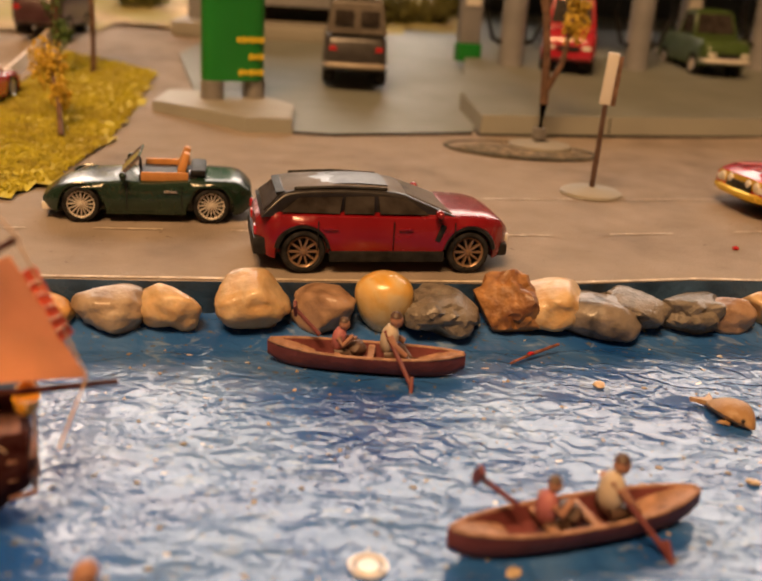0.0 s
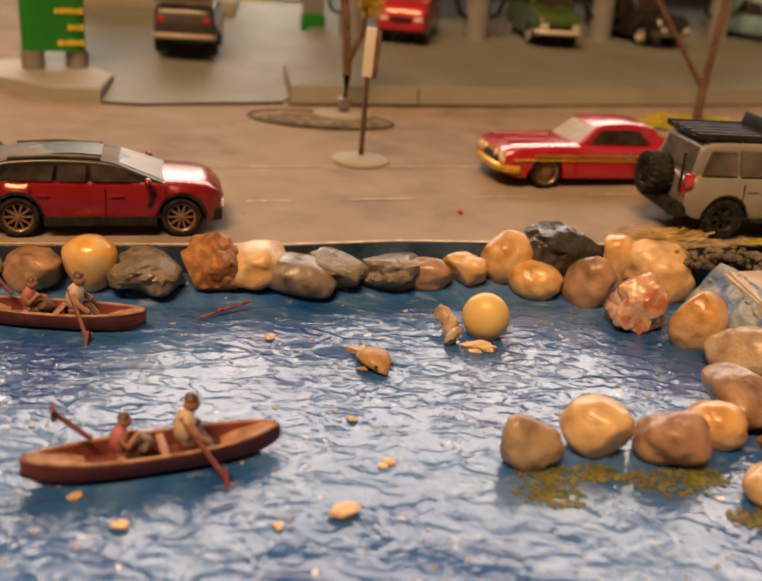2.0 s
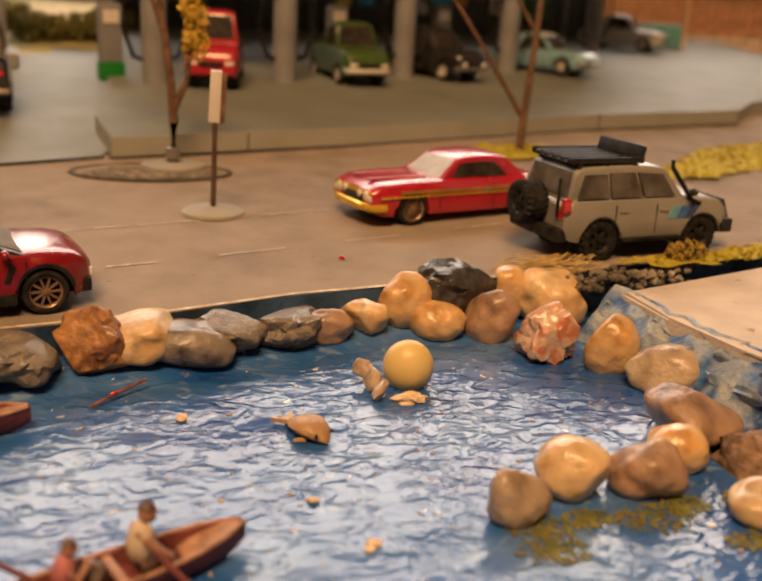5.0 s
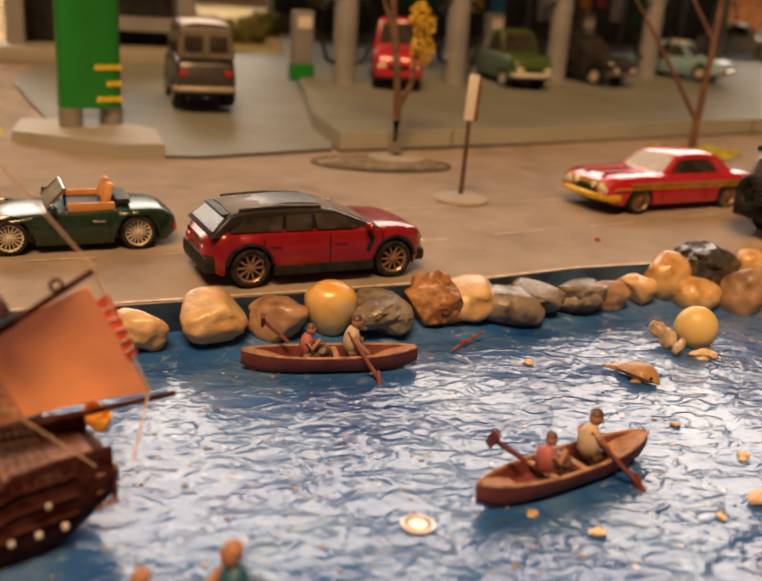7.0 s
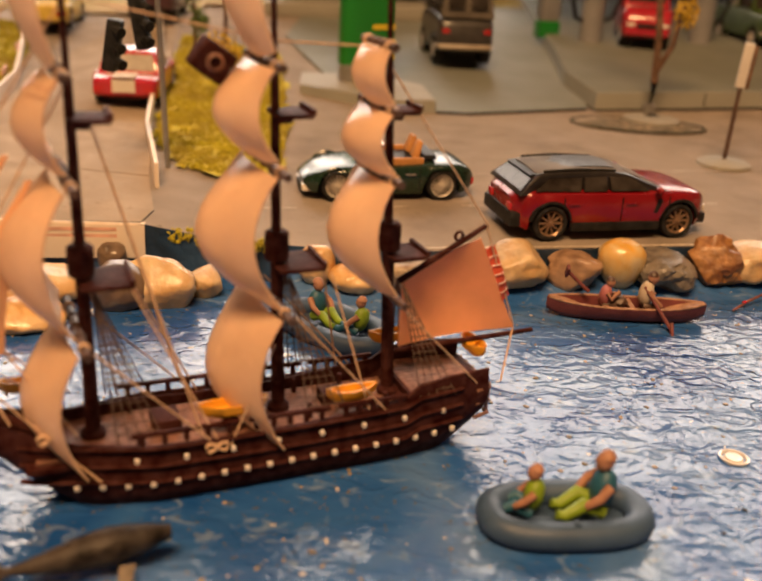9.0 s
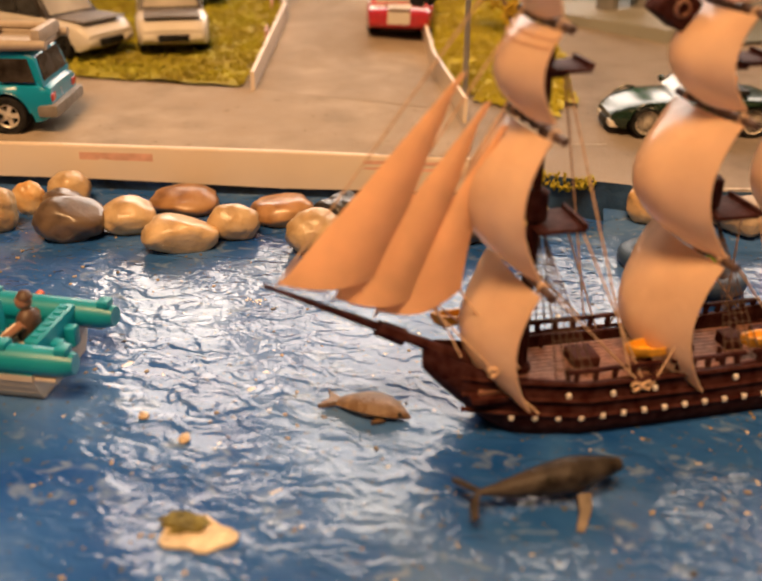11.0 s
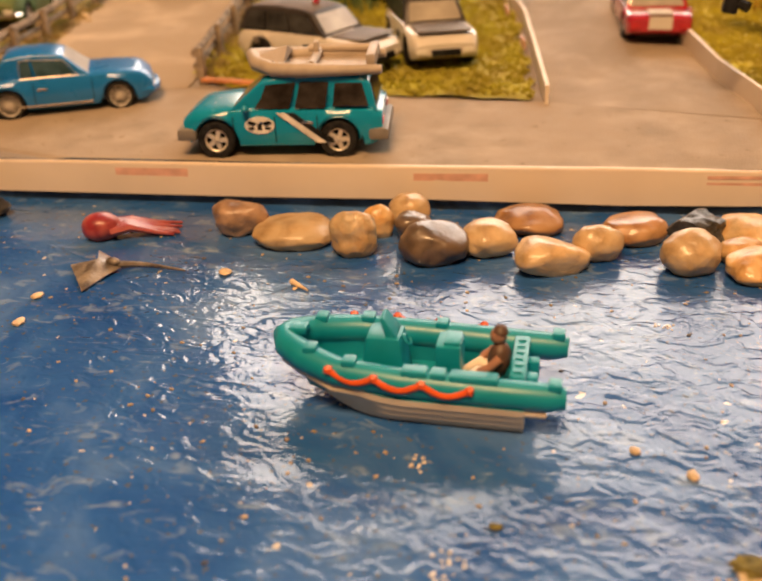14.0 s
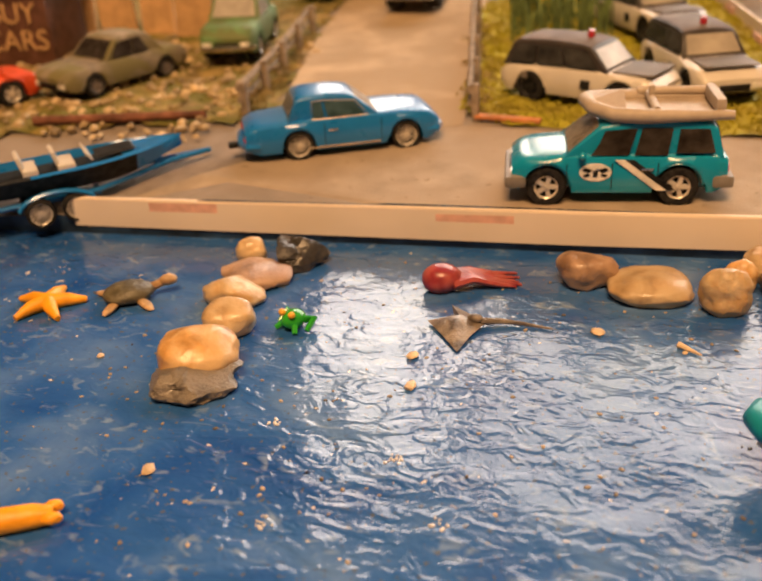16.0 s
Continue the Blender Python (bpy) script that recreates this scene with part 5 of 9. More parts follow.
    part("seat_post", box(bmesh.new(), (-0.004, -0.004, 0.0074), (0.0020, 0.0028, 0.0044), 0.0006), drab, b)
    part("transom", box(bmesh.new(), (-0.025, 0, 0.0056), (0.0036, 0.0220, 0.0050), 0.0014), drab, b)
    part("back_roll", rod(bmesh.new(), (-0.026, -0.0118, 0.0052), (0.000, -0.0118, 0.0052), 0.0016, seg=10), drab, b)


def build_monte():
    L, W = 0.0815, 0.0315
    c = vehicle("blue_coupe", "metallic blue seventies coupe with wire wheels towing a boat", -0.4706, 0.2900, 0.0176, 29.4, L, W, 0.0450, 0.0061,
                [(-0.5, 0.0128), (-0.485, 0.0146), (-0.25, 0.0160), (0.08, 0.0163), (0.30, 0.0162), (0.45, 0.0155), (0.49, 0.0140), (0.5, 0.0115)],
                [(-0.5, 0.86), (-0.47, 0.95), (-0.3, 1.0), (0.38, 1.0), (0.47, 0.92), (0.5, 0.82)],
                (-0.0230, -0.0186, 0.0045, 0.0158, 0.0156, 0.0248, 0.0142, 0.0116), SKYBLUE,
                [((0.27, 0.14), (0.40, 0.14), (0.42, 0.80), (0.29, 0.80)), ((0.44, 0.14), (0.86, 0.14), (0.90, 0.72), (0.46, 0.82))],
                zb=0.0038, shift=0.0036, style="wire", rim=SILVER, front_glass=PALEGLASS, doors=((-0.10, 0.19, 0.0142, 0.006),), glass=mat("blue_grey_glass", (0.03, 0.07, 0.09), 0.15, vary=0.2, coat=0.5), bumper=SKYBLUE)
    for s in (-1, 1):
        part("sill_trim", box(bmesh.new(), (0, s * (W / 2 - 0.0002), 0.0052), (0.030, 0.0008, 0.0008)), CHROME, c, smooth=0)
        bm = bmesh.new()
        cl = Cell(-0.0230, -0.0186, 0.0045, 0.0158, 0.0156, 0.0248, 0.0142, 0.0116)
        cs = [cl.side(cl.side_x(f, k), k, s * 1.02) for f, k in ((0.25, 0.09), (0.89, 0.09), (0.93, 0.76), (0.45, 0.87), (0.27, 0.85))]
        part("window_trim", tube(bm, cs, 0.00022, 5, closed=True), SILVER, c)
    part("tow_hitch", box(bmesh.new(), (-L / 2 - 0.003, 0, 0.0052), (0.008, 0.004, 0.0022), 0.0005), BLACK, c)


# ---- the ship ----
def build_ship():
    ship = thing("sailing_ship", -0.1924, 0.1125, 0.0, 24, "dark brown plastic three-masted sailing ship with cream sails", "model ship")
    # hull, bow at s = 0.034, stern at s = 0.148
    rings = []
    n = 30
    for i in range(n + 1):
        u = i / n
        s = 0.0335 + 0.1105 * u
        w = 0.0122 * min(1.0, (u / 0.30) ** 0.55 if u < 0.30 else 1.0) * (1 - 0.22 * max(0, (u - 0.75) / 0.25) ** 2)
        top = 0.0172 - 0.0040 * math.sin(math.pi * min(1, u / 0.9)) + (0.0022 if u > 0.80 else 0.0) + 0.0040 * max(0, 1 - u / 0.14)
        keel = -0.004 + 0.019 * max(0, 1 - u / 0.20) ** 1.3 + 0.010 * max(0, (u - 0.88) / 0.12) ** 1.2
        h = top - keel
        w = max(w, 0.0008)
        half = [(w * 0.25, keel), (w * 0.75, keel + 0.16 * h), (w * 0.98, keel + 0.40 * h), (w * 1.0, keel + 0.62 * h), (w * 0.93, keel + 0.86 * h), (w * 0.91, top), (w * 0.83, top), (w * 0.82, top - 0.0042)]
        rings.append([Vector((s, -y, z)) for y, z in half] + [Vector((s, y, z)) for y, z in half[::-1]])
    part("hull", loft(bmesh.new(), rings), HULL, ship, smooth=40)

    def beam(u):
        return 0.0122 * min(1.0, (u / 0.30) ** 0.55 if u < 0.30 else 1.0) * (1 - 0.22 * max(0, (u - 0.75) / 0.25) ** 2)

    # deck planks
    for k in range(-6, 7):
        y = k * 0.00145
        for s0, s1, z in ((0.044, 0.124, 0.0118), (0.125, 0.1425, 0.0150)):
            if abs(y) < beam((s0 + 0.012 - 0.032) / 0.116) * 0.84:
                part("deck_plank", box(bmesh.new(), ((s0 + s1) / 2, y, z), (s1 - s0, 0.00125, 0.0008), 0.0002), DECK, ship, smooth=0)
    part("deck_bed", box(bmesh.new(), (0.090, 0, 0.0108), (0.096, 0.0185, 0.0010)), HULL, ship, smooth=0)
    part("poop_front", box(bmesh.new(), (0.1248, 0, 0.0134), (0.0012, 0.0185, 0.0036)), HULL, ship, smooth=0)
    # wales and rails
    for s in (-1, 1):
        for dz, r in ((0.0075, 0.0006), (0.0112, 0.0005), (0.0150, 0.0005)):
            pts = []
            for i in range(2, 29):
                u = i / 30
                pts.append((0.0335 + 0.1105 * u, s * (beam(u) * (0.99 if dz < 0.012 else 0.95) + 0.0002), dz - 0.0016 * math.sin(math.pi * u) + 0.0015 * (u > 0.8)))
            part("wale", tube(bmesh.new(), pts, r, 5), HULL, ship)
        for i in range(18):
            u = 0.16 + 0.75 * i / 17
            part("gun_port", box(bmesh.new(), (0.0335 + 0.1105 * u, s * (beam(u) + 0.0003), 0.0055 + 0.0012 * u), (0.0012, 0.0010, 0.0012), 0.0003), PORTWHITE, ship, smooth=0)
            if i % 2 == 0 and i > 0:
                part("gun_port", box(bmesh.new(), (0.0355 + 0.1105 * u, s * (beam(u) * 0.97 + 0.0003), 0.0105 + 0.0016 * u), (0.0010, 0.0010, 0.0012), 0.0003), PORTWHITE, ship, smooth=0)
        for s0, s1 in ((0.062, 0.084), (0.086, 0.104), (0.106, 0.122)):
            part("bulwark_rail", box(bmesh.new(), ((s0 + s1) / 2, s * 0.0110, 0.0168), (s1 - s0, 0.0009, 0.0008)), HULL, ship, smooth=0)
            for k in range(5):
                part("rail_post", box(bmesh.new(), (s0 + (s1 - s0) * (k + 0.5) / 5, s * 0.0110, 0.0155), (0.0010, 0.0008, 0.0022)), HULL, ship, smooth=0)
    # stern gallery
    for z in (0.0075, 0.0110, 0.0145):
        part("gallery_rail", tube(bmesh.new(), [(0.1405, -0.0098, z), (0.1446, -0.0085, z), (0.1450, 0, z), (0.1446, 0.0085, z), (0.1405, 0.0098, z)], 0.0005, 5), DECK, ship)
    for y in np.linspace(-0.0075, 0.0075, 6):
        part("gallery_post", rod(bmesh.new(), (0.1447, y, 0.0070), (0.1450, y, 0.0150), 0.0005, seg=5), DECK, ship)
    # deck fittings
    for s0, w, h in ((0.0705, 0.006, 0.0026), (0.0850, 0.005, 0.0020), (0.1075, 0.0045, 0.0030), (0.1150, 0.0035, 0.0034)):
        part("deck_hatch", box(bmesh.new(), (s0, 0.0, 0.0122 + h / 2), (w, w * 1.1, h), 0.0004), HULL, ship)
    for s0, y0 in ((0.064, -0.0075), (0.064, 0.0075), (0.101, -0.006), (0.101, 0.006), (0.112, 0.0055), (0.119, -0.006)):
        part("deck_post", rod(bmesh.new(), (s0, y0, 0.0118), (s0, y0, 0.0156), 0.0006, seg=6), HULL, ship)
    # bowsprit
    part("bowsprit", rod(bmesh.new(), (0.044, 0, 0.0158), (0.0005, 0, 0.0380), 0.0016, 0.0005), HULL, ship)
    part("bowsprit_cap", rod(bmesh.new(), (0.0290, 0, 0.0232), (0.0235, 0, 0.0260), 0.0021, 0.0018), HULL, ship)
    # masts, tops
    masts = ((0.0557, 0.0000, 0.112), (0.0955, -0.02, 0.118), (0.1220, -0.05, 0.108))
    for i, (s0, rake, zt) in enumerate(masts):
        at = lambda z, s0=s0, rake=rake: (s0 + rake * (z - 0.012), 0, z)  # noqa: E731
        mast = part("mast", rod(bmesh.new(), at(0.0105), at(0.052), 0.0016, 0.0013, 10), HULL, ship)
        part("topmast", rod(bmesh.new(), at(0.046), at(0.086), 0.0011, 0.0009, 8), HULL, mast)
        part("topgallant", rod(bmesh.new(), at(0.080), at(zt), 0.0007, 0.0005, 8), HULL, mast)
        part("mast_collar", lathe(bmesh.new(), [(0.0017, 0.0), (0.0026, 0.0006), (0.0026, 0.0062), (0.0019, 0.0068)], "Z", 12, caps=True), HULL, mast, m=Matrix.Translation(at(0.0475)))
        part("mast_foot", lathe(bmesh.new(), [(0.0026, 0.0), (0.0026, 0.0018), (0.0017, 0.0026)], "Z", 10, caps=True), HULL, mast, m=Matrix.Translation(at(0.0115)))
        for z, w in ((0.0468, 0.0100 if i < 2 else 0.0085), (0.0785, 0.0075 if i < 2 else 0.0062)):
            x, _, _ = at(z)
            top = part("fighting_top", box(bmesh.new(), (x + w * 0.42, 0, z), (w, w * 1.15, 0.0010), 0.0003), HULL, ship)
            part("top_rim", box(bmesh.new(), (x + w * 0.90, 0, z + 0.0008), (0.0008, w * 1.15, 0.0012)), HULL, top, smooth=0)
            part("top_bracket", box(bmesh.new(), (x + w * 0.22, 0, z - 0.0012), (w * 0.5, 0.0014, 0.0016)), HULL, top, smooth=0)

    BRACE = 0.05  # the yards are braced round, near ends aft

    def sail(s0, rake, zt, zb, wt, wb_, belly, low_yard=True):
        rows = []
        for i in range(13):
            v = i / 12
            z = zt + (zb - zt) * v
            hw = wt + (wb_ - wt) * v
            row = []
            for j in range(11):
                q = j / 10 * 2 - 1
                pull = belly * math.sin(math.pi * min(1, v * 0.92 + 0.04)) ** 0.85 * (1 - 0.55 * q * q)
                row.append(Vector((s0 + rake * (z - 0.012) - 0.0022 - pull - BRACE * q * hw, q * hw, z + 0.0016 * q * q * v)))
            rows.append(row)
        o = part("sail", sheet(bmesh.new(), rows, 0.0004), SAIL, ship, smooth=60)
        for k in (0.10, 0.19):
            i = int(k * 12 + 0.5)
            part("reef_band", tube(bmesh.new(), [p + Vector((-0.0003, 0, 0)) for p in rows[i]], 0.00022, 4), SAIL, o)
        y = part("yard", rod(bmesh.new(), (s0 + rake * zt - 0.0018 + BRACE * wt * 1.16, -wt * 1.16, zt + 0.0006), (s0 + rake * zt - 0.0018 - BRACE * wt * 1.16, wt * 1.16, zt + 0.0006), 0.0009, seg=8), BROWNP, ship)
        for k in (-0.8, -0.4, 0.0, 0.4, 0.8):
            part("yard_lashing", lathe(bmesh.new(), [(0.0008, -0.0006), (0.0013, -0.0003), (0.0013, 0.0003), (0.0008, 0.0006)], "Y", 8), ROPE if k in (-0.8, 0.8) else BROWNP, y, m=Matrix.Translation((s0 + rake * zt - 0.0018 - BRACE * k * wt, k * wt, zt + 0.0006)))
        return rows

    for s0, rake, tops in ((0.0557, 0.0, ((0.122, 0.0880, 0.008, 0.0095, 0.007), (0.0868, 0.0690, 0.0095, 0.0105, 0.008), (0.0673, 0.0385, 0.0110, 0.0130, 0.0125), (0.0365, 0.0085, 0.0130, 0.0135, 0.0110))),
                           (0.0955, -0.02, ((0.122, 0.0900, 0.008, 0.0095, 0.008), (0.0882, 0.0700, 0.0095, 0.0110, 0.0095), (0.0684, 0.0405, 0.0115, 0.0135, 0.0140), (0.0395, 0.0085, 0.0135, 0.0140, 0.0130))),
                           (0.1220, -0.05, ((0.0915, 0.0800, 0.0065, 0.0080, 0.0050), (0.0790, 0.0660, 0.0080, 0.0092, 0.0075), (0.0649, 0.0400, 0.0095, 0.0115, 0.0110)))):
        for zt, zb, wt, wl, belly in tops:
            sail(s0, rake, zt, zb, wt, wl, belly)
    part("lower_yard", rod(bmesh.new(), (0.1185 + 0.013 * BRACE, -0.013, 0.0395), (0.1185 - 0.013 * BRACE, 0.013, 0.0395), 0.0008, seg=8), BROWNP, ship)
    # the carved block high on the main mast
    part("crow_nest_block", box(bmesh.new(), (0.0830, 0.0060, 0.0880), (0.0072, 0.0068, 0.0066), 0.0008, Matrix.Rotation(radians(35), 4, "Y")), HULL, ship)
    part("block_ring", lathe(bmesh.new(), [(0.0012, 0.0005), (0.0019, 0), (0.0012, -0.0005), (0.0012, 0.0005)], "Y", 14), DECK, ship, m=Matrix.Translation((0.0830, 0.0024, 0.0880)))
    # spanker, gaff and boom
    rows = []
    for i in range(9):
        v = i / 8
        a, b = Vector((0.1240, 0, 0.0400)).lerp(Vector((0.1240, 0, 0.0238)), v), Vector((0.1432, 0, 0.0488)).lerp(Vector((0.1545, 0, 0.0250)), v)
        rows.append([a.lerp(b, j / 8) + Vector((0, 0.0035 * math.sin(math.pi * j / 8) * math.sin(math.pi * (0.15 + 0.7 * v)), 0)) for j in range(9)])
    # deeper orange than the other sails: light glowing through put into its colour
    part("spanker_sail", sheet(bmesh.new(), rows, 0.0004), mat("backlit_sail_plastic", (0.88, 0.46, 0.25), 0.4, vary=0.05, scale=100, thin=0.35), ship, smooth=60)
    part("gaff", rod(bmesh.new(), (0.1232, 0, 0.0400), (0.1442, 0, 0.0515), 0.0008, 0.0006), HULL, ship)
    part("gaff_ring", lathe(bmesh.new(), [(0.0008, 0.0004), (0.0014, 0), (0.0008, -0.0004), (0.0008, 0.0004)], "Y", 12), HULL, ship, m=Matrix.Translation((0.1375, 0, 0.0496)))
    part("boom", rod(bmesh.new(), (0.1220, 0, 0.0226), (0.1600, 0, 0.0236), 0.0008, 0.0006), HULL, ship)
    # flag: red with pale bars
    fl = []
    for i in range(7):
        v = i / 6
        p = Vector((0.1448, 0, 0.0455)).lerp(Vector((0.1505, 0, 0.0325)), v)
        fl.append([p + Vector((0.0022 * j / 4, 0.0006 * math.sin(v * 5 + j * 0.7), 0.0010 * j / 4)) for j in range(5)])
    flag = part("flag", sheet(bmesh.new(), fl, 0.0002), mat("flag_red", (0.70, 0.10, 0.04), 0.5, vary=0.1), ship, "small red flag with pale bars", smooth=60)
    for i in (1, 2, 3, 4, 5):
        part("flag_bar", tube(bmesh.new(), [p + Vector((0, -0.0003, 0)) for p in fl[i]], 0.00012, 4), PORTWHITE, flag)
    # jibs
    for tip, foot, clew in (((0.0384, 0, 0.0780), (0.0034, 0, 0.0378), (0.0262, -0.0006, 0.0400)), ((0.0436, 0, 0.0722), (0.0143, 0, 0.0338), (0.0335, -0.0012, 0.0345)), ((0.0472, 0, 0.0674), (0.0227, 0, 0.0300), (0.0405, -0.0018, 0.0342))):
        tip, foot, clew = Vector(tip), Vector(foot), Vector(clew)
        rows = []
        for i in range(10):
            v = i / 9
            a, b = tip.lerp(foot, v), tip.lerp(clew, v)
            b += (a - b) * 0.07 * math.sin(math.pi * v)
            rows.append([a.lerp(b, j / 6) + Vector((0, -0.0030 * math.sin(math.pi * j / 6) * v, -0.0016 * math.sin(math.pi * j / 6) * (v > 0.95))) for j in range(7)])
        rows[0] = [p + Vector((0.0002 * j, 0, 0)) for j, p in enumerate(rows[0])]
        part("jib", sheet(bmesh.new(), rows, 0.0004), JIB, ship, smooth=60)
    # rigging
    lines = [((0.0030, 0, 0.0376), (0.0550, 0, 0.110)), ((0.0140, 0, 0.0330), (0.0550, 0, 0.098)), ((0.0227, 0, 0.0285), (0.0555, 0, 0.085)), ((0.0557, 0, 0.100), (0.0930, 0, 0.0925)), ((0.0930, 0, 0.0925), (0.1170, 0, 0.0912)),
             ((0.1165, 0, 0.0900), (0.1450, 0, 0.0512)), ((0.1445, 0, 0.0512), (0.1545, 0, 0.0255)), ((0.1545, 0, 0.0250), (0.1490, -0.006, 0.0140))]
    for sgn in (-1, 1):
        lines += [((0.0590, sgn * 0.0005, 0.078), (0.0760, sgn * 0.0115, 0.0160)), ((0.0640, sgn * 0.005, 0.047), (0.0800, sgn * 0.0118, 0.0120)), ((0.0560, sgn * 0.012, 0.0365), (0.0790, sgn * 0.0118, 0.0125)),
                  ((0.0955, sgn * 0.0125, 0.0395), (0.1180, sgn * 0.0112, 0.0130)), ((0.1185, sgn * 0.0125, 0.0395), (0.1405, sgn * 0.0095, 0.0165)), ((0.0820, sgn * 0.0118, 0.0120), (0.0915, sgn * 0.0110, 0.0335)),
                  ((0.1060, sgn * 0.0030, 0.045), (0.1130, sgn * 0.0112, 0.0150)), ((0.0557, sgn * 0.0125, 0.0085), (0.0450, sgn * 0.0080, 0.0190)), ((0.0262, 0, 0.0395), (0.0450, sgn * 0.008, 0.0195)), ((0.0335, 0, 0.0345), (0.0400, sgn * 0.006, 0.0205)), ((0.0400, 0, 0.0340), (0.0520, sgn * 0.009, 0.0180))]
    for a, b in lines:
        part("rigging_line", rod(bmesh.new(), a, b, 0.00022, seg=5), ROPE, ship)
    for sgn in (-1, 1):
        part("rope_coil", tube(bmesh.new(), [(0.0790 + 0.0022 * math.cos(a), sgn * 0.0122, 0.0122 + 0.0010 * math.sin(2 * a)) for a in np.linspace(0, 6.1, 14)], 0.0005, 5), ROPE, ship)
        part("rope_coil", tube(bmesh.new(), [(0.0470 + 0.0022 * math.cos(a), sgn * 0.0100, 0.0185 + 0.0010 * math.sin(2 * a)) for a in np.linspace(0, 6.1, 14)], 0.0005, 5), ROPE, ship)
    # ratlines: shrouds with rungs
    for s0, zt in ((0.0575, 0.045), (0.0970, 0.045), (0.1235, 0.040)):
        for sgn in (-1, 1):
            feet = [Vector((s0 + 0.002 + 0.0022 * k, sgn * 0.0112, 0.0155)) for k in range(5)]
            head = Vector((s0, sgn * 0.0016, zt))
            bm = bmesh.new()
            for f in feet:
                rod(bm, f, head, 0.00016, seg=4)
            for k in range(1, 14):
                v = k / 15
                rod(bm, feet[0].lerp(head, v), feet[-1].lerp(head, v), 0.00013, seg=4)
            tagged(part("ratline", bm, NET, ship), kind="stuff")
    # lifeboats slung on deck
    for s0, y0, z0, L in ((0.0430, 0.0095, 0.0195, 0.0105), (0.0835, -0.0075, 0.0168, 0.0150), (0.1100, -0.0080, 0.0163, 0.0120), (0.1260, 0.0095, 0.0205, 0.0110)):
        part("lifeboat", open_hull(L, L * 0.17, 0.0028, 0.0004), AMBER, ship, "amber plastic lifeboat", m=pose(s0, y0, z0, 0, 0, 2))
    part("stern_boat", open_hull(0.0110, 0.0024, 0.0028, 0.0004), AMBER, ship, "amber plastic lifeboat", m=pose(0.1440, 0, 0.0198, 0, 0, 90))
    return ship


def open_hull(L, hw, h, thick, sheer=0.25, full=2.2, rise=0.80, rise_pow=5):
    """A small open boat: a lofted shell with thick walls and an inner floor."""
    bm = bmesh.new()
    n = 20
    rings = []
    for i in range(n + 1):
        u = i / n * 2 - 1
        w = hw * max(0.04, (1 - abs(u) ** full)) ** 0.8
        z1 = h * (1 + sheer * abs(u) ** 2.5)
        z0 = h * rise * abs(u) ** rise_pow
        t = min(thick, w * 0.6)
        half = [(0, z0), (w * 0.55, z0 + 0.04 * h), (w * 0.9, z0 + 0.35 * (z1 - z0)), (w, z1), (w - t, z1), ((w - t) * 0.85, z0 + 0.40 * (z1 - z0)), (0, z0 + 0.28 * (z1 - z0))]
        rings.append([Vector((u * L / 2, -y, z)) for y, z in half] + [Vector((u * L / 2, y, z)) for y, z in half[-2:0:-1]])
    return loft(bm, rings)


def figure(name, label, x, y, z, turn, top, legs, h=0.016, lean=0, arms=((0.3, 0.45), (-0.3, 0.45)), hat=None, bare=None):
    """A seated painted toy figure: one plain mesh with painted zones."""
    bm = bmesh.new()
    k = h / 0.016
    blob(bm, (0.0002 * k, 0, 0.0060 * k), 0.0029 * k, (0.8, 1.05, 1.5), 0.12, 1, 1, 2)
    n1 = len(bm.faces)
    blob(bm, (0.0010 * k, 0, 0.0114 * k), 0.0017 * k, (1, 0.92, 1.15), 0.08, 1, 2, 2)
    for s, (fx, fz) in zip((-1, 1), arms):
        tube(bm, [(0, s * 0.0026 * k, 0.0078 * k), (0.0018 * k, s * 0.0036 * k, 0.0058 * k), (0.012 * fx * k, s * 0.0028 * k, 0.0105 * fz * k)], [0.0010 * k, 0.0009 * k, 0.0008 * k], 7)
    n2 = len(bm.faces)
    for s in (-1, 1):
        tube(bm, [(0, s * 0.0015 * k, 0.0022 * k), (0.0038 * k, s * 0.0020 * k, 0.0034 * k), (0.0066 * k, s * 0.0018 * k, 0.0008 * k), (0.0082 * k, s * 0.0018 * k, 0.0010 * k)], [0.0016 * k, 0.0014 * k, 0.0011 * k, 0.0009 * k], 8)
    n3 = len(bm.faces)
    lathe(bm, [(0.0001, 0.0020 * k), (0.0011 * k, 0.0016 * k), (0.0016 * k, 0.0006 * k)], "Z", 12, at=(0.0007 * k, 0, 0.0118 * k))
    bmesh.ops.rotate(bm, verts=bm.verts[:], cent=(0, 0, 0.003 * k), matrix=Matrix.Rotation(radians(lean), 3, "Y"))
    o = part(name, bm, top, smooth=60, m=pose(x, y, z, 0, 0, turn))
    for mm in (SKIN, legs, hat or BROWNP):
        o.data.materials.append(mm)
    for i, p in enumerate(o.data.polygons):
        p.material_index = 0 if i < n1 else 1 if i < n2 else 2 if i < n3 else 3
    return tagged(o, label, "toy figure")


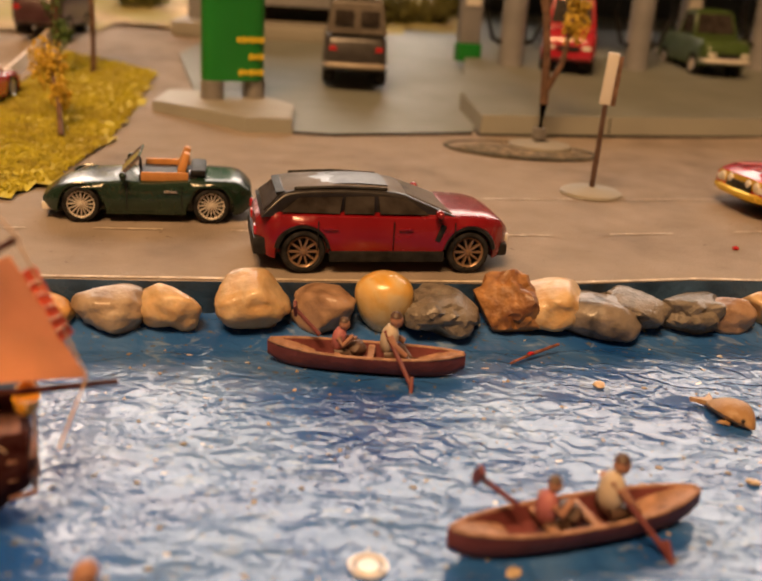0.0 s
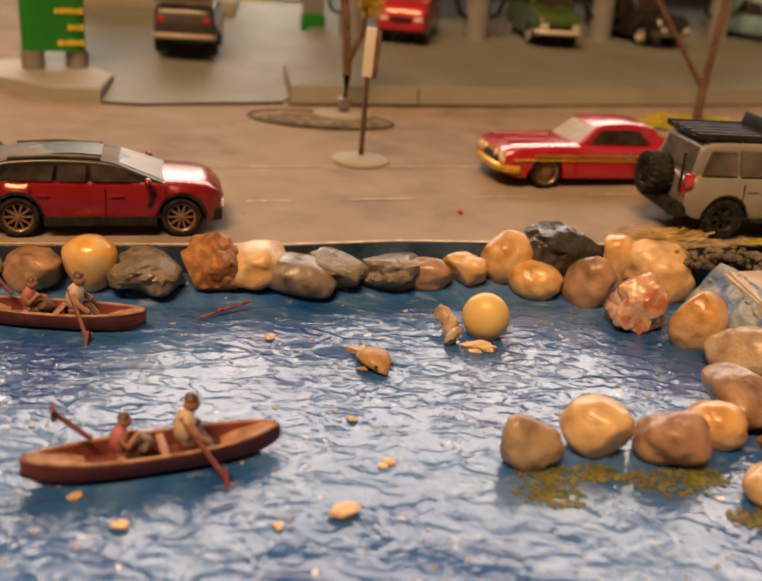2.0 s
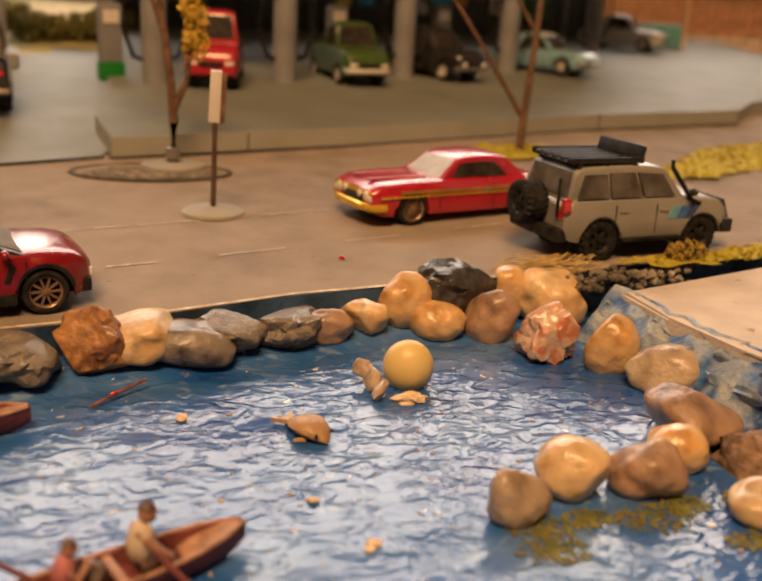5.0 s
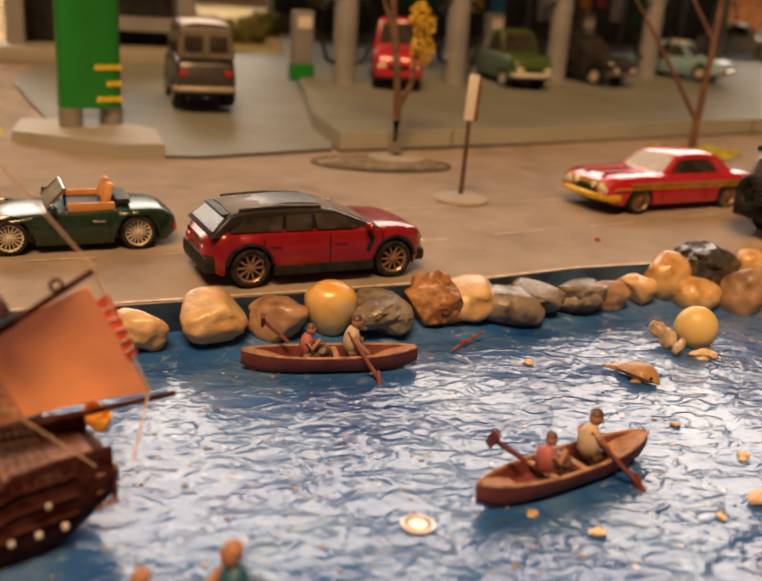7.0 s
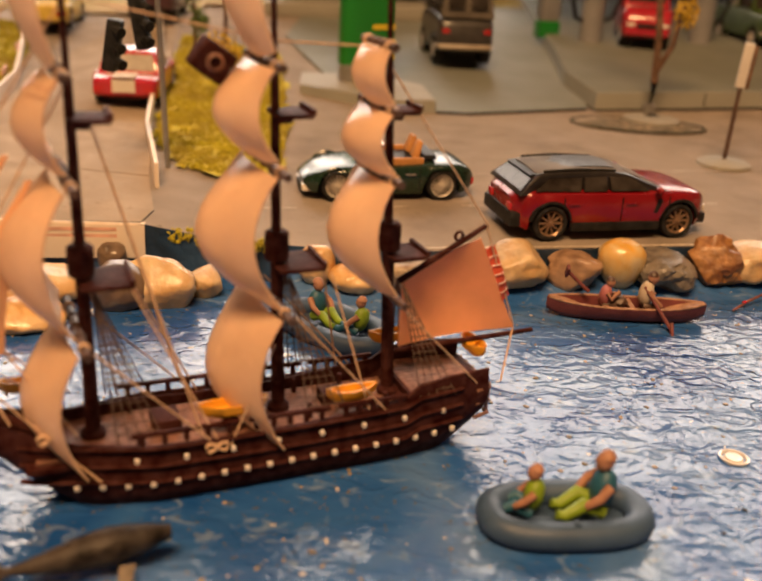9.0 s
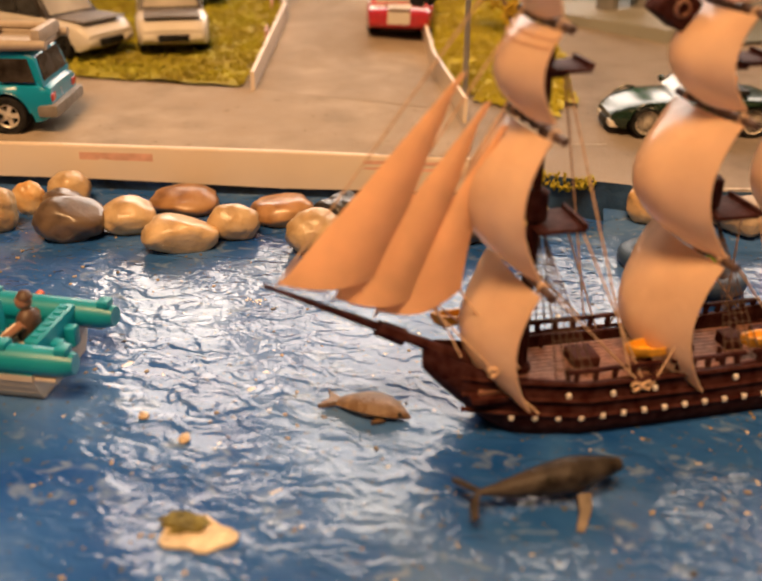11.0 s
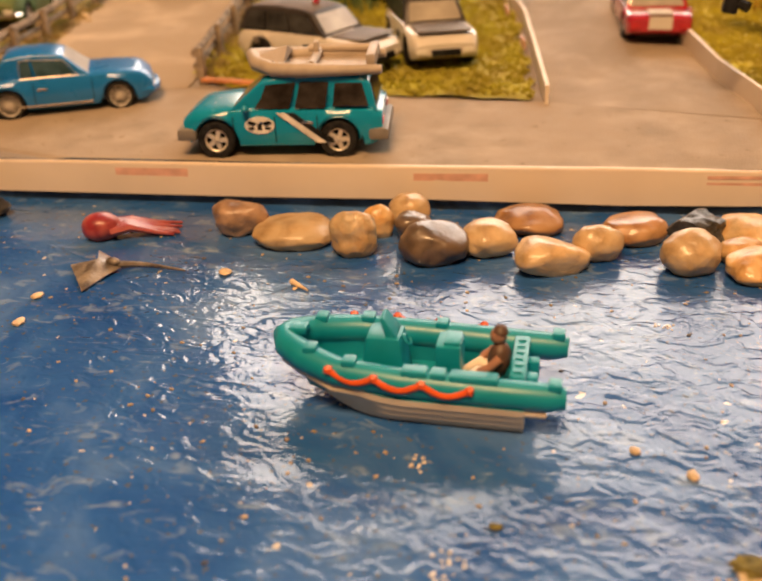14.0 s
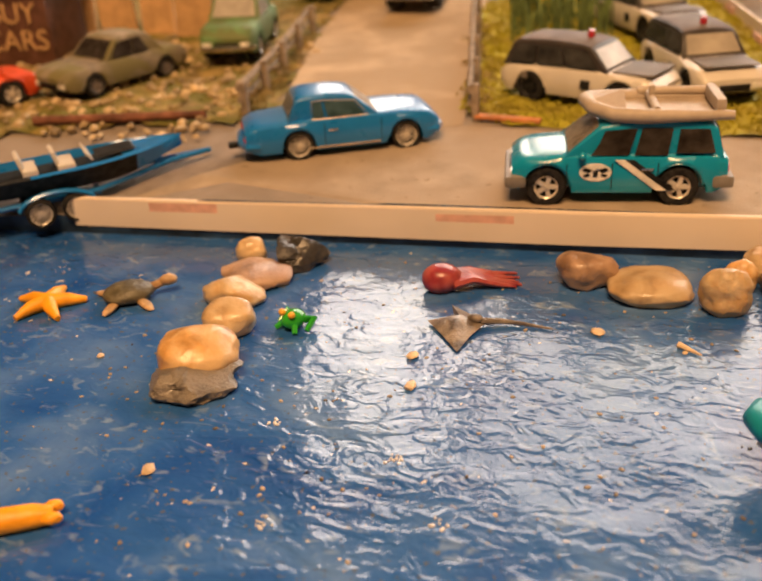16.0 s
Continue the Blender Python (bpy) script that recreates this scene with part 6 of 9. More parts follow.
def build_canoe(a, b):
    a, b = Vector(a), Vector(b)
    d = b - a
    turn = math.degrees(math.atan2(d.y, d.x))
    m = (a + b) / 2
    L = d.length
    c = thing("canoe", m.x, m.y, 0.0, turn, "maroon plastic canoe with a worn tan rim floating on the water", "canoe", "canoes on the lake")
    part("hull", open_hull(L, 0.0058, 0.0052, 0.0009, 0.20, 2.7, 0.45, 8), CANOE, c, smooth=50)
    for s in (-1, 1):
        pts = [(u * L / 2, s * 0.0054 * max(0.04, (1 - abs(u) ** 2.7)) ** 0.8, 0.0053 * (1 + 0.20 * abs(u) ** 2.5)) for u in np.linspace(-0.98, 0.98, 17)]
        part("gunwale", tube(bmesh.new(), pts, 0.00045, 6), CANOEIN, c)
    for s in (-1, 1):
        rings = []
        for k in range(7):
            u = 0.95 - 0.42 * k / 6
            w = 0.0052 * max(0.04, (1 - u ** 2.7)) ** 0.8
            z = 0.0056 * (1 + 0.22 * u ** 2.5) - 0.0030 * (k / 6) ** 1.5
            top = [Vector((s * u * L / 2, w * q, z - 0.0004 * (1 - abs(q)))) for q in (-1, -0.5, 0, 0.5, 1)]
            rings.append(top + [p - Vector((0, 0, 0.0006)) for p in top[::-1]])
        part("end_deck", loft(bmesh.new(), rings), CANOEIN, c, "worn tan sloping deck", smooth=50)
    for u in (-0.28, 0.05, 0.34):
        part("thwart", box(bmesh.new(), (u * L / 2, 0, 0.0046), (0.0018, 0.0098, 0.0008), 0.0003), CANOEIN, c)
    rot = Matrix.Rotation(radians(turn), 3, "Z")
    for u, top, lab, h, arms in ((-0.30, MAUVE, "seated toy paddler painted mauve", 0.0135, ((0.35, 0.9), (0.45, 0.6))), (0.20, PALEGREY, "seated toy paddler painted pale grey", 0.0165, ((0.4, 0.35), (0.35, 0.5)))):
        p = m + rot @ Vector((u * L / 2, 0, 0))
        figure("paddler_figure", lab, p.x, p.y, 0.0026, turn, top, BROWNP, h, 8, arms)
    p = m + rot @ Vector((-0.10 * L / 2, 0, 0))
    bag = part("sack", blob(bmesh.new(), (0, 0, 0), 0.0026, (1.1, 1, 0.9), 0.25, 1, 5, 2), BROWNP, m=pose(p.x, p.y, 0.0058, 0, 0, turn))
    tagged(bag, "small dark brown sack lying in a canoe", "sack")
    for u, side, up in ((0.24, -1, 1), (-0.42, 1, -1)):
        p = m + rot @ Vector((u * L / 2, 0, 0))
        pd = thing("paddle", p.x, p.y, 0, turn, "thin maroon plastic paddle held over a canoe's side", "paddle")
        foot = Vector((0.0060, side * 0.0105, 0.0010)) if up > 0 else Vector((-0.0085, side * 0.0045, 0.0135))
        part("shaft", rod(bmesh.new(), (-0.0015, 0.0012 * side, 0.0115 if up > 0 else 0.0080), foot, 0.0006, seg=7), CANOE, pd)
        part("blade", box(bmesh.new(), (0, 0, 0), (0.0010, 0.0022, 0.0048), 0.0004), CANOE, pd, m=Matrix.Translation(foot) @ Matrix.Rotation(radians(35 * side), 4, "X"))


def build_raft(x, y, turn, L, W, r, figs):
    raft = thing("inflatable_raft", x, y, 0, turn, "slate-blue inflatable raft with two toy figures in it", "raft", "rafts on the lake")
    ring = []
    for k in range(36):
        a = 2 * math.pi * k / 36
        ring.append(((L / 2 - r) * math.copysign(abs(math.cos(a)) ** 0.72, math.cos(a)), (W / 2 - r) * math.copysign(abs(math.sin(a)) ** 0.74, math.sin(a)), r * 0.92))
    part("side_tube", tube(bmesh.new(), ring, r, 12, closed=True), RAFT, raft, smooth=70)
    bm = bmesh.new()
    prism(bm, [(p[0], p[1]) for p in ring], 0.0006, r * 0.55)
    part("floor", bm, RAFT, raft, smooth=0)
    part("valve", lathe(bmesh.new(), [(0.0001, 0.0008), (0.0007, 0.0006), (0.0009, 0)], "Z", 10), RAFT, raft, m=Matrix.Translation((0, -W / 2 + r, r * 1.9)))
    rot = Matrix.Rotation(radians(turn), 3, "Z")
    for fx, fy, ft, top, legs, h, lab in figs:
        p = Vector((x, y, 0)) + rot @ Vector((fx, fy, 0))
        figure("raft_figure", lab, p.x, p.y, r * 0.5, turn + ft, top, legs, h, -5, ((0.3, 0.35), (0.3, 0.35)), SKIN)


def build_boats():
    build_canoe((-0.0312, 0.2437, 0), (0.0201, 0.2452, 0))
    build_canoe((0.0165, 0.1665, 0), (0.0658, 0.1893, 0))
    two = lambda k: ((0.0075 * k, 0.001, 180, PETROL, LIME, 0.0185 * k, "seated toy figure painted petrol blue and lime"), (-0.0070 * k, 0.001, 160, LIME, PETROL, 0.0150 * k, "seated toy figure painted lime and petrol blue"))  # noqa: E731
    build_raft(-0.0425, 0.1312, 8, 0.0375, 0.0210, 0.0030, two(1.0))
    build_raft(-0.0975, 0.2180, -38, 0.0400, 0.0230, 0.0030, ((-0.0080, 0.001, 0, PETROL, LIME, 0.0165, "seated toy figure painted petrol blue and lime"), (0.0085, 0.002, 190, LIME, PETROL, 0.0150, "seated toy figure painted lime and petrol blue")))


def build_rib():
    """Rigid inflatable boat, bow to -x."""
    a, b = Vector((-0.3106, 0.1262, 0)), Vector((-0.2378, 0.1295, 0))
    d = a - b
    turn = math.degrees(math.atan2(d.y, d.x))
    m = (a + b) / 2
    L = d.length
    rib = thing("rigid_inflatable_boat", m.x, m.y, 0, turn, "turquoise and ivory plastic rigid inflatable boat with orange grab ropes", "boat")
    r = 0.0035

    def gun(s):
        return [(-L / 2 + 0.001, s * 0.0111, 0.0106), (-L / 2 + 0.004, s * 0.0113, 0.0106), (-0.018, s * 0.0115, 0.0107), (0.002, s * 0.0115, 0.0112), (0.017, s * 0.0104, 0.0119), (0.0255, s * 0.0070, 0.0129), (0.0310, s * 0.0032, 0.0137), (0.0324, 0, 0.0139)]

    pts = gun(-1) + gun(1)[-2::-1]
    part("side_tube", tube(bmesh.new(), pts, [r * 0.7] + [r * 0.95] + [r] * (len(pts) - 4) + [r * 0.95] + [r * 0.7], 16), RIBG, rib, smooth=70)
    rings = []
    for i in range(16):
        u = i / 15
        x = -L / 2 + 0.010 + (L - 0.014) * u
        w = 0.0134 * (1 - max(0, (u - 0.45) / 0.55) ** 2.2) + 0.0003
        z1 = 0.0084 + 0.0048 * max(0, (u - 0.45) / 0.55) ** 1.8
        z0 = 0.0 + 0.0100 * max(0, (u - 0.55) / 0.45) ** 2
        half = [(0, z0), (w * 0.80, z0 + 0.0002)] + [(w * f, z0 + (z1 - z0) * g) for f, g in ((0.89, 0.26), (0.915, 0.29), (0.955, 0.50), (0.98, 0.53), (1.02, 0.76), (1.045, 0.79), (1.06, 1.0))]
        zf = min(z1 - 0.0006, max(z0 + 0.0010, 0.0042))
        half += [(w * 0.72, z1), (w * 0.66, zf), (0, zf)]
        rings.append([Vector((x, -y, z)) for y, z in half] + [Vector((x, y, z)) for y, z in half[-2:0:-1]])
    keel = part("keel_hull", loft(bmesh.new(), rings), RIBW, rib, "ivory plastic keel", smooth=35)
    keel.data.materials.append(RIBG)
    for p in keel.data.polygons:
        p.material_index = int(8 <= p.index % 22 <= 13 and p.index < 330)
    for s in (-1, 1):
        part("rub_strake", tube(bmesh.new(), [(x + 0.001, y + s * 0.0012 if x < 0.02 else y, z - 0.0036) for x, y, z in gun(s)[1:7]], 0.0012, 8), RIBW, rib, smooth=60)
        walls = []
        for x, y, z in [(-0.0265, s * 0.0108, 0.0107)] + gun(s)[2:]:
            q = max(0.0, abs(y) - r * 0.78)
            walls.append([Vector((x - (0.0030 if abs(y) < 0.005 else 0), s * (q + o), h)) for o, h in ((0, 0.0044), (0, z + 0.0008), (0.0014, z + 0.0008), (0.0014, 0.0044))])
        part("inner_wall", loft(bmesh.new(), walls), RIBG, rib, smooth=30)
    part("floor", box(bmesh.new(), (-0.004, 0, 0.0044), (0.044, 0.0175, 0.0010)), RIBG, rib, smooth=0)
    part("transom", box(bmesh.new(), (-0.0245, 0, 0.0092), (0.0038, 0.0190, 0.0098), 0.0007), RIBG, rib)
    for k in range(6):
        part("transom_stud", box(bmesh.new(), (-0.0245, -0.007 + 0.0028 * k, 0.0142), (0.0018, 0.0012, 0.0005)), RIBG, rib, smooth=0)
    part("console", box(bmesh.new(), (0.0075, 0.000, 0.0110), (0.0124, 0.0094, 0.0140), 0.0014, taper=(0.68, 0.86)), RIBG, rib)
    part("console_screen", box(bmesh.new(), (0.0066, 0.0, 0.0196), (0.0030, 0.0066, 0.0064), 0.0005, Matrix.Rotation(radians(26), 4, "Y"), taper=(0.35, 0.75)), RIBG, rib)
    part("helm", lathe(bmesh.new(), [(0.0013, 0.0003), (0.0018, 0), (0.0013, -0.0003), (0.0010, 0), (0.0013, 0.0003)], "Z", 12), RIBG, rib, m=pose(0.0022, 0, 0.0160, 0, -50, 0))
    part("seat_box", box(bmesh.new(), (-0.0080, 0.0, 0.0107), (0.0062, 0.0080, 0.0126), 0.0010), RIBG, rib)
    part("seat_back", box(bmesh.new(), (-0.0088, 0.0, 0.0172), (0.0040, 0.0062, 0.0012), 0.0006), RIBG, rib)
    part("bow_cleat", box(bmesh.new(), (0.0290, 0, 0.0168), (0.0044, 0.0040, 0.0018), 0.0006), RIBG, rib)
    for s in (-1, 1):
        for x, w in ((0.0240, 0.0032), (0.0140, 0.0034), (-0.0015, 0.0060), (-0.0070, 0.0036), (-0.0150, 0.0110), (-0.0330, 0.0030)) if s > 0 else ((0.0250, 0.0030), (0.0140, 0.0034), (-0.0045, 0.0032), (-0.0330, 0.0030)):
            y = float(np.interp(-x, [-p[0] for p in gun(s)[::-1]], [p[1] for p in gun(s)[::-1]]))
            z = float(np.interp(-x, [-p[0] for p in gun(s)[::-1]], [p[2] for p in gun(s)[::-1]]))
            part("tube_pad", box(bmesh.new(), (x, y, z + r * 0.95), (w, 0.0038, 0.0020), 0.0006), RIBG, rib)
        pts = []
        for i in range(25):
            v = i / 24
            x = 0.0185 - 0.0330 * v
            y = s * (0.0115 + r * 0.97 - 0.0014 * max(0, (x - 0.006) / 0.01))
            pts.append((x, y, 0.0140 - 0.0022 * abs(math.sin(3 * math.pi * v)) - 0.0012 * v))
        part("grab_rope", tube(bmesh.new(), pts, 0.0008, 7), ORANGE, rib, "orange moulded grab rope")
        for k in range(4):
            part("rope_knot", blob(bmesh.new(), pts[k * 8], 0.0012, (1, 1, 1.1), 0.1, 1, k, 1), ORANGE, rib)
        part("outboard_bracket", box(bmesh.new(), (-0.0275, s * 0.0035, 0.0088), (0.0030, 0.0030, 0.0050), 0.0006), RIBG, rib)
    rot = Matrix.Rotation(radians(turn), 3, "Z")
    p = m + rot @ Vector((-0.0195, 0.0010, 0))
    figure("helmsman_figure", "seated toy figure painted brown and cream in the boat", p.x, p.y, 0.0060, turn, BROWNP, RIBW, 0.0190, -6, ((0.3, 0.4), (0.3, 0.4)))


def build_animals():
    tan = mat("tan_fish_plastic", (0.52, 0.35, 0.18), 0.5, vary=0.2, scale=300, bump=0.3, coat=0.1, second=(0.34, 0.20, 0.09), sscale=150)
    ray = mat("grey_brown_ray", (0.095, 0.075, 0.060), 0.35, vary=0.2, scale=300, bump=0.3, second=(0.30, 0.25, 0.20), sscale=120, coat=0.3)

    def fish(a, b, label, m, hmax=0.0034, wmax=0.0030):
        a, b = Vector(a), Vector(b)
        d = b - a
        L = d.length
        f = thing("toy_fish", a.x, a.y, 0, math.degrees(math.atan2(d.y, d.x)), label, "toy fish", "toy fish on the water")
        rings = []
        for i in range(15):
            u = i / 14
            w = max(0.12, math.sin(math.pi * min(1, 0.12 + 0.88 * u) ** 1.25) ** 0.7)
            rings.append([Vector((u * L, wmax * w * math.cos(q), 0.0006 + hmax * 0.5 * w * (1 + math.sin(q)))) for q in np.linspace(0, 2 * math.pi, 11)[:-1]])
        part("body", loft(bmesh.new(), rings), m, f, smooth=60)
        bm = bmesh.new()
        prism(bm, [(-0.0035, -0.0035), (0.0, -0.001), (0.0035, 0), (0.0, 0.001), (-0.0035, 0.0032), (-0.002, 0)], 0.0008, 0.0019)
        part("tail", bm, m, f, smooth=0)
        for s in (-1, 1):
            bm = bmesh.new()
            prism(bm, [(L * 0.60, s * wmax * 0.7), (L * 0.72, s * wmax * 0.8), (L * 0.56, s * wmax * 1.25)], 0.0006, 0.0012)
            part("fin", bm, m, f, smooth=0)
            part("eye", blob(bmesh.new(), (L * 0.9, s * wmax * 0.55, 0.0028), 0.0005, (1, 1, 1), 0, 1, 1, 1), BLACK, f)

    fish((0.0815, 0.2400, 0), (0.0888, 0.2282, 0), "tan plastic toy fish lying on the resin water", tan, 0.0046, 0.0045)
    fish((-0.1812, 0.1297, 0), (-0.1642, 0.1275, 0), "brown plastic toy fish lying on the resin water", mat("umber_fish_plastic", (0.27, 0.18, 0.105), 0.45, vary=0.3, scale=300, bump=0.4, second=(0.15, 0.09, 0.05), sscale=170), 0.0038, 0.0042)
    # whale
    w = thing("toy_whale", -0.1335, 0.1062, 0, 24.5, "dark grey-brown plastic toy whale with a pale belly", "toy whale")
    wm = mat("dark_whale_plastic", (0.030, 0.024, 0.021), 0.3, vary=0.3, scale=200, bump=0.3, second=(0.060, 0.050, 0.045), sscale=190, sharp=0.06, spec=0.12)
    rings = []
    for i in range(19):
        u = i / 18
        k = max(0.10, math.sin(math.pi * (0.10 + 0.82 * u)) ** 0.8 * (0.45 + 0.55 * min(1, u * 1.6)))
        cz = 0.0042 + 0.0024 * u ** 2 + 0.0008 * math.sin(3.0 * u) + 0.0016 * max(0, 0.3 - u)
        rings.append([Vector((-0.0140 + 0.0290 * u, 0.0038 * k * math.cos(q), cz + 0.0038 * k * math.sin(q))) for q in np.linspace(0, 2 * math.pi, 13)[:-1]])
    part("body", loft(bmesh.new(), rings), wm, w, smooth=60)
    for s in (-1, 1):
        bm = bmesh.new()
        sheet(bm, [[Vector((-0.0135, 0, 0.0052)), Vector((-0.0155, s * 0.003, 0.0050)), Vector((-0.0165, s * 0.0062, 0.0040))], [Vector((-0.0150, 0, 0.0056)), Vector((-0.0172, s * 0.003, 0.0052)), Vector((-0.0178, s * 0.0062, 0.0040))]], 0.0008)
        part("fluke", bm, wm, w)
        bm = bmesh.new()
        sheet(bm, [[Vector((0.0050, s * 0.0030, 0.0034)), Vector((0.0042, s * 0.0062, 0.0020)), Vector((0.0020, s * 0.0098, 0.0004))], [Vector((0.0080, s * 0.0030, 0.0032)), Vector((0.0066, s * 0.0062, 0.0018)), Vector((0.0034, s * 0.0102, 0.0003))]], 0.0009)
        part("flipper", bm, mat("worn_grey_flipper", (0.17, 0.14, 0.115), 0.5, vary=0.2, scale=300), w)
    bm = bmesh.new()
    prism(bm, [(-0.004, -0.0003), (0.0, -0.0003), (0.0, 0.0003), (-0.004, 0.0003)], 0.0070, lambda x, y: 0.0078 + 0.3 * max(0, -x - 0.002))
    part("back_fin", bm, wm, w, smooth=0)
    # stingray
    o = thing("toy_stingray", -0.3905, 0.1765, 0, 0, "grey-brown plastic toy stingray with a long tail", "toy stingray")
    bm = bmesh.new()
    rim = [(-0.0093, -0.0003, 0.0010), (-0.002, 0.0045, 0.0014), (-0.0038, 0.0087, 0.0026), (0.0040, 0.0050, 0.0016), (0.0087, 0.0021, 0.0012), (0.0060, -0.006, 0.0010), (0.0040, -0.0159, 0.0006), (-0.0030, -0.0075, 0.0010)]
    top = bm.verts.new((0.001, 0.0, 0.0040))
    low = bm.verts.new((0.001, 0.0, 0.0004))
    vs = [bm.verts.new(p) for p in rim]
    for i in range(8):
        bm.faces.new((vs[i], vs[(i + 1) % 8], top))
        bm.faces.new((vs[(i + 1) % 8], vs[i], low))
    bmesh.ops.subdivide_edges(bm, edges=bm.edges[:], cuts=2, use_grid_fill=True, smooth=0.3)
    part("wing_disc", bm, ray, o, smooth=60)
    part("tail", tube(bmesh.new(), [(0.0070, 0.0018, 0.0018), (0.0130, 0.0040, 0.0014), (0.0200, 0.0046, 0.0010), (0.0290, 0.0040, 0.0006)], [0.0012, 0.0009, 0.0006, 0.0003], 7), ray, o)
    part("head_ridge", blob(bmesh.new(), (0.0055, 0.0012, 0.0030), 0.0016, (1.6, 1, 0.8), 0.1, 1, 3, 2), ray, o)
    # jellyfish
    j = thing("toy_jellyfish", -0.4015, 0.2000, 0, 26, "crimson plastic toy jellyfish with trailing tentacles", "toy jellyfish")
    jm = mat("crimson_jelly", (0.28, 0.018, 0.032), 0.35, vary=0.2, scale=200, coat=0.15, subsurface=0.2, second=(0.40, 0.09, 0.085), sscale=160)
    part("bell", blob(bmesh.new(), (0, 0, 0.0042), 0.0052, (1.35, 1.12, 0.95), 0.08, 1, 4, 3), jm, j)
    for k in range(11):
        a = -1.0 + 2.0 * k / 10
        part("tentacle", tube(bmesh.new(), [(0.003, a * 0.0045, 0.0055 - abs(a) * 0.002), (0.010, a * 0.0036, 0.0042), (0.018, a * 0.0046 + 0.001 * math.sin(k), 0.0020), (0.024 + 0.003 * math.sin(k * 2.3), a * 0.0055, 0.0008)], [0.0017, 0.0014, 0.0009, 0.0004], 6), jm, j)
    # turtle
    t = thing("toy_turtle", -0.5030, 0.1690, 0, 40, "olive-grey plastic toy sea turtle with tan flippers", "toy turtle")
    sh = mat("turtle_shell", (0.10, 0.085, 0.045), 0.4, vary=0.25, scale=250, bump=0.5, bump_scale=500)
    part("shell", blob(bmesh.new(), (0, 0, 0.0030), 0.0085, (1.05, 0.80, 0.42), 0.06, 1.2, 6, 3), sh, t)
    part("head", blob(bmesh.new(), (0.0135, -0.0010, 0.0052), 0.0024, (1.35, 0.9, 0.85), 0.08, 1, 7, 2), tan, t)
    part("neck", rod(bmesh.new(), (0.0070, 0, 0.0030), (0.0125, -0.0008, 0.0048), 0.0017, 0.0014), tan, t)
    for x, y, a in ((0.004, -0.0085, -70), (0.004, 0.0085, 70), (-0.007, -0.0060, -130), (-0.007, 0.0060, 130)):
        part("flipper", blob(bmesh.new(), (0, 0, 0), 0.0042, (1.15, 0.45, 0.22), 0.1, 1, 8, 2), tan, t, m=pose(x, y, 0.0014, 0, 8, a))
    # starfish
    s = thing("toy_starfish", -0.5275, 0.1578, 0, 12, "bright orange plastic toy starfish", "toy starfish")
    om = mat("bright_orange_plastic", (0.85, 0.36, 0.008), 0.4, vary=0.08, scale=200, bump=0.2)
    for k in range(5):
        a = 2 * math.pi * k / 5 + 0.25
        part("arm", tube(bmesh.new(), [(0, 0, 0.0022), (0.0065 * math.cos(a), 0.0065 * math.sin(a), 0.0024), (0.0125 * math.cos(a + 0.08), 0.0125 * math.sin(a + 0.08), 0.0012)], [0.0030, 0.0023, 0.0010], 9), om, s, smooth=60)
    part("middle", blob(bmesh.new(), (0, 0, 0.0024), 0.0034, (1, 1, 0.7), 0.05, 1, 2, 2), om, s)
    # frog
    f = thing("toy_frog", -0.4400, 0.1640, 0, -110, "bright green plastic toy frog with yellow eyes", "toy frog")
    gm = mat("frog_green", (0.015, 0.33, 0.015), 0.25, vary=0.15, scale=200, coat=0.5)
    part("body", blob(bmesh.new(), (0, 0, 0.0032), 0.0040, (1.1, 0.95, 0.75), 0.1, 1, 9, 3), gm, f)
    for q in (-1, 1):
        part("eye", blob(bmesh.new(), (0.0026, q * 0.0020, 0.0062), 0.0012, (1, 1, 1), 0, 1, 1, 2), AMBER, f)
        part("leg", tube(bmesh.new(), [(-0.002, q * 0.003, 0.003), (-0.0035, q * 0.0055, 0.0035), (0.0005, q * 0.0058, 0.0008)], [0.0014, 0.0012, 0.0009], 7), gm, f)
        part("foot", tube(bmesh.new(), [(0.0022, q * 0.0025, 0.0025), (0.0040, q * 0.0040, 0.0008)], [0.0011, 0.0009], 7), gm, f)
    # orange toy by the near shore
    c = thing("toy_crayfish", -0.4650, 0.0615, 0, 32, "bright orange plastic toy crayfish near the edge", "toy crayfish")
    part("body", tube(bmesh.new(), [(-0.012, 0, 0.0024), (-0.004, 0, 0.0032), (0.004, 0, 0.0030), (0.0085, 0, 0.0024)], [0.0022, 0.0032, 0.0030, 0.0022], 10), om, c, smooth=60)
    for q in (-1, 1):
        part("claw", blob(bmesh.new(), (0.0085, q * 0.0022, 0.0030), 0.0022, (1.1, 0.7, 0.7), 0.2, 1.5, 3, 2), om, c)


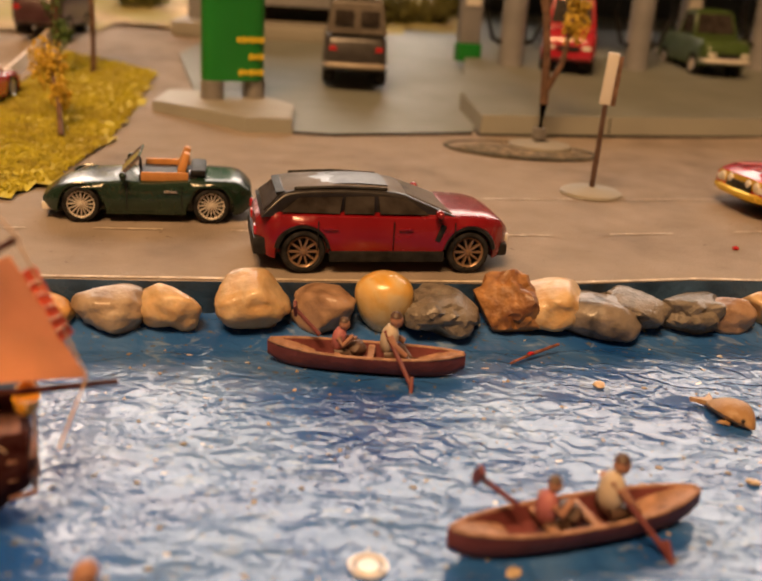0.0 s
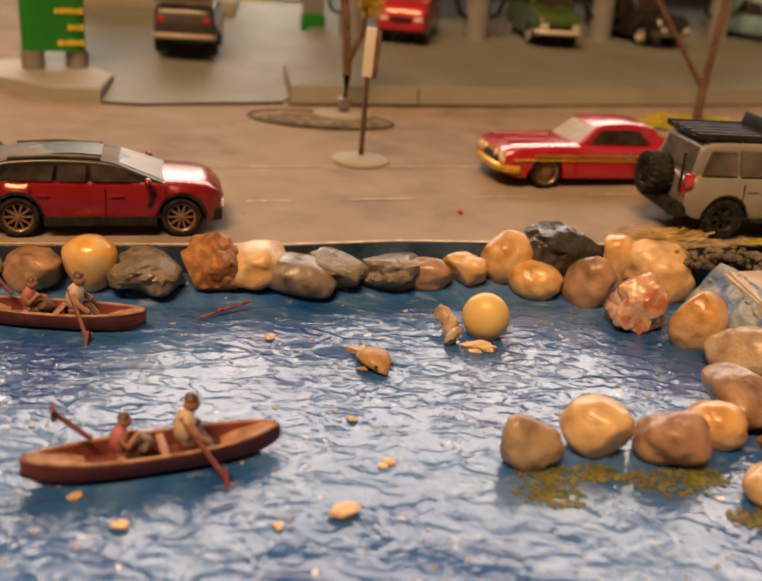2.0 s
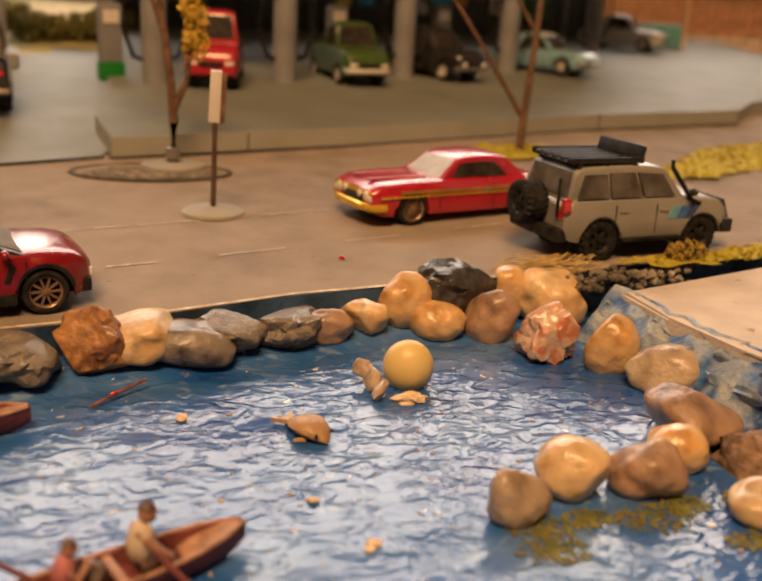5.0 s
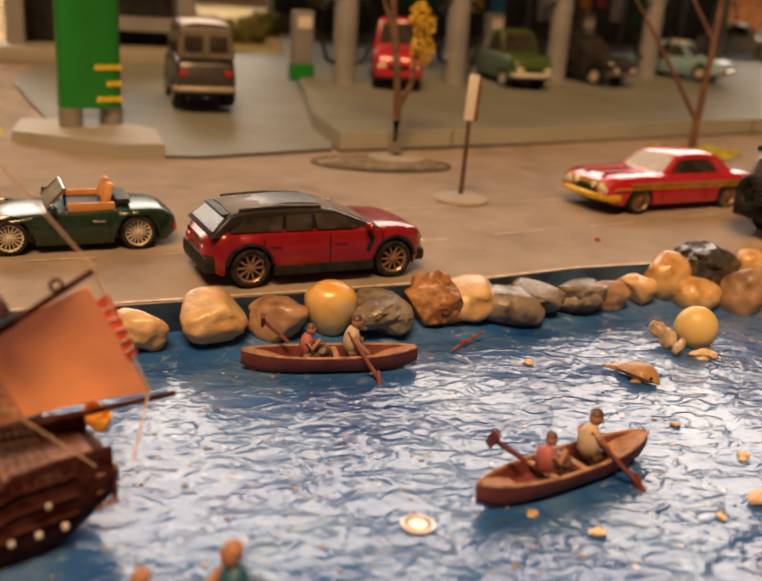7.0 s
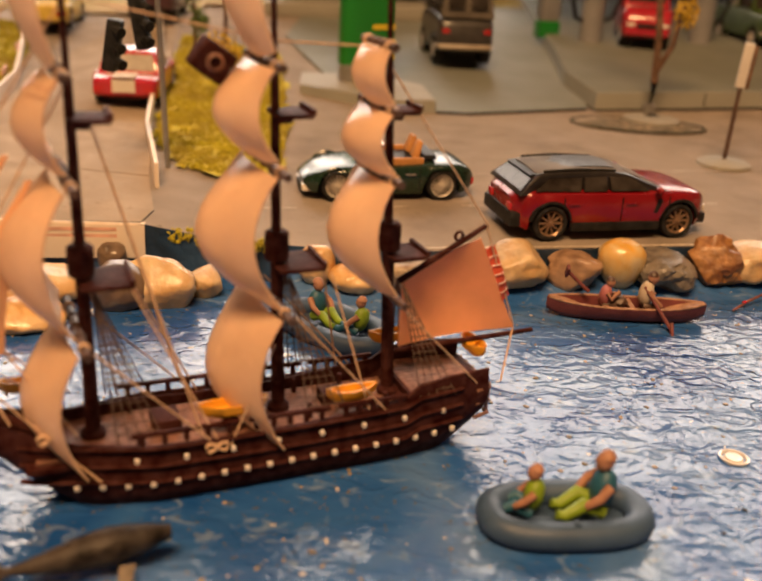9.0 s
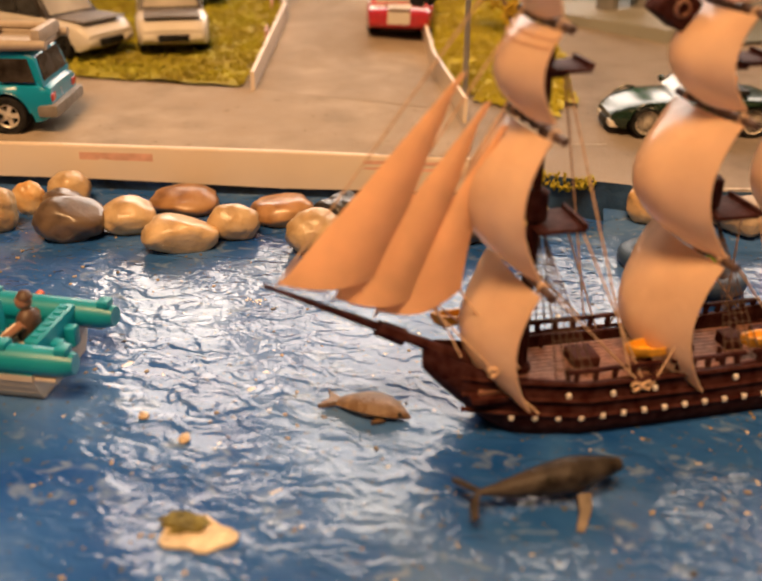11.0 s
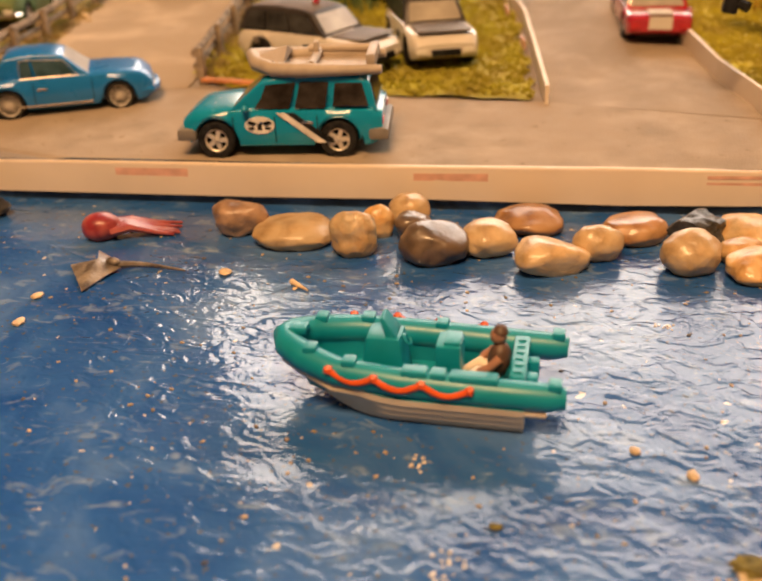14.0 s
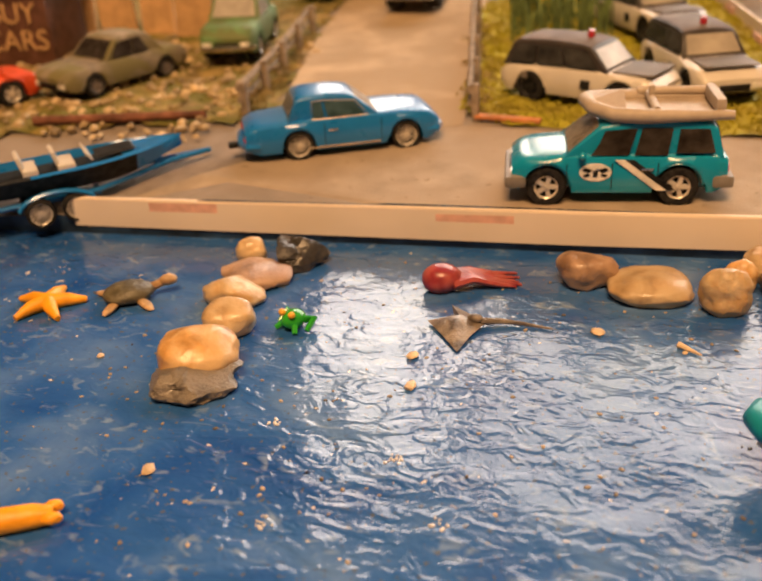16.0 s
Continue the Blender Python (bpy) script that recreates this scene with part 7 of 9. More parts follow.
def build_flotsam():
    rnd = random.Random(11)
    cream = mat("shell_cream", (0.62, 0.48, 0.32), 0.5, vary=0.15, scale=400, bump=0.3, per_piece=0.2)
    moss = mat("moss_scrap", (0.14, 0.12, 0.02), 0.9, vary=0.3, scale=500, bump=0.6)
    # named bits at their places: x, y, radius
    for x, y, r in ((0.0815, 0.2037, 0.0013), (0.0908, 0.1864, 0.0014), (0.0551, 0.2466, 0.0016), (0.0826, 0.1660, 0.0028), (0.0895, 0.1845, 0.0010), (0.0700, 0.1600, 0.0012), (-0.2224, 0.1162, 0.0013), (-0.2104, 0.1102, 0.0015),
                    (-0.2489, 0.0856, 0.0012), (-0.4909, 0.1335, 0.0012), (-0.3483, 0.1818, 0.0020), (-0.3985, 0.1557, 0.0018), (-0.3945, 0.1401, 0.0018), (-0.4467, 0.0881, 0.0018), (0.0283, 0.1640, 0.0014), (0.0400, 0.1560, 0.0016), (-0.3230, 0.1760, 0.0008)):
        o = part("shell_bit", blob(bmesh.new(), (0, 0, 0), r, (1.2, 0.9, 0.45), 0.35, 1.5, rnd.randint(1, 99), 2), moss if rnd.random() < 0.15 else cream, m=pose(x, y, r * 0.35, 0, 0, rnd.uniform(0, 180)))
        tagged(o, "small cream shell fragment stuck on the resin water", "shell", "shell bits on the water")
    bm = bmesh.new()
    rods = rod(bm, (-0.3250, 0.1790, 0.0010), (-0.3185, 0.1750, 0.0006), 0.0010, 0.0003)
    tagged(part("pointed_shell", rods, cream), "thin pointed cream shell on the water", "shell")
    # fine crumbs past counting
    bm = bmesh.new()
    for k in range(900):
        x, y = rnd.uniform(-0.58, 0.19), rnd.uniform(0.03, 0.25)
        if y > shore(x) - 0.012:
            continue
        r = rnd.uniform(0.00025, 0.0007)
        blob(bm, (x, y, r * 0.2), r, (1.3, 0.9, 0.4), 0.2, 1, k, 1, rnd.uniform(0, 3))
    tagged(part("crumbs", bm, mat("mixed_crumbs", (0.30, 0.24, 0.16), 0.8, vary=0.5, scale=60)), "tiny grit and crumbs scattered on the resin", "grit", kind="stuff")
    # bubbles in the resin: rings of tiny beads
    pale = mat("bubble_white", (0.62, 0.60, 0.58), 0.2, vary=0.1, coat=0.5)
    for x, y, r in ((-0.3721, 0.0883, 0.0020), (-0.4105, 0.0785, 0.0022), (-0.3895, 0.1080, 0.0022), (-0.2673, 0.1026, 0.0032), (-0.2568, 0.0744, 0.0030), (-0.2151, 0.1749, 0.0024), (-0.2560, 0.0700, 0.0022), (-0.3480, 0.0600, 0.0018), (-0.4250, 0.1150, 0.0018)):
        bm = bmesh.new()
        for k in range(12):
            a, q = rnd.uniform(0, 6.28), r * math.sqrt(rnd.random())
            blob(bm, (q * math.cos(a) * 1.3, q * math.sin(a), 0.0), rnd.uniform(0.0003, 0.0006), (1, 1, 0.5), 0, 1, 1, 1)
        tagged(part("bubble_cluster", bm, pale, m=pose(x, y, 0.0001)), "cluster of tiny white bubbles in the resin", "bubbles", "bubble clusters", kind="stuff")
    bm = lathe(bmesh.new(), [(0.0034, 0.0), (0.0036, 0.0005), (0.0030, 0.0006), (0.0026, 0.0001)], "Z", 24)
    eye = part("bubble_ring", bm, pale, m=pose(0.0030, 0.1620, 0))
    tagged(eye, "pale ring-shaped bubble in the resin with a white middle", "bubble")
    part("ring_spot", lathe(bmesh.new(), [(0.0001, 0.0005), (0.0020, 0.0005), (0.0024, 0.0)], "Z", 14), pale, eye)
    # chipped patch where the paint has come away
    chip = thing("chipped_patch", -0.1975, 0.0828, 0, 0, "chipped hole in the resin showing pale foam and dark moss", "chipped patch")
    bm = bmesh.new()
    prism(bm, [(0.0072 * math.cos(a) * (1 + 0.18 * math.sin(3.1 * a + 1)), 0.0046 * math.sin(a) * (1 + 0.15 * math.sin(5 * a))) for a in np.linspace(0, 6.28, 22)[:-1]], -0.001, 0.0006)
    part("bare_foam", bm, mat("bare_foam", (0.66, 0.55, 0.38), 0.85, vary=0.15, scale=300, bump=0.6), chip, smooth=0)
    part("moss_clump", blob(bmesh.new(), (-0.0028, 0.0020, 0.0008), 0.0038, (1.2, 0.7, 0.28), 0.5, 2.5, 4, 3), moss, chip)
    # mossy shallows by the pebbles
    for x, y, r in ((0.128, 0.187, 0.009), (0.126, 0.179, 0.008), (0.153, 0.187, 0.010), (0.161, 0.191, 0.007), (0.170, 0.176, 0.007), (0.178, 0.192, 0.006), (0.138, 0.189, 0.006)):
        bm = bmesh.new()
        for k in range(200):
            a, q = rnd.uniform(0, 6.28), r * rnd.random() ** 0.8
            blob(bm, (q * math.cos(a), q * math.sin(a) * 0.6, 0.0002), rnd.uniform(0.0002, 0.0007), (1, 1, 0.45), 0.4, 2, k, 1)
        tagged(part("moss_patch", bm, SHALLOWMOSS, m=pose(x, y, 0)), "scattered olive moss crumbs at the stones' foot", "moss", "moss patches", kind="stuff")
    tw = thing("red_twig", 0.0395, 0.2600, 0, 40, "thin reddish twig lying against the stones", "twig")
    part("stem", tube(bmesh.new(), [(-0.009, 0, 0.0010), (0, 0.0006, 0.0018), (0.009, 0, 0.0030)], [0.0003, 0.0005, 0.0004], 6), mat("red_twig", (0.20, 0.06, 0.035), 0.7, vary=0.3, scale=400), tw)
    part("bud", blob(bmesh.new(), (-0.001, 0.0006, 0.0019), 0.0007, (1.6, 1, 1), 0.3, 1, 2, 2), REDLAMP, tw)
    sh = thing("clam_shells", 0.1065, 0.2590, 0, 0, "three small worn grey-brown clam shells by the yellow ball", "shell")
    for x, y, z, r, a in ((0.0, 0.0, 0.0030, 0.0040, 20), (0.0008, -0.0060, 0.0024, 0.0036, -30), (-0.0020, 0.0035, 0.0050, 0.0032, 60)):
        part("shell", blob(bmesh.new(), (0, 0, 0), r, (0.42, 1.0, 0.80), 0.25, 1.8, 3, 3), STONES["a"], sh, m=pose(x, y, z, 20, 25, a))
    part("pale_base", blob(bmesh.new(), (0.0085, -0.0085, 0.0008), 0.0036, (1.2, 0.7, 0.45), 0.6, 2.2, 8, 3), cream, sh)
    bit = part("red_crumb", blob(bmesh.new(), (0, 0, 0), 0.0010, (1, 1, 0.8), 0.3, 1, 2, 2), REDLAMP, m=pose(0.1116, 0.3341, ground_z(0.1116, 0.3341) + 0.0006))
    tagged(bit, "tiny red plastic crumb lying on the road", "crumb")


# ---- service station and background ----
def build_station():
    lift = lambda d: (lambda x, y: ground_z(x, y) + d)  # noqa: E731
    bm = bmesh.new()
    prism(bm, [(-0.063, 0.463), (-0.0443, 0.4655), (0.0232, 0.4945), (0.03, 0.53), (0.03, 0.80), (-0.16, 0.80), (-0.165, 0.62), (-0.13, 0.53)], lift(-0.004), lift(0.0012))
    tagged(part("station_forecourt", bm, PLASTER, smooth=0), "smooth grey plastic forecourt sheet of the service station", "forecourt", kind="structure")
    bm = bmesh.new()
    prism(bm, [(0.0278, 0.4932), (0.1536, 0.5305), (0.3261, 0.5872), (0.4299, 0.6213), (0.461, 0.6315), (0.50, 0.672), (0.75, 0.80), (0.75, 1.15), (0.02, 1.0), (0.0185, 0.60), (0.0168, 0.5421)], lift(-0.004), lambda x, y: ground_z(x, y) + 0.0103 - 0.0041 * min(1.0, max(0.0, (y - 0.62) / 0.4)), 0.0006)
    o = part("station_platform", bm, PLASTER, smooth=0)
    o.data.materials.append(GREYSIDE)
    for p in o.data.polygons:
        if abs(p.normal.z) < 0.5:
            p.material_index = 1
    tagged(o, "raised grey plastic platform of the service station", "platform", kind="structure")
    for x in (0.095, 0.33):
        y = float(np.interp(x, [0.0278, 0.1536, 0.3261, 0.4299], [0.4932, 0.5305, 0.5872, 0.6213]))
        part("platform_joint", box(bmesh.new(), (x, y - 0.0001, ground_z(x, y) + 0.0048), (0.0005, 0.0006, 0.0106), m=Matrix.Rotation(radians(18), 4, "Z")), BLACK, o, smooth=0)
    # black tubes draw the shadow lines at the foot of platform and forecourt
    edge = [(0.0160, 0.5421), (0.0270, 0.4928), (0.1536, 0.5300), (0.3261, 0.5867), (0.4299, 0.6208), (0.461, 0.6310)]
    part("foot_seal", tube(bmesh.new(), [(x, y - 0.0002, ground_z(x, y) + 0.0002) for x, y in edge], 0.0008, 6), BLACK, o, "black tube drawn as the shadow gap under the platform's edge")
    low = [(-0.063, 0.4627), (-0.0443, 0.4652), (0.0232, 0.4940)]
    part("front_seam", tube(bmesh.new(), [(x, y - 0.0003, ground_z(x, y) + 0.0004) for x, y in low], 0.0009, 6), BLACK, o, "black tube drawn as the dark shadow line along the forecourt")
    # price sign on its plinth
    sgn = thing("station_price_sign", 0, 0, 0, 0, "tall green price sign with yellow figures on a grey plinth", "sign")
    bm = bmesh.new()
    prism(bm, [(-0.1395, 0.4860), (-0.0850, 0.4570), (-0.0635, 0.4628), (-0.0700, 0.5050), (-0.0980, 0.5330), (-0.1430, 0.5240)], lambda x, y: 0.017, lambda x, y: 0.0274 + 0.02 * (y - 0.46), 0.0006)
    o = part("plinth", bm, KERBTOP, sgn, smooth=0)
    o.data.materials.append(GREYSIDE)
    for p in o.data.polygons:
        if abs(p.normal.z) < 0.5:
            p.material_index = 1
    for x, y in ((-0.1135, 0.5050), (-0.0945, 0.5190)):
        part("leg", lathe(bmesh.new(), [(0.0062, 0), (0.0062, 0.010)], "Z", 18, caps=True), STEEL, sgn, m=pose(x, y, 0.0278))
    ax = Matrix.Translation((-0.1045, 0.5120, 0.0378)) @ Matrix.Rotation(radians(30), 4, "Z")
    bm = bmesh.new()
    prism(bm, [(0.0165 * math.copysign(abs(math.cos(a)) ** 0.6, math.cos(a)), 0.0068 * math.copysign(abs(math.sin(a)) ** 0.6, math.sin(a))) for a in np.linspace(0, 2 * math.pi, 25)[:-1]], 0, 0.12)
    panel = part("panel", bm, GREEN, sgn, smooth=50, m=ax)
    for i, (z, w) in enumerate(((0.021, 0.0150), (0.0125, 0.0085), (0.0045, 0.0140))):
        n = max(2, round(w / 0.0026))
        for k in range(n):
            part("yellow_bar", box(bmesh.new(), (0.0150 - w * (k + 0.5) / n, -0.0068, z), (w / n * 0.78, 0.0008, 0.0030 - 0.0006 * (k % 2))), YELLOW, panel, smooth=0)
    # canopy columns with hoses, pumps and an added roof that shades them
    for x, y in ((0.0478, 0.640), (0.1329, 0.667), (0.2268, 0.711), (0.3271, 0.760), (0.4704, 0.905)):
        z = ground_z(x, y) + 0.006
        c = thing("canopy_column", x, y, z, 18, "round grey plastic canopy column", "column", "canopy columns")
        part("shaft", lathe(bmesh.new(), [(0.0085, 0), (0.0080, 0.002), (0.0078, 0.135)], "Z", 20, caps=True), COLUMN, c)
        part("foot", lathe(bmesh.new(), [(0.0095, 0), (0.0095, 0.0018), (0.0082, 0.0022)], "Z", 20, caps=True), COLUMN, c)
        for s in (-1, 1):
            part("hose", tube(bmesh.new(), [(s * 0.008, -0.002, 0.062), (s * 0.018, -0.003, 0.055), (s * 0.0205, -0.003, 0.038), (s * 0.014, -0.002, 0.020), (s * 0.008, -0.001, 0.018)], 0.0014, 7), BLACK, c)
    for x, y in ((0.020, 0.660), (0.180, 0.735), (0.275, 0.780)):
        z = ground_z(x, y) + 0.006
        p = thing("fuel_pump", x, y, z, 18, "small green and grey fuel pump under the canopy", "fuel pump", "fuel pumps")
        part("base", box(bmesh.new(), (0, 0, 0.006), (0.016, 0.010, 0.012), 0.001), GREEN, p)
        part("cabinet", box(bmesh.new(), (0, 0, 0.030), (0.014, 0.009, 0.036), 0.001), COLUMN, p)
        part("dial", box(bmesh.new(), (0, -0.0048, 0.040), (0.010, 0.0008, 0.008)), WHITEP, p, smooth=0)
    # unseen roof over the columns, its outline set by where shade should fall
    bm = bmesh.new()
    prism(bm, [(0.0, 0.600), (0.36, 0.725), (0.53, 0.855), (0.55, 1.02), (0.30, 0.945), (-0.02, 0.880)], 0.172, 0.190, 0.002)
    tagged(part("station_canopy", bm, COLUMN), "unseen flat grey canopy added to shade the trucks and pumps", "canopy")
    shop = thing("station_shop", 0.28, 1.00, ground_z(0.28, 0.99) + 0.004, 16, "shop behind the pumps, its dark inside drawn as a near-black wall with bright posters", "building")
    # near-black wall stands for the unlit inside of the shop
    part("wall", box(bmesh.new(), (0, 0, 0.06), (0.56, 0.02, 0.13)), mat("dark_shop_interior", (0.025, 0.03, 0.022), 0.4, vary=0.3, scale=20), shop, smooth=0)
    for x, w, z, h, col in ((-0.03, 0.018, 0.050, 0.050, (0.06, 0.45, 0.72)), (-0.055, 0.016, 0.045, 0.040, (0.80, 0.62, 0.10)), (0.033, 0.020, 0.046, 0.052, (0.74, 0.70, 0.62)), (0.060, 0.022, 0.052, 0.046, (0.06, 0.48, 0.72)), (0.133, 0.018, 0.048, 0.050, (0.70, 0.62, 0.50)), (0.085, 0.016, 0.050, 0.040, (0.72, 0.30, 0.05)), (0.11, 0.014, 0.055, 0.034, (0.62, 0.06, 0.05)), (-0.13, 0.06, 0.05, 0.05, (0.02, 0.12, 0.02)), (0.18, 0.05, 0.05, 0.06, (0.02, 0.16, 0.03)), (-0.22, 0.05, 0.045, 0.05, (0.18, 0.16, 0.10))):
        part("poster", box(bmesh.new(), (x, -0.0115, z), (w, 0.002, h)), mat("poster_print", col, 0.4, vary=0.2, scale=80), shop, smooth=0)
    for x in (-0.09, 0.01, 0.14, 0.23):
        part("window_mullion", box(bmesh.new(), (x, -0.011, 0.055), (0.006, 0.004, 0.11)), COLUMN, shop, smooth=0)
    gar = thing("garage_building", -0.125, 0.755, ground_z(-0.125, 0.75), 8, "grey garage with a flat black panel across its doorway", "building")
    # flat black panel closes the space between the piers
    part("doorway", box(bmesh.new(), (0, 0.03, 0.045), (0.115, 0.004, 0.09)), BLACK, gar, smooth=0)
    for s in (-1, 1):
        part("pier", box(bmesh.new(), (s * 0.062, 0.01, 0.05), (0.013, 0.05, 0.10), 0.001), COLUMN, gar)
    part("lintel", box(bmesh.new(), (0, 0.012, 0.096), (0.14, 0.05, 0.018), 0.001), GREEN, gar)
    part("apron", box(bmesh.new(), (0, -0.02, 0.002), (0.15, 0.07, 0.010), 0.001), KERBTOP, gar)
    part("inner_bench", box(bmesh.new(), (0.02, 0.012, 0.024), (0.07, 0.02, 0.010)), COLUMN, gar, smooth=0)


def quick_car(name, label, x, y, turn, L, W, H, paint, group="", r=0.0068, kind="sedan", z=None, **kw):
    """Cars that stay in the background: same build, fewer fittings."""
    z = ground_z(x, y) + 0.001 if z is None else z
    wb = L * 0.58
    b = H * 0.62
    top = [(-0.5, b * 0.80), (-0.48, b * 0.95), (-0.2, b), (0.15, b), (0.42, b * 0.93), (0.49, b * 0.80), (0.5, b * 0.68)]
    wide = [(-0.5, 0.86), (-0.46, 0.96), (0.4, 1.0), (0.47, 0.93), (0.5, 0.84)]
    cell = {"sedan": (-L * 0.30, -L * 0.20, L * 0.06, L * 0.19), "suv": (-L * 0.48, -L * 0.42, L * 0.08, L * 0.21), "van": (-L * 0.49, -L * 0.46, L * 0.30, L * 0.40), "truck": (-L * 0.08, -L * 0.06, L * 0.14, L * 0.22)}[kind]
    cell = (*cell, b - 0.0006, H, W * 0.455, W * 0.375)
    panes = {"sedan": [((0.24, 0.12), (0.50, 0.12), (0.50, 0.85), (0.30, 0.85)), ((0.53, 0.12), (0.90, 0.12), (0.90, 0.80), (0.53, 0.85))], "suv": [((0.05, 0.12), (0.30, 0.12), (0.30, 0.84), (0.08, 0.84)), ((0.33, 0.12), (0.60, 0.12), (0.60, 0.86), (0.33, 0.86)), ((0.63, 0.12), (0.92, 0.12), (0.91, 0.80), (0.63, 0.86))],
             "van": [((0.06, 0.2), (0.34, 0.2), (0.34, 0.85), (0.06, 0.85)), ((0.38, 0.2), (0.64, 0.2), (0.64, 0.85), (0.38, 0.85)), ((0.68, 0.2), (0.95, 0.2), (0.95, 0.85), (0.68, 0.85))], "truck": [((0.15, 0.12), (0.85, 0.12), (0.85, 0.85), (0.15, 0.85))]}[kind]
    return vehicle(name, label, x, y, z, turn, L, W, wb, r, top, wide, cell, paint, panes, zb=H * 0.17, category=kw.pop("category", "car"), group=group, **kw)


def build_background_cars():
    beige = mat("dusty_beige_paint", (0.40, 0.34, 0.27), 0.45, vary=0.08, scale=80)
    c = quick_car("camper_van", "dusty beige and black camper van seen from behind", -0.0495, 0.594, 98, 0.076, 0.0372, 0.0485, mat("black_van_paint", (0.03, 0.026, 0.024), 0.35, coat=0.3), kind="van", r=0.0085, cell_paint=mat("dull_beige_grey_paint", (0.105, 0.088, 0.070), 0.45, vary=0.1), roof=beige, bumper=beige, category="van", ends=((0.12, 0.9), (0.95, 0.98)))
    for s in (-1, 1):
        part("rear_pane", box(bmesh.new(), (-0.0369, s * 0.0072, 0.0378), (0.0018, 0.0105, 0.0080), 0.0008, Matrix.Rotation(radians(8), 4, "Y")), GLASS, c)
    quick_car("red_truck", "red pickup truck standing under the canopy", 0.086, 0.655, -97, 0.080, 0.034, 0.046, IMPRED, kind="truck", r=0.0100, tyre_w=0.009, z=ground_z(0.086, 0.62) + 0.0108, category="truck")
    quick_car("green_truck", "dark green vintage truck with a white bumper", 0.181, 0.692, -80, 0.084, 0.034, 0.040, mat("moss_green_paint", (0.045, 0.085, 0.012), 0.35, coat=0.4), kind="truck", z=ground_z(0.19, 0.67) + 0.0085, bumper=WHITEP, category="truck")
    quick_car("black_hot_rod", "black vintage coupe with chrome front", 0.255, 0.724, -58, 0.080, 0.034, 0.036, mat("black_gloss_paint", (0.014, 0.013, 0.012), 0.2, coat=0.8), z=ground_z(0.262, 0.70) + 0.0085, bumper=CHROME)
    quick_car("pale_blue_sedan", "pale blue fifties sedan with a white roof", 0.366, 0.776, -50, 0.088, 0.036, 0.030, mat("pale_blue_paint", (0.20, 0.36, 0.42), 0.3, coat=0.5), z=ground_z(0.372, 0.76) + 0.0085, roof=WHITEP, bumper=CHROME)
    quick_car("white_sedan", "white and blue sedan parked far back", 0.545, 0.985, -40, 0.090, 0.038, 0.034, WHITEP, z=ground_z(0.545, 0.97) + 0.0068)
    for x, y, turn in ((-0.3745, 0.3640, -20), (-0.3270, 0.3930, -66), (-0.3570, 0.4850, -56)):
        p = quick_car("police_suv", "white police estate car with grey bonnet and a red roof lamp", x, y, turn, 0.077, 0.0330, 0.0275, WHITEP, "parked police cars", kind="suv", style="mud", rim=BLACK, roof=mat("dusty_brown_roof", (0.13, 0.098, 0.080), 0.6, vary=0.15, scale=80, spec=0.15), cell_paint=mat("dark_pillar", (0.035, 0.028, 0.025), 0.45), glass=mat("slate_glass", (0.030, 0.030, 0.030), 0.15, vary=0.2, spec=0.3), front_glass=mat("hazy_screen", (0.40, 0.36, 0.30), 0.25, vary=0.15, scale=60), ends=((0.16, 0.84), (0.2, 0.85)))
        part("bonnet_panel", box(bmesh.new(), (0.0262, 0, 0.0172), (0.0190, 0.0250, 0.0008), 0.0002), DUSTGREY, p)
        part("roof_lamp", lathe(bmesh.new(), [(0.0016, 0), (0.0016, 0.0030), (0.0001, 0.0034)], "Z", 12), REDLAMP, p, "red dome lamp", m=pose(0.0000, 0, 0.0290))
        for s in (-1, 1):
            part("door_shield", box(bmesh.new(), (0.0060, s * 0.0165, 0.0112), (0.0045, 0.0004, 0.0042)), BLACK, p, smooth=0)
            part("side_badge", box(bmesh.new(), (-0.0250, s * 0.0165, 0.0126), (0.0032, 0.0004, 0.0028)), DUSTGREY, p, smooth=0)
    m = quick_car("red_muscle_car", "red muscle car with broad white centre stripes", -0.2220, 0.4540, 97, 0.080, 0.0335, 0.0235, IMPRED, glass=PALEGLASS, rim=SILVER)
    for x, w, z in ((0.026, 0.026, 0.0152), (-0.034, 0.012, 0.0148), (-0.006, 0.020, 0.0236)):
        part("centre_stripe", box(bmesh.new(), (x, 0, z), (w, 0.0110, 0.0006)), WHITEP, m, smooth=0)
    part("rear_stripe", box(bmesh.new(), (-0.0402, 0, 0.0105), (0.0006, 0.0110, 0.0060)), WHITEP, m, smooth=0)
    quick_car("yellow_sedan", "pale yellow sedan parked along the side street", -0.322, 0.606, 100, 0.078, 0.034, 0.028, mat("pale_yellow_paint", (0.62, 0.44, 0.07), 0.35, coat=0.4))
    quick_car("dark_van", "dark maroon van parked on the far street", -0.262, 0.655, 96, 0.074, 0.034, 0.044, mat("maroon_paint", (0.05, 0.015, 0.018), 0.35, coat=0.3), kind="van", category="van")
    quick_car("white_pickup", "white off-road pickup facing down the lane", -0.506, 0.545, -88, 0.078, 0.036, 0.034, WHITEP, kind="truck", style="mud", rim=BLACK, r=0.0105, tyre_w=0.011, category="truck")
    quick_car("green_old_sedan", "rusty green vintage sedan in the junk yard", -0.5860, 0.4320, -76, 0.080, 0.033, 0.033, mat("chalky_green_paint", (0.10, 0.20, 0.06), 0.6, vary=0.2, scale=120, second=(0.13, 0.16, 0.05), sscale=90), bumper=CHROME, front_glass=PALEGLASS, glass=PALEGLASS)
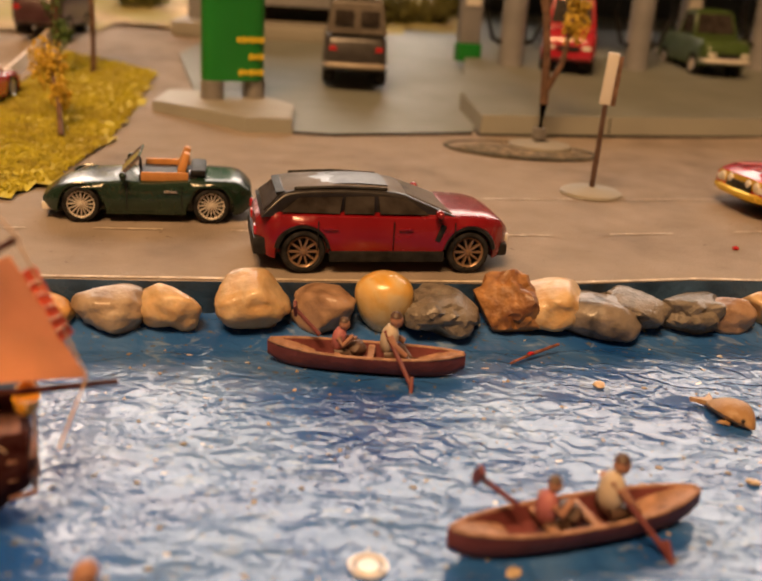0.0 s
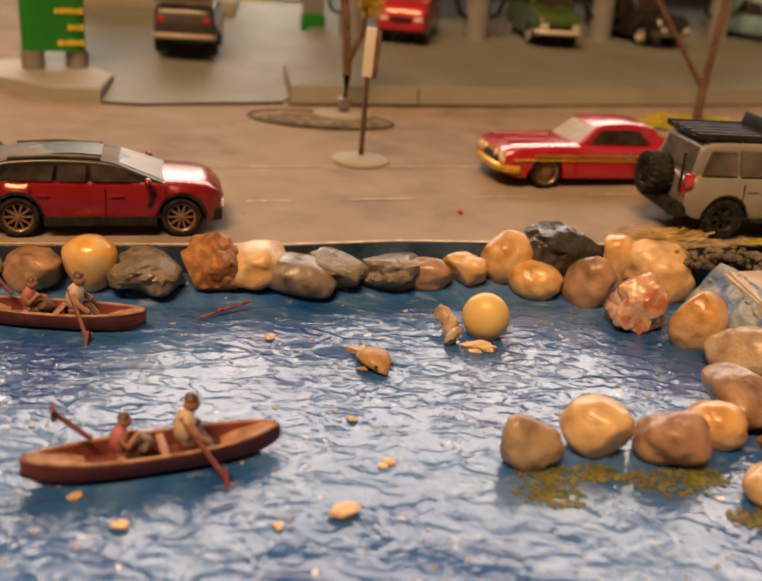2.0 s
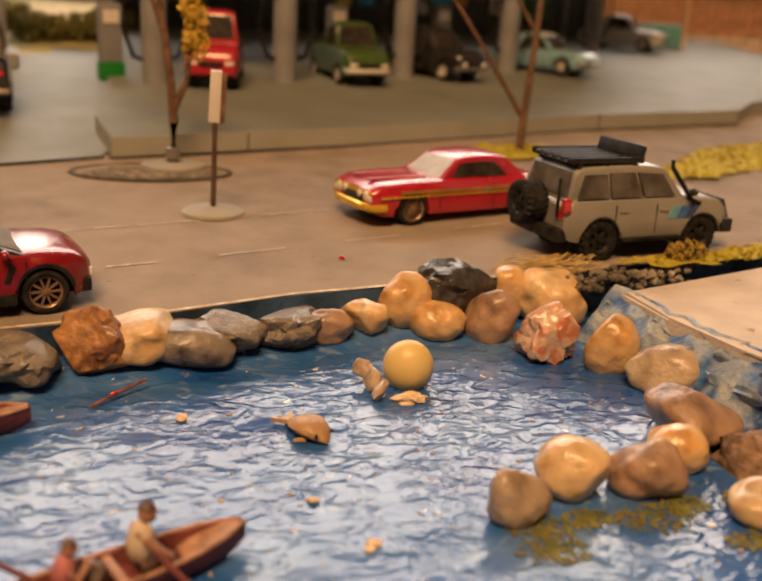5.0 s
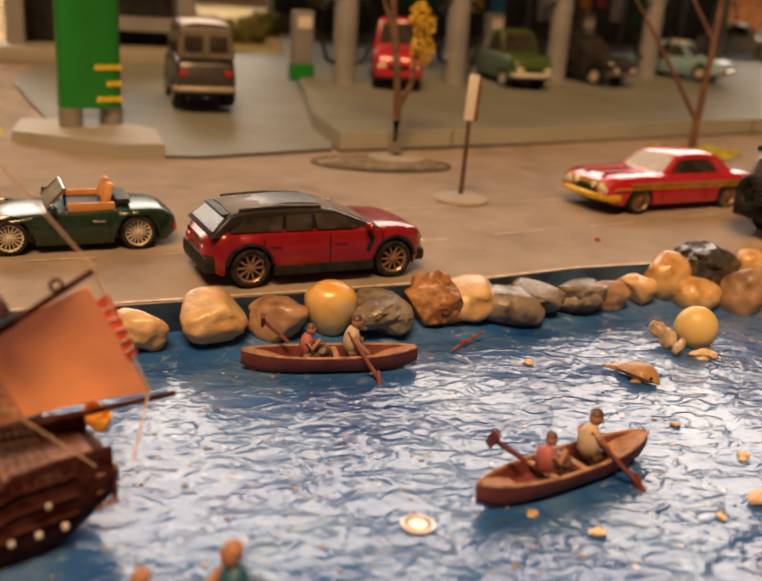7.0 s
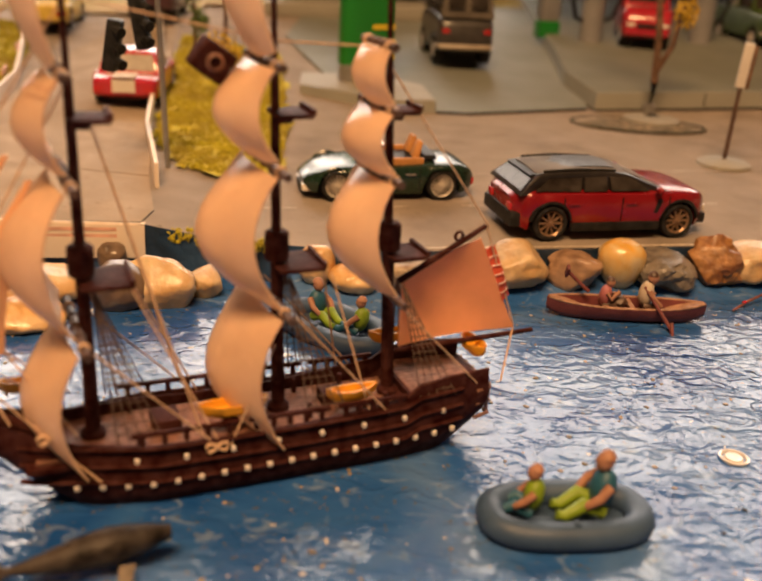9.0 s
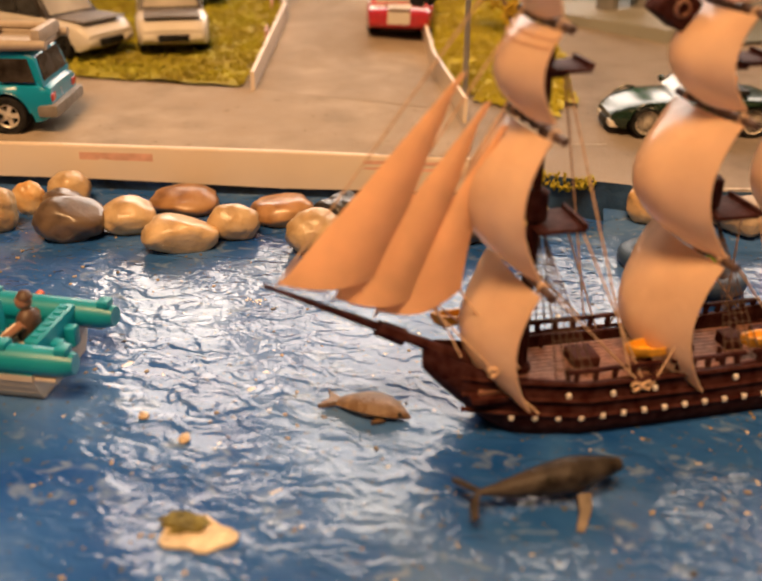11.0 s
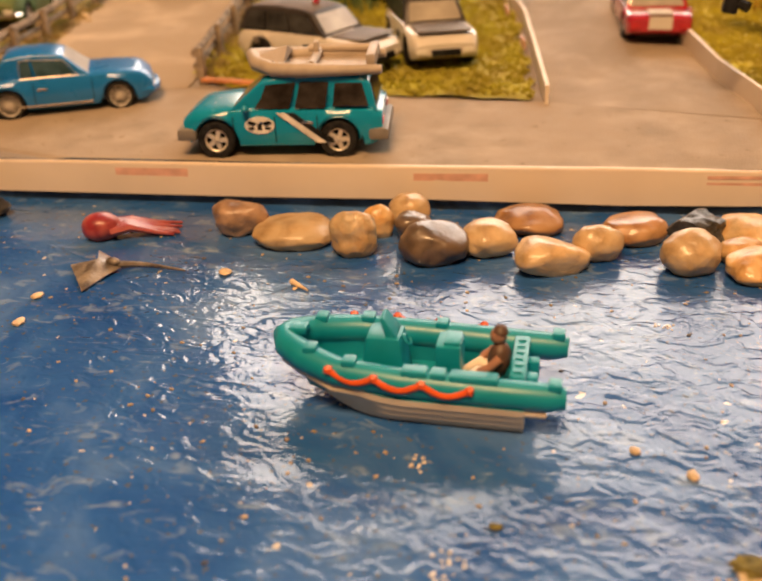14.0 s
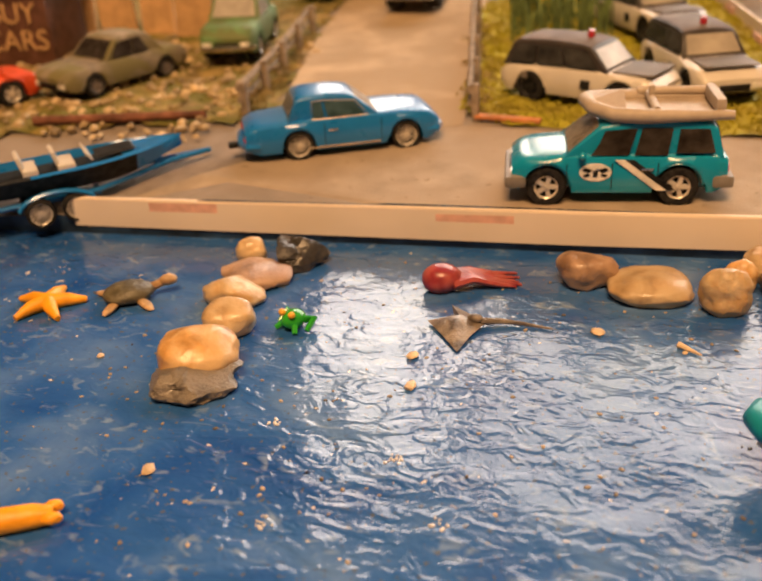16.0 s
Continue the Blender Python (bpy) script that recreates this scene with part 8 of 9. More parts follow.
    quick_car("grey_wreck", "dusty grey abandoned coupe among the rubble", -0.6290, 0.3600, -110, 0.080, 0.035, 0.026, mat("dusty_wreck_paint", (0.24, 0.20, 0.15), 0.85, vary=0.2, scale=120, second=(0.17, 0.15, 0.06), sscale=60), r=0.0058, rim=DUSTGREY)
    quick_car("orange_wreck", "orange-red old car beside the sign", -0.6850, 0.3020, -120, 0.080, 0.034, 0.025, mat("orange_red_paint", (0.62, 0.07, 0.015), 0.45, vary=0.1))
    quick_car("grey_saloon", "grey old saloon at the back of the yard", -0.560, 0.560, -150, 0.080, 0.034, 0.030, mat("grey_green_paint", (0.22, 0.24, 0.18), 0.5, vary=0.1))
    quick_car("silver_hatchback", "silver car parked beside the side street", -0.420, 0.600, 110, 0.076, 0.034, 0.029, WHITEP)


def build_trailer():
    turn = 44
    t = thing("boat_trailer", -0.5734, 0.2213, 0.0050, turn, "blue boat trailer with wire wheels behind the coupe", "trailer")
    for s in (-1, 1):
        part("frame_rail", tube(bmesh.new(), [(-0.030, s * 0.0100, 0.0085), (0.020, s * 0.0100, 0.0095), (0.052, s * 0.0020, 0.0135), (0.070, 0, 0.0145)], 0.0011, 6), SKYBLUE, t)
        for x in (-0.004, 0.0100):
            add_wheel(t, x, s * 0.0138, 0.0058, 0.0050, "wire", SILVER)
        part("fender", tube(bmesh.new(), [(0.003 + 0.0145 * math.cos(q), s * 0.0138, 0.0070 + 0.0062 * math.sin(q)) for q in np.linspace(0.1, 3.04, 11)], 0.0016, 6, flat=0.6), SKYBLUE, t)
    for x in (-0.026, 0.006, 0.020):
        part("cross_bar", rod(bmesh.new(), (x, -0.0105, 0.0090), (x, 0.0105, 0.0090), 0.0010, seg=6), SKYBLUE, t)
    part("winch_post", rod(bmesh.new(), (0.046, 0, 0.0125), (0.046, 0, 0.0215), 0.0010, seg=6), SKYBLUE, t)
    o = thing("speedboat", -0.5734, 0.2213, 0.0050 + 0.0112, turn, "blue and black speedboat with white seats on a trailer", "boat")
    rings = []
    for i in range(19):
        u = i / 18
        x = -0.036 + 0.094 * u
        w = 0.0145 * (1 - max(0, (u - 0.5) / 0.5) ** 2.4) + 0.0002
        z1 = 0.0085 + 0.0035 * u ** 2
        z0 = 0.0075 * max(0, (u - 0.6) / 0.4) ** 1.8
        rings.append([Vector((x, 0, z0)), Vector((x, -w * 0.7, z0 + 0.0012)), Vector((x, -w, z1)), Vector((x, -w * 0.86, z1 + 0.0006)), Vector((x, -w * 0.80, z1 - 0.0030 * (u < 0.72))), Vector((x, w * 0.80, z1 - 0.0030 * (u < 0.72))), Vector((x, w * 0.86, z1 + 0.0006)), Vector((x, w, z1)), Vector((x, w * 0.7, z0 + 0.0012))])
    h = part("hull", loft(bmesh.new(), rings), SKYBLUE, o, smooth=40)
    h.data.materials.append(BLACK)
    for p in h.data.polygons:
        if p.center.z < 0.0068 or (p.normal.z > 0.7 and p.center.z < 0.0092):
            p.material_index = 1
    for x, w in ((-0.020, 0.0060), (-0.004, 0.0060), (0.010, 0.0070)):
        seat = part("seat", box(bmesh.new(), (x, 0, 0.0085), (w, 0.0150, 0.0034), 0.0008), WHITEP, o)
        part("backrest", box(bmesh.new(), (x - w * 0.5, 0.001, 0.0118), (0.0018, 0.0120, 0.0072), 0.0007, Matrix.Rotation(radians(-14), 4, "Y")), WHITEP, seat)
    part("windscreen", box(bmesh.new(), (0.0190, 0, 0.0118), (0.0010, 0.0160, 0.0040), 0.0003, Matrix.Rotation(radians(-35), 4, "Y")), WHITEP, o)
    part("bow_deck", box(bmesh.new(), (0.0300, 0, 0.0112), (0.0160, 0.0130, 0.0006), m=Matrix.Rotation(radians(-4), 4, "Y"), taper=(0.9, 0.8)), BLACK, o, smooth=0)
    part("stern_stripe", box(bmesh.new(), (-0.0280, 0, 0.0094), (0.0100, 0.0160, 0.0005)), WHITEP, o, smooth=0)


# ---- plants, fences, yard ----
def foliage(bm, c, r, n, leaf, rnd, squash=(1, 1, 1)):
    for _ in range(n):
        d = Vector((rnd.gauss(0, 1), rnd.gauss(0, 1), rnd.gauss(0, 1))).normalized() * r * rnd.random() ** 0.4
        q = Vector(c) + Vector((d.x * squash[0], d.y * squash[1], d.z * squash[2]))
        m = Matrix.Translation(q) @ Euler((rnd.uniform(0, 6), rnd.uniform(0, 6), rnd.uniform(0, 6))).to_matrix().to_4x4()
        s = leaf * rnd.uniform(0.6, 1.3)
        vs = [bm.verts.new(m @ Vector(p)) for p in ((-s, 0, 0), (0, -s * 0.6, s * 0.2), (s, 0, 0), (0, s * 0.6, s * 0.2), (0, 0, s * 0.5), (0, 0, -s * 0.4))]
        for a, b in ((0, 1), (1, 2), (2, 3), (3, 0)):
            bm.faces.new((vs[a], vs[b], vs[4]))
            bm.faces.new((vs[b], vs[a], vs[5]))


def tree(name, label, x, y, z, limbs, clumps, trunk_r, leafm, seed):
    rnd = random.Random(seed)
    t = thing(name, x, y, z, 0, label, "tree")
    for i, (pts, r0, r1) in enumerate(limbs):
        n = len(pts)
        part("trunk" if i == 0 else "limb", tube(bmesh.new(), pts, [r0 + (r1 - r0) * k / (n - 1) for k in range(n)], 8), BARK, t)
    if clumps:
        bm = bmesh.new()
        for c, r in clumps:
            foliage(bm, c, r, int(60 + 9000 * r), 0.0016, rnd, (0.8, 0.8, 1.3))
        tagged(part("crown", bm, leafm, t, smooth=0), kind="stuff")
    return t


def turf(name, label, poly, m, lift=0.0012, step=0.006, rough=0.0016, tufts=400, seed=1, blade=0.0014, base=ground_z):
    g = part(name, spread(bmesh.new(), poly, lift, step, base, rough), m, smooth=60)
    tagged(g, label, "grass", kind="stuff")
    rnd = random.Random(seed)
    xs, ys = [p[0] for p in poly], [p[1] for p in poly]
    bm = bmesh.new()
    made = 0
    tries = 0
    while made < tufts and tries < tufts * 6:
        tries += 1
        x, y = rnd.uniform(min(xs), max(xs)), rnd.uniform(min(ys), max(ys))
        c = False
        for (x0, y0), (x1, y1) in zip(poly, poly[1:] + poly[:1]):
            if (y0 > y) != (y1 > y) and x < (x1 - x0) * (y - y0) / (y1 - y0) + x0:
                c = not c
        if not c:
            continue
        made += 1
        foliage(bm, (x, y, base(x, y) + lift + 0.0006), blade * 0.8, 5, blade * 0.6, rnd, (1, 1, 0.6))
    tagged(part(name.replace("turf", "tufts"), bm, m, smooth=0), label.replace("turf", "foam tufts"), "grass", kind="stuff")


def build_plants():
    rnd = random.Random(31)
    bm = bmesh.new()
    for x, y, z, r in ((-0.152, 0.2610, 0.0125, 0.0042), (-0.143, 0.2595, 0.0125, 0.0050), (-0.134, 0.2580, 0.0120, 0.0045), (-0.126, 0.2570, 0.0125, 0.0036)):
        foliage(bm, (x, y, z), r, 70, 0.0012, rnd, (1.3, 0.7, 0.7))
    tagged(part("moss_clump", bm, GRASS, smooth=0), "yellow-green moss hanging over the road's edge", "moss", kind="stuff")
    turf("grass_turf", "bright olive moss turf verge beside the street", [(-0.139, 0.320), (-0.131, 0.3435), (-0.136, 0.409), (-0.150, 0.50), (-0.162, 0.562), (-0.231, 0.600), (-0.2140, 0.489), (-0.1900, 0.3655), (-0.168, 0.325)], GRASS, tufts=3600, seed=2, base=ground_z)
    turf("grass_turf", "bright moss turf where the police cars stand", [(-0.268, 0.326), (-0.291, 0.455), (-0.326, 0.60), (-0.45, 0.62), (-0.462, 0.52), (-0.43, 0.345), (-0.41, 0.325), (-0.34, 0.323)], mat("deep_moss_turf", (0.42, 0.40, 0.012), 0.95, vary=0.2, scale=160, bump=0.8, bump_scale=900, second=(0.28, 0.22, 0.03), sscale=40, sharp=0.3), tufts=4500, seed=3, blade=0.0019)
    turf("grass_turf", "olive and straw turf of the junk yard", [(-0.518, 0.33), (-0.55, 0.46), (-0.58, 0.66), (-0.95, 0.66), (-0.95, 0.24), (-0.66, 0.27), (-0.585, 0.30), (-0.53, 0.305)], mat("straw_turf", (0.30, 0.21, 0.06), 0.95, vary=0.35, scale=90, bump=1.0, second=(0.15, 0.14, 0.02), sscale=50), tufts=2000, seed=4)
    turf("grass_turf", "small round moss turf at a tree's foot", [(0.205, 0.512), (0.225, 0.500), (0.262, 0.500), (0.285, 0.520), (0.270, 0.540), (0.230, 0.536)], GRASS, tufts=200, seed=5, step=0.004)
    turf("grass_turf", "moss turf on the far verge", [(0.29, 0.455), (0.33, 0.455), (0.45, 0.52), (0.47, 0.58), (0.38, 0.54)], GRASS, tufts=300, seed=6)
    turf("grass_turf", "rough moss turf between road and slab", [(0.206, 0.319), (0.225, 0.3125), (0.262, 0.316), (0.30, 0.337), (0.45, 0.400), (0.45, 0.425), (0.33, 0.362), (0.285, 0.338), (0.235, 0.324)], GRASS, tufts=520, seed=7, step=0.004, lift=0.0022)
    rnd = random.Random(3)
    # rubble in the yard and at the kerb
    bm = bmesh.new()
    for k in range(420):
        x, y = rnd.uniform(-0.72, -0.535), rnd.uniform(0.28, 0.44)
        r = rnd.uniform(0.001, 0.0032)
        blob(bm, (x, y, ground_z(x, y) + 0.002), r, (1.1, 0.9, 0.7), 0.4, 1.6, k, 1, rnd.uniform(0, 3))
    tagged(part("rubble", bm, mat("cream_rubble", (0.48, 0.36, 0.20), 0.85, vary=0.3, scale=60)), "cream and tan rubble strewn over the yard", "rubble", kind="stuff")
    bm = bmesh.new()
    for k in range(260):
        x = rnd.uniform(0.182, 0.235)
        y = shore(x) + rnd.uniform(-0.012, 0.004)
        r = rnd.uniform(0.0006, 0.0020)
        blob(bm, (x, y, 0.0140 + rnd.uniform(-0.003, 0.002)), r, (1.1, 0.9, 0.7), 0.4, 1.6, k, 1, rnd.uniform(0, 3))
    tagged(part("gravel", bm, mat("grey_gravel", (0.22, 0.19, 0.15), 0.85, vary=0.4, scale=60)), "grey gravel heaped behind the big stones", "gravel", kind="stuff")
    # dry straw on the bank
    bm = bmesh.new()
    for k in range(70):
        x, y = 0.178 + rnd.gauss(0, 0.008), 0.316 + rnd.gauss(0, 0.004)
        a = rnd.uniform(-0.5, 0.7)
        l = rnd.uniform(0.006, 0.016)
        rod(bm, (x, y, 0.0155 + rnd.uniform(0, 0.004)), (x + l * math.cos(a), y + l * math.sin(a) * 0.5, 0.0165 + rnd.uniform(0, 0.005)), 0.00016, seg=4)
    tagged(part("straw", bm, mat("dry_straw", (0.52, 0.38, 0.14), 0.8, vary=0.2, scale=200)), "loose dry straw lying on the stones", "straw", kind="stuff")
    bm = bmesh.new()
    foliage(bm, (0.236, 0.3205, 0.0200), 0.0085, 260, 0.0014, rnd, (1, 0.6, 0.6))
    tagged(part("autumn_shrub", bm, mat("mustard_shrub_foam", (0.28, 0.185, 0.02), 0.9, vary=0.35, scale=300, bump=0.5), smooth=0), "low mustard-yellow shrub beside the off-roader", "shrub")
    # dry weeds along the feet of the lane's fences
    bm = bmesh.new()
    for a, b in (((-0.4200, 0.3290), (-0.4560, 0.4900)), ((-0.5270, 0.3200), (-0.5520, 0.4500))):
        for k in range(26):
            t = k / 25
            x, y = a[0] + (b[0] - a[0]) * t + rnd.gauss(0, 0.003), a[1] + (b[1] - a[1]) * t
            foliage(bm, (x, y, ground_z(x, y) + 0.002), rnd.uniform(0.002, 0.0055), 34, 0.0011, rnd, (1.2, 1, 0.8))
    tagged(part("dry_weeds", bm, mat("dry_weed_olive", (0.19, 0.15, 0.035), 0.95, vary=0.4, scale=90, second=(0.34, 0.25, 0.09), sscale=60), smooth=0), "dry olive and straw weeds along the fence feet", "weeds", kind="stuff")
    # roadside trees
    x, y = 0.0565, 0.487
    z = ground_z(x, y)
    tree("street_tree", "slender brown twig tree with yellow foam foliage", x, y, z, [([(0, 0, 0), (0.0006, 0, 0.020), (-0.0010, 0, 0.045), (-0.006, 0, 0.085), (-0.008, 0, 0.120)], 0.0024, 0.0014), ([(0.0004, 0, 0.026), (0.007, -0.001, 0.040), (0.0095, -0.002, 0.066)], 0.0019, 0.0010), ([(-0.003, 0, 0.06), (-0.011, 0.002, 0.085), (-0.016, 0, 0.105)], 0.0013, 0.0008)],
         [((0.0105, -0.002, 0.058), 0.0085), ((0.0125, -0.001, 0.068), 0.0080), ((0.0080, -0.002, 0.074), 0.0060), ((-0.015, 0, 0.100), 0.0100), ((-0.012, 0, 0.112), 0.0100)], 0.002, LEAFY, 5)
    ringm = mat("gritty_tree_bed", (0.26, 0.20, 0.13), 0.9, vary=0.3, scale=300, bump=0.8, second=(0.10, 0.09, 0.06), sscale=200)
    bed = thing("tree_bed", x - 0.010, y - 0.020, z - 0.0006, 0, "round gritty tree bed with a raised stone ring", "tree bed")
    part("outer_ring", tube(bmesh.new(), [(0.036 * math.cos(a), 0.019 * math.sin(a), 0.0004) for a in np.linspace(0, 6.283, 37)[:-1]], 0.0013, 6, closed=True, flat=0.6), mat("mossy_ring", (0.07, 0.065, 0.045), 0.9, vary=0.3, scale=400, bump=0.6), bed)
    part("grit", blob(bmesh.new(), (0, 0, -0.0004), 1.0, (0.033, 0.017, 0.0016), 0.2, 3, 4, 4), ringm, bed)
    part("collar", lathe(bmesh.new(), [(0.0155, 0.0), (0.0150, 0.0022), (0.0100, 0.0032), (0.0040, 0.0036)], "Z", 26), KERBTOP, bed, m=pose(0.010, 0.012, 0))
    part("socket", lathe(bmesh.new(), [(0.0036, 0.003), (0.0034, 0.0085), (0.0020, 0.0090)], "Z", 14), STEEL, bed, m=pose(0.010, 0.020, 0))
    x, y = 0.2496, 0.522
    z = ground_z(x, y)
    tree("bare_tree", "bare brown twig tree in a patch of moss", x, y, z, [([(0, 0, 0), (0.0005, 0, 0.020), (0.003, 0, 0.06), (0.005, 0, 0.12)], 0.0026, 0.0016), ([(0, 0, 0.020), (-0.018, -0.002, 0.044), (-0.040, -0.004, 0.073), (-0.052, -0.004, 0.088)], 0.0016, 0.0008), ([(0.003, 0, 0.066), (-0.010, 0, 0.084), (-0.022, 0, 0.100)], 0.0014, 0.0008)], [], 0.002, LEAFY, 6)
    x, y = -0.1930, 0.545
    tree("verge_tree", "thin tree with mustard foliage on the verge", x, y, ground_z(x, y), [([(0, 0, 0), (0.001, 0, 0.03), (0, 0, 0.07), (0.001, 0, 0.11)], 0.0018, 0.0010)], [((-0.004, 0, 0.058), 0.011), ((-0.003, 0, 0.080), 0.012)], 0.002, LEAFY, 7)
    x, y = -0.2080, 0.535
    tree("verge_tree", "thin tree with dull green foliage on the verge", x, y, ground_z(x, y), [([(0, 0, 0), (-0.001, 0, 0.03), (-0.004, 0, 0.07)], 0.0016, 0.0010)], [((0.002, 0, 0.024), 0.0075), ((-0.002, 0, 0.042), 0.0085), ((-0.004, 0, 0.062), 0.010)], 0.002, LEAFG, 8)
    x, y = -0.1665, 0.438
    tree("leaning_shrub", "leaning shrub with mustard foliage over the turf", x, y, ground_z(x, y), [([(0.012, -0.03, 0), (0.004, -0.012, 0.012), (-0.004, 0, 0.024)], 0.0014, 0.0008)], [((-0.004, 0, 0.026), 0.0095), ((-0.013, 0.01, 0.027), 0.0080), ((0.004, -0.010, 0.015), 0.0060)], 0.002, LEAFY, 9)
    for i, (x, y) in enumerate(((-0.045, 0.835), (-0.015, 0.850), (0.010, 0.905), (-0.075, 0.90), (0.03, 0.95), (-0.16, 0.92), (-0.25, 0.80), (-0.30, 0.86))):
        bm = bmesh.new()
        foliage(bm, (0, 0, 0.012), 0.020, 420, 0.0030, rnd, (1.2, 1, 0.6))
        tagged(part("desert_bush", bm, TURFDARK, smooth=0, m=pose(x, y, ground_z(x, y))), "low dusty olive bush on the sand", "bush", "dusty bushes")
    # maize-like plants behind the police cars
    bm = bmesh.new()
    for k in range(150):
        x, y = rnd.uniform(-0.435, -0.375), rnd.uniform(0.46, 0.52)
        z = ground_z(x, y)
        h = rnd.uniform(0.018, 0.034)
        a = rnd.uniform(0, 6.28)
        tube(bm, [(x, y, z), (x + 0.001 * math.cos(a), y, z + h * 0.6), (x + 0.007 * math.cos(a), y + 0.004 * math.sin(a), z + h)], [0.0008, 0.0007, 0.0002], 4)
    tagged(part("tall_reeds", bm, mat("reed_green", (0.13, 0.19, 0.05), 0.8, vary=0.3, scale=100)), "clump of tall pale green reeds", "reeds", kind="stuff")


def build_fences():
    def low_wall(name, pts, h, w, m, label):
        o = thing(name, 0, 0, 0, 0, label, "kerb", kind="structure")
        rows = []
        for x, y in pts:
            z = ground_z(x, y)
            rows.append([Vector((x - w / 2, y, z - 0.002)), Vector((x - w / 2, y, z + h)), Vector((x + w / 2, y, z + h)), Vector((x + w / 2, y, z - 0.002))])
        part("card_edge", loft(bmesh.new(), rows), m, o, smooth=0)
        return o

    low_wall("kerb_strip", [(-0.1715, 0.301), (-0.1925, 0.3655), (-0.2160, 0.4715), (-0.236, 0.56), (-0.262, 0.66)], 0.0095, 0.0016, STRIP, "low white card edging along the side street")
    o = low_wall("kerb_strip", [(-0.2620, 0.3200), (-0.2870, 0.4554), (-0.3225, 0.5600), (-0.34, 0.65)], 0.0085, 0.0016, STRIP, "low white card edging along the side street")
    for t in (0.35, 0.62, 0.85):
        x, y = -0.2620 - 0.062 * t, 0.3200 + 0.24 * t
        part("red_mark", box(bmesh.new(), (x + 0.0018, y, ground_z(x, y) + 0.0045), (0.0008, 0.016, 0.0040), m=Matrix.Rotation(radians(14), 4, "Z")), REDFADE, o, smooth=0)
    grey = mat("weathered_grey_wood", (0.26, 0.20, 0.14), 0.8, vary=0.25, scale=200, bump=0.4)
    for a, b, n in (((-0.4200, 0.3290), (-0.4680, 0.5450), 6), ((-0.5290, 0.3180), (-0.5560, 0.4700), 5)):
        f = thing("rail_fence", 0, 0, 0, 0, "weathered grey post and rail fence along the lane", "fence", "rail fences")
        prev = None
        for k in range(n):
            x, y = a[0] + (b[0] - a[0]) * k / (n - 1), a[1] + (b[1] - a[1]) * k / (n - 1)
            z = ground_z(x, y)
            part("post", box(bmesh.new(), (x, y, z + 0.008), (0.0032, 0.0036, 0.018), 0.0005), grey, f)
            top = Vector((x - 0.002, y - 0.002, z + 0.0145))
            if prev is not None:
                part("rail", tube(bmesh.new(), [prev, (prev + top) / 2 + Vector((0, 0, -0.0006)), top], 0.0016, 6, flat=1.3), grey, f)
                part("rail", tube(bmesh.new(), [prev - Vector((0, 0, 0.006)), top - Vector((0, 0, 0.0066))], 0.0011, 6, flat=1.3), grey, f)
            prev = top
    f = thing("board_fence", 0, 0, 0, 0, "tall reddish-brown vertical board fence", "fence")
    for k in range(46):
        t = k / 45
        x, y = 0.56 + 0.40 * t, 1.18 - 0.16 * t
        part("board", box(bmesh.new(), (x, y, ground_z(x, y) + 0.04), (0.0066, 0.004, 0.085 - 0.004 * (k % 3)), 0.0006, Matrix.Rotation(radians(-22), 4, "Z")), FENCEW, f, smooth=0)
    for z in (0.02, 0.066):
        part("fence_rail", box(bmesh.new(), (0.76, 1.094, ground_z(0.76, 1.1) + z), (0.44, 0.004, 0.006), m=Matrix.Rotation(radians(-22), 4, "Z")), FENCEW, f, smooth=0)
    st = thing("fruit_stand", 0.60, 1.05, ground_z(0.6, 1.05), -20, "orange roofed stand in front of the fence", "stand")
    part("awning", box(bmesh.new(), (0, 0, 0.072), (0.11, 0.05, 0.012), 0.002, taper=(0.8, 0.6)), mat("orange_awning", (0.70, 0.24, 0.02), 0.5), st)
    for s in (-1, 1):
        part("prop", rod(bmesh.new(), (s * 0.048, -0.018, 0), (s * 0.048, -0.018, 0.068), 0.002), WOOD, st)
    part("counter", box(bmesh.new(), (0, 0, 0.014), (0.09, 0.03, 0.028), 0.001), mat("teal_counter", (0.10, 0.30, 0.30), 0.5), st)
    # round bus-stop style sign on a pole
    x, y = 0.0708, 0.3960
    s = thing("street_sign", x, y, ground_z(x, y), -6, "white rectangular sign on a grey pole with a round base", "sign")
    part("base", lathe(bmesh.new(), [(0.0125, 0), (0.0122, 0.0010), (0.0105, 0.0020), (0.0030, 0.0024), (0.0014, 0.0030)], "Z", 26, caps=True), KERBTOP, s)
    part("pole", rod(bmesh.new(), (0, 0, 0.001), (0.0008, 0, 0.036), 0.0011, 0.0010), BROWNP, s)
    part("panel", box(bmesh.new(), (0.0010, 0, 0.0458), (0.0044, 0.0018, 0.0200), 0.0005, Matrix.Rotation(radians(3), 4, "Y")), WHITEP, s, "plain white panel")
    part("back_edge", box(bmesh.new(), (0.0040, 0.0008, 0.0450), (0.0020, 0.0026, 0.0190), 0.0003, Matrix.Rotation(radians(3), 4, "Y")), BARK, s)
    # traffic light on the street corner
    x, y = -0.1743, 0.3278
    p = thing("traffic_light", x, y, ground_z(x, y), 0, "thin grey pole carrying two black traffic light heads", "traffic light")
    part("pole", rod(bmesh.new(), (0, 0, 0), (-0.002, 0, 0.080), 0.0012, 0.0010), STEEL, p)
    part("arm", rod(bmesh.new(), (-0.0019, 0, 0.066), (-0.023, 0, 0.065), 0.0010), BLACK, p)
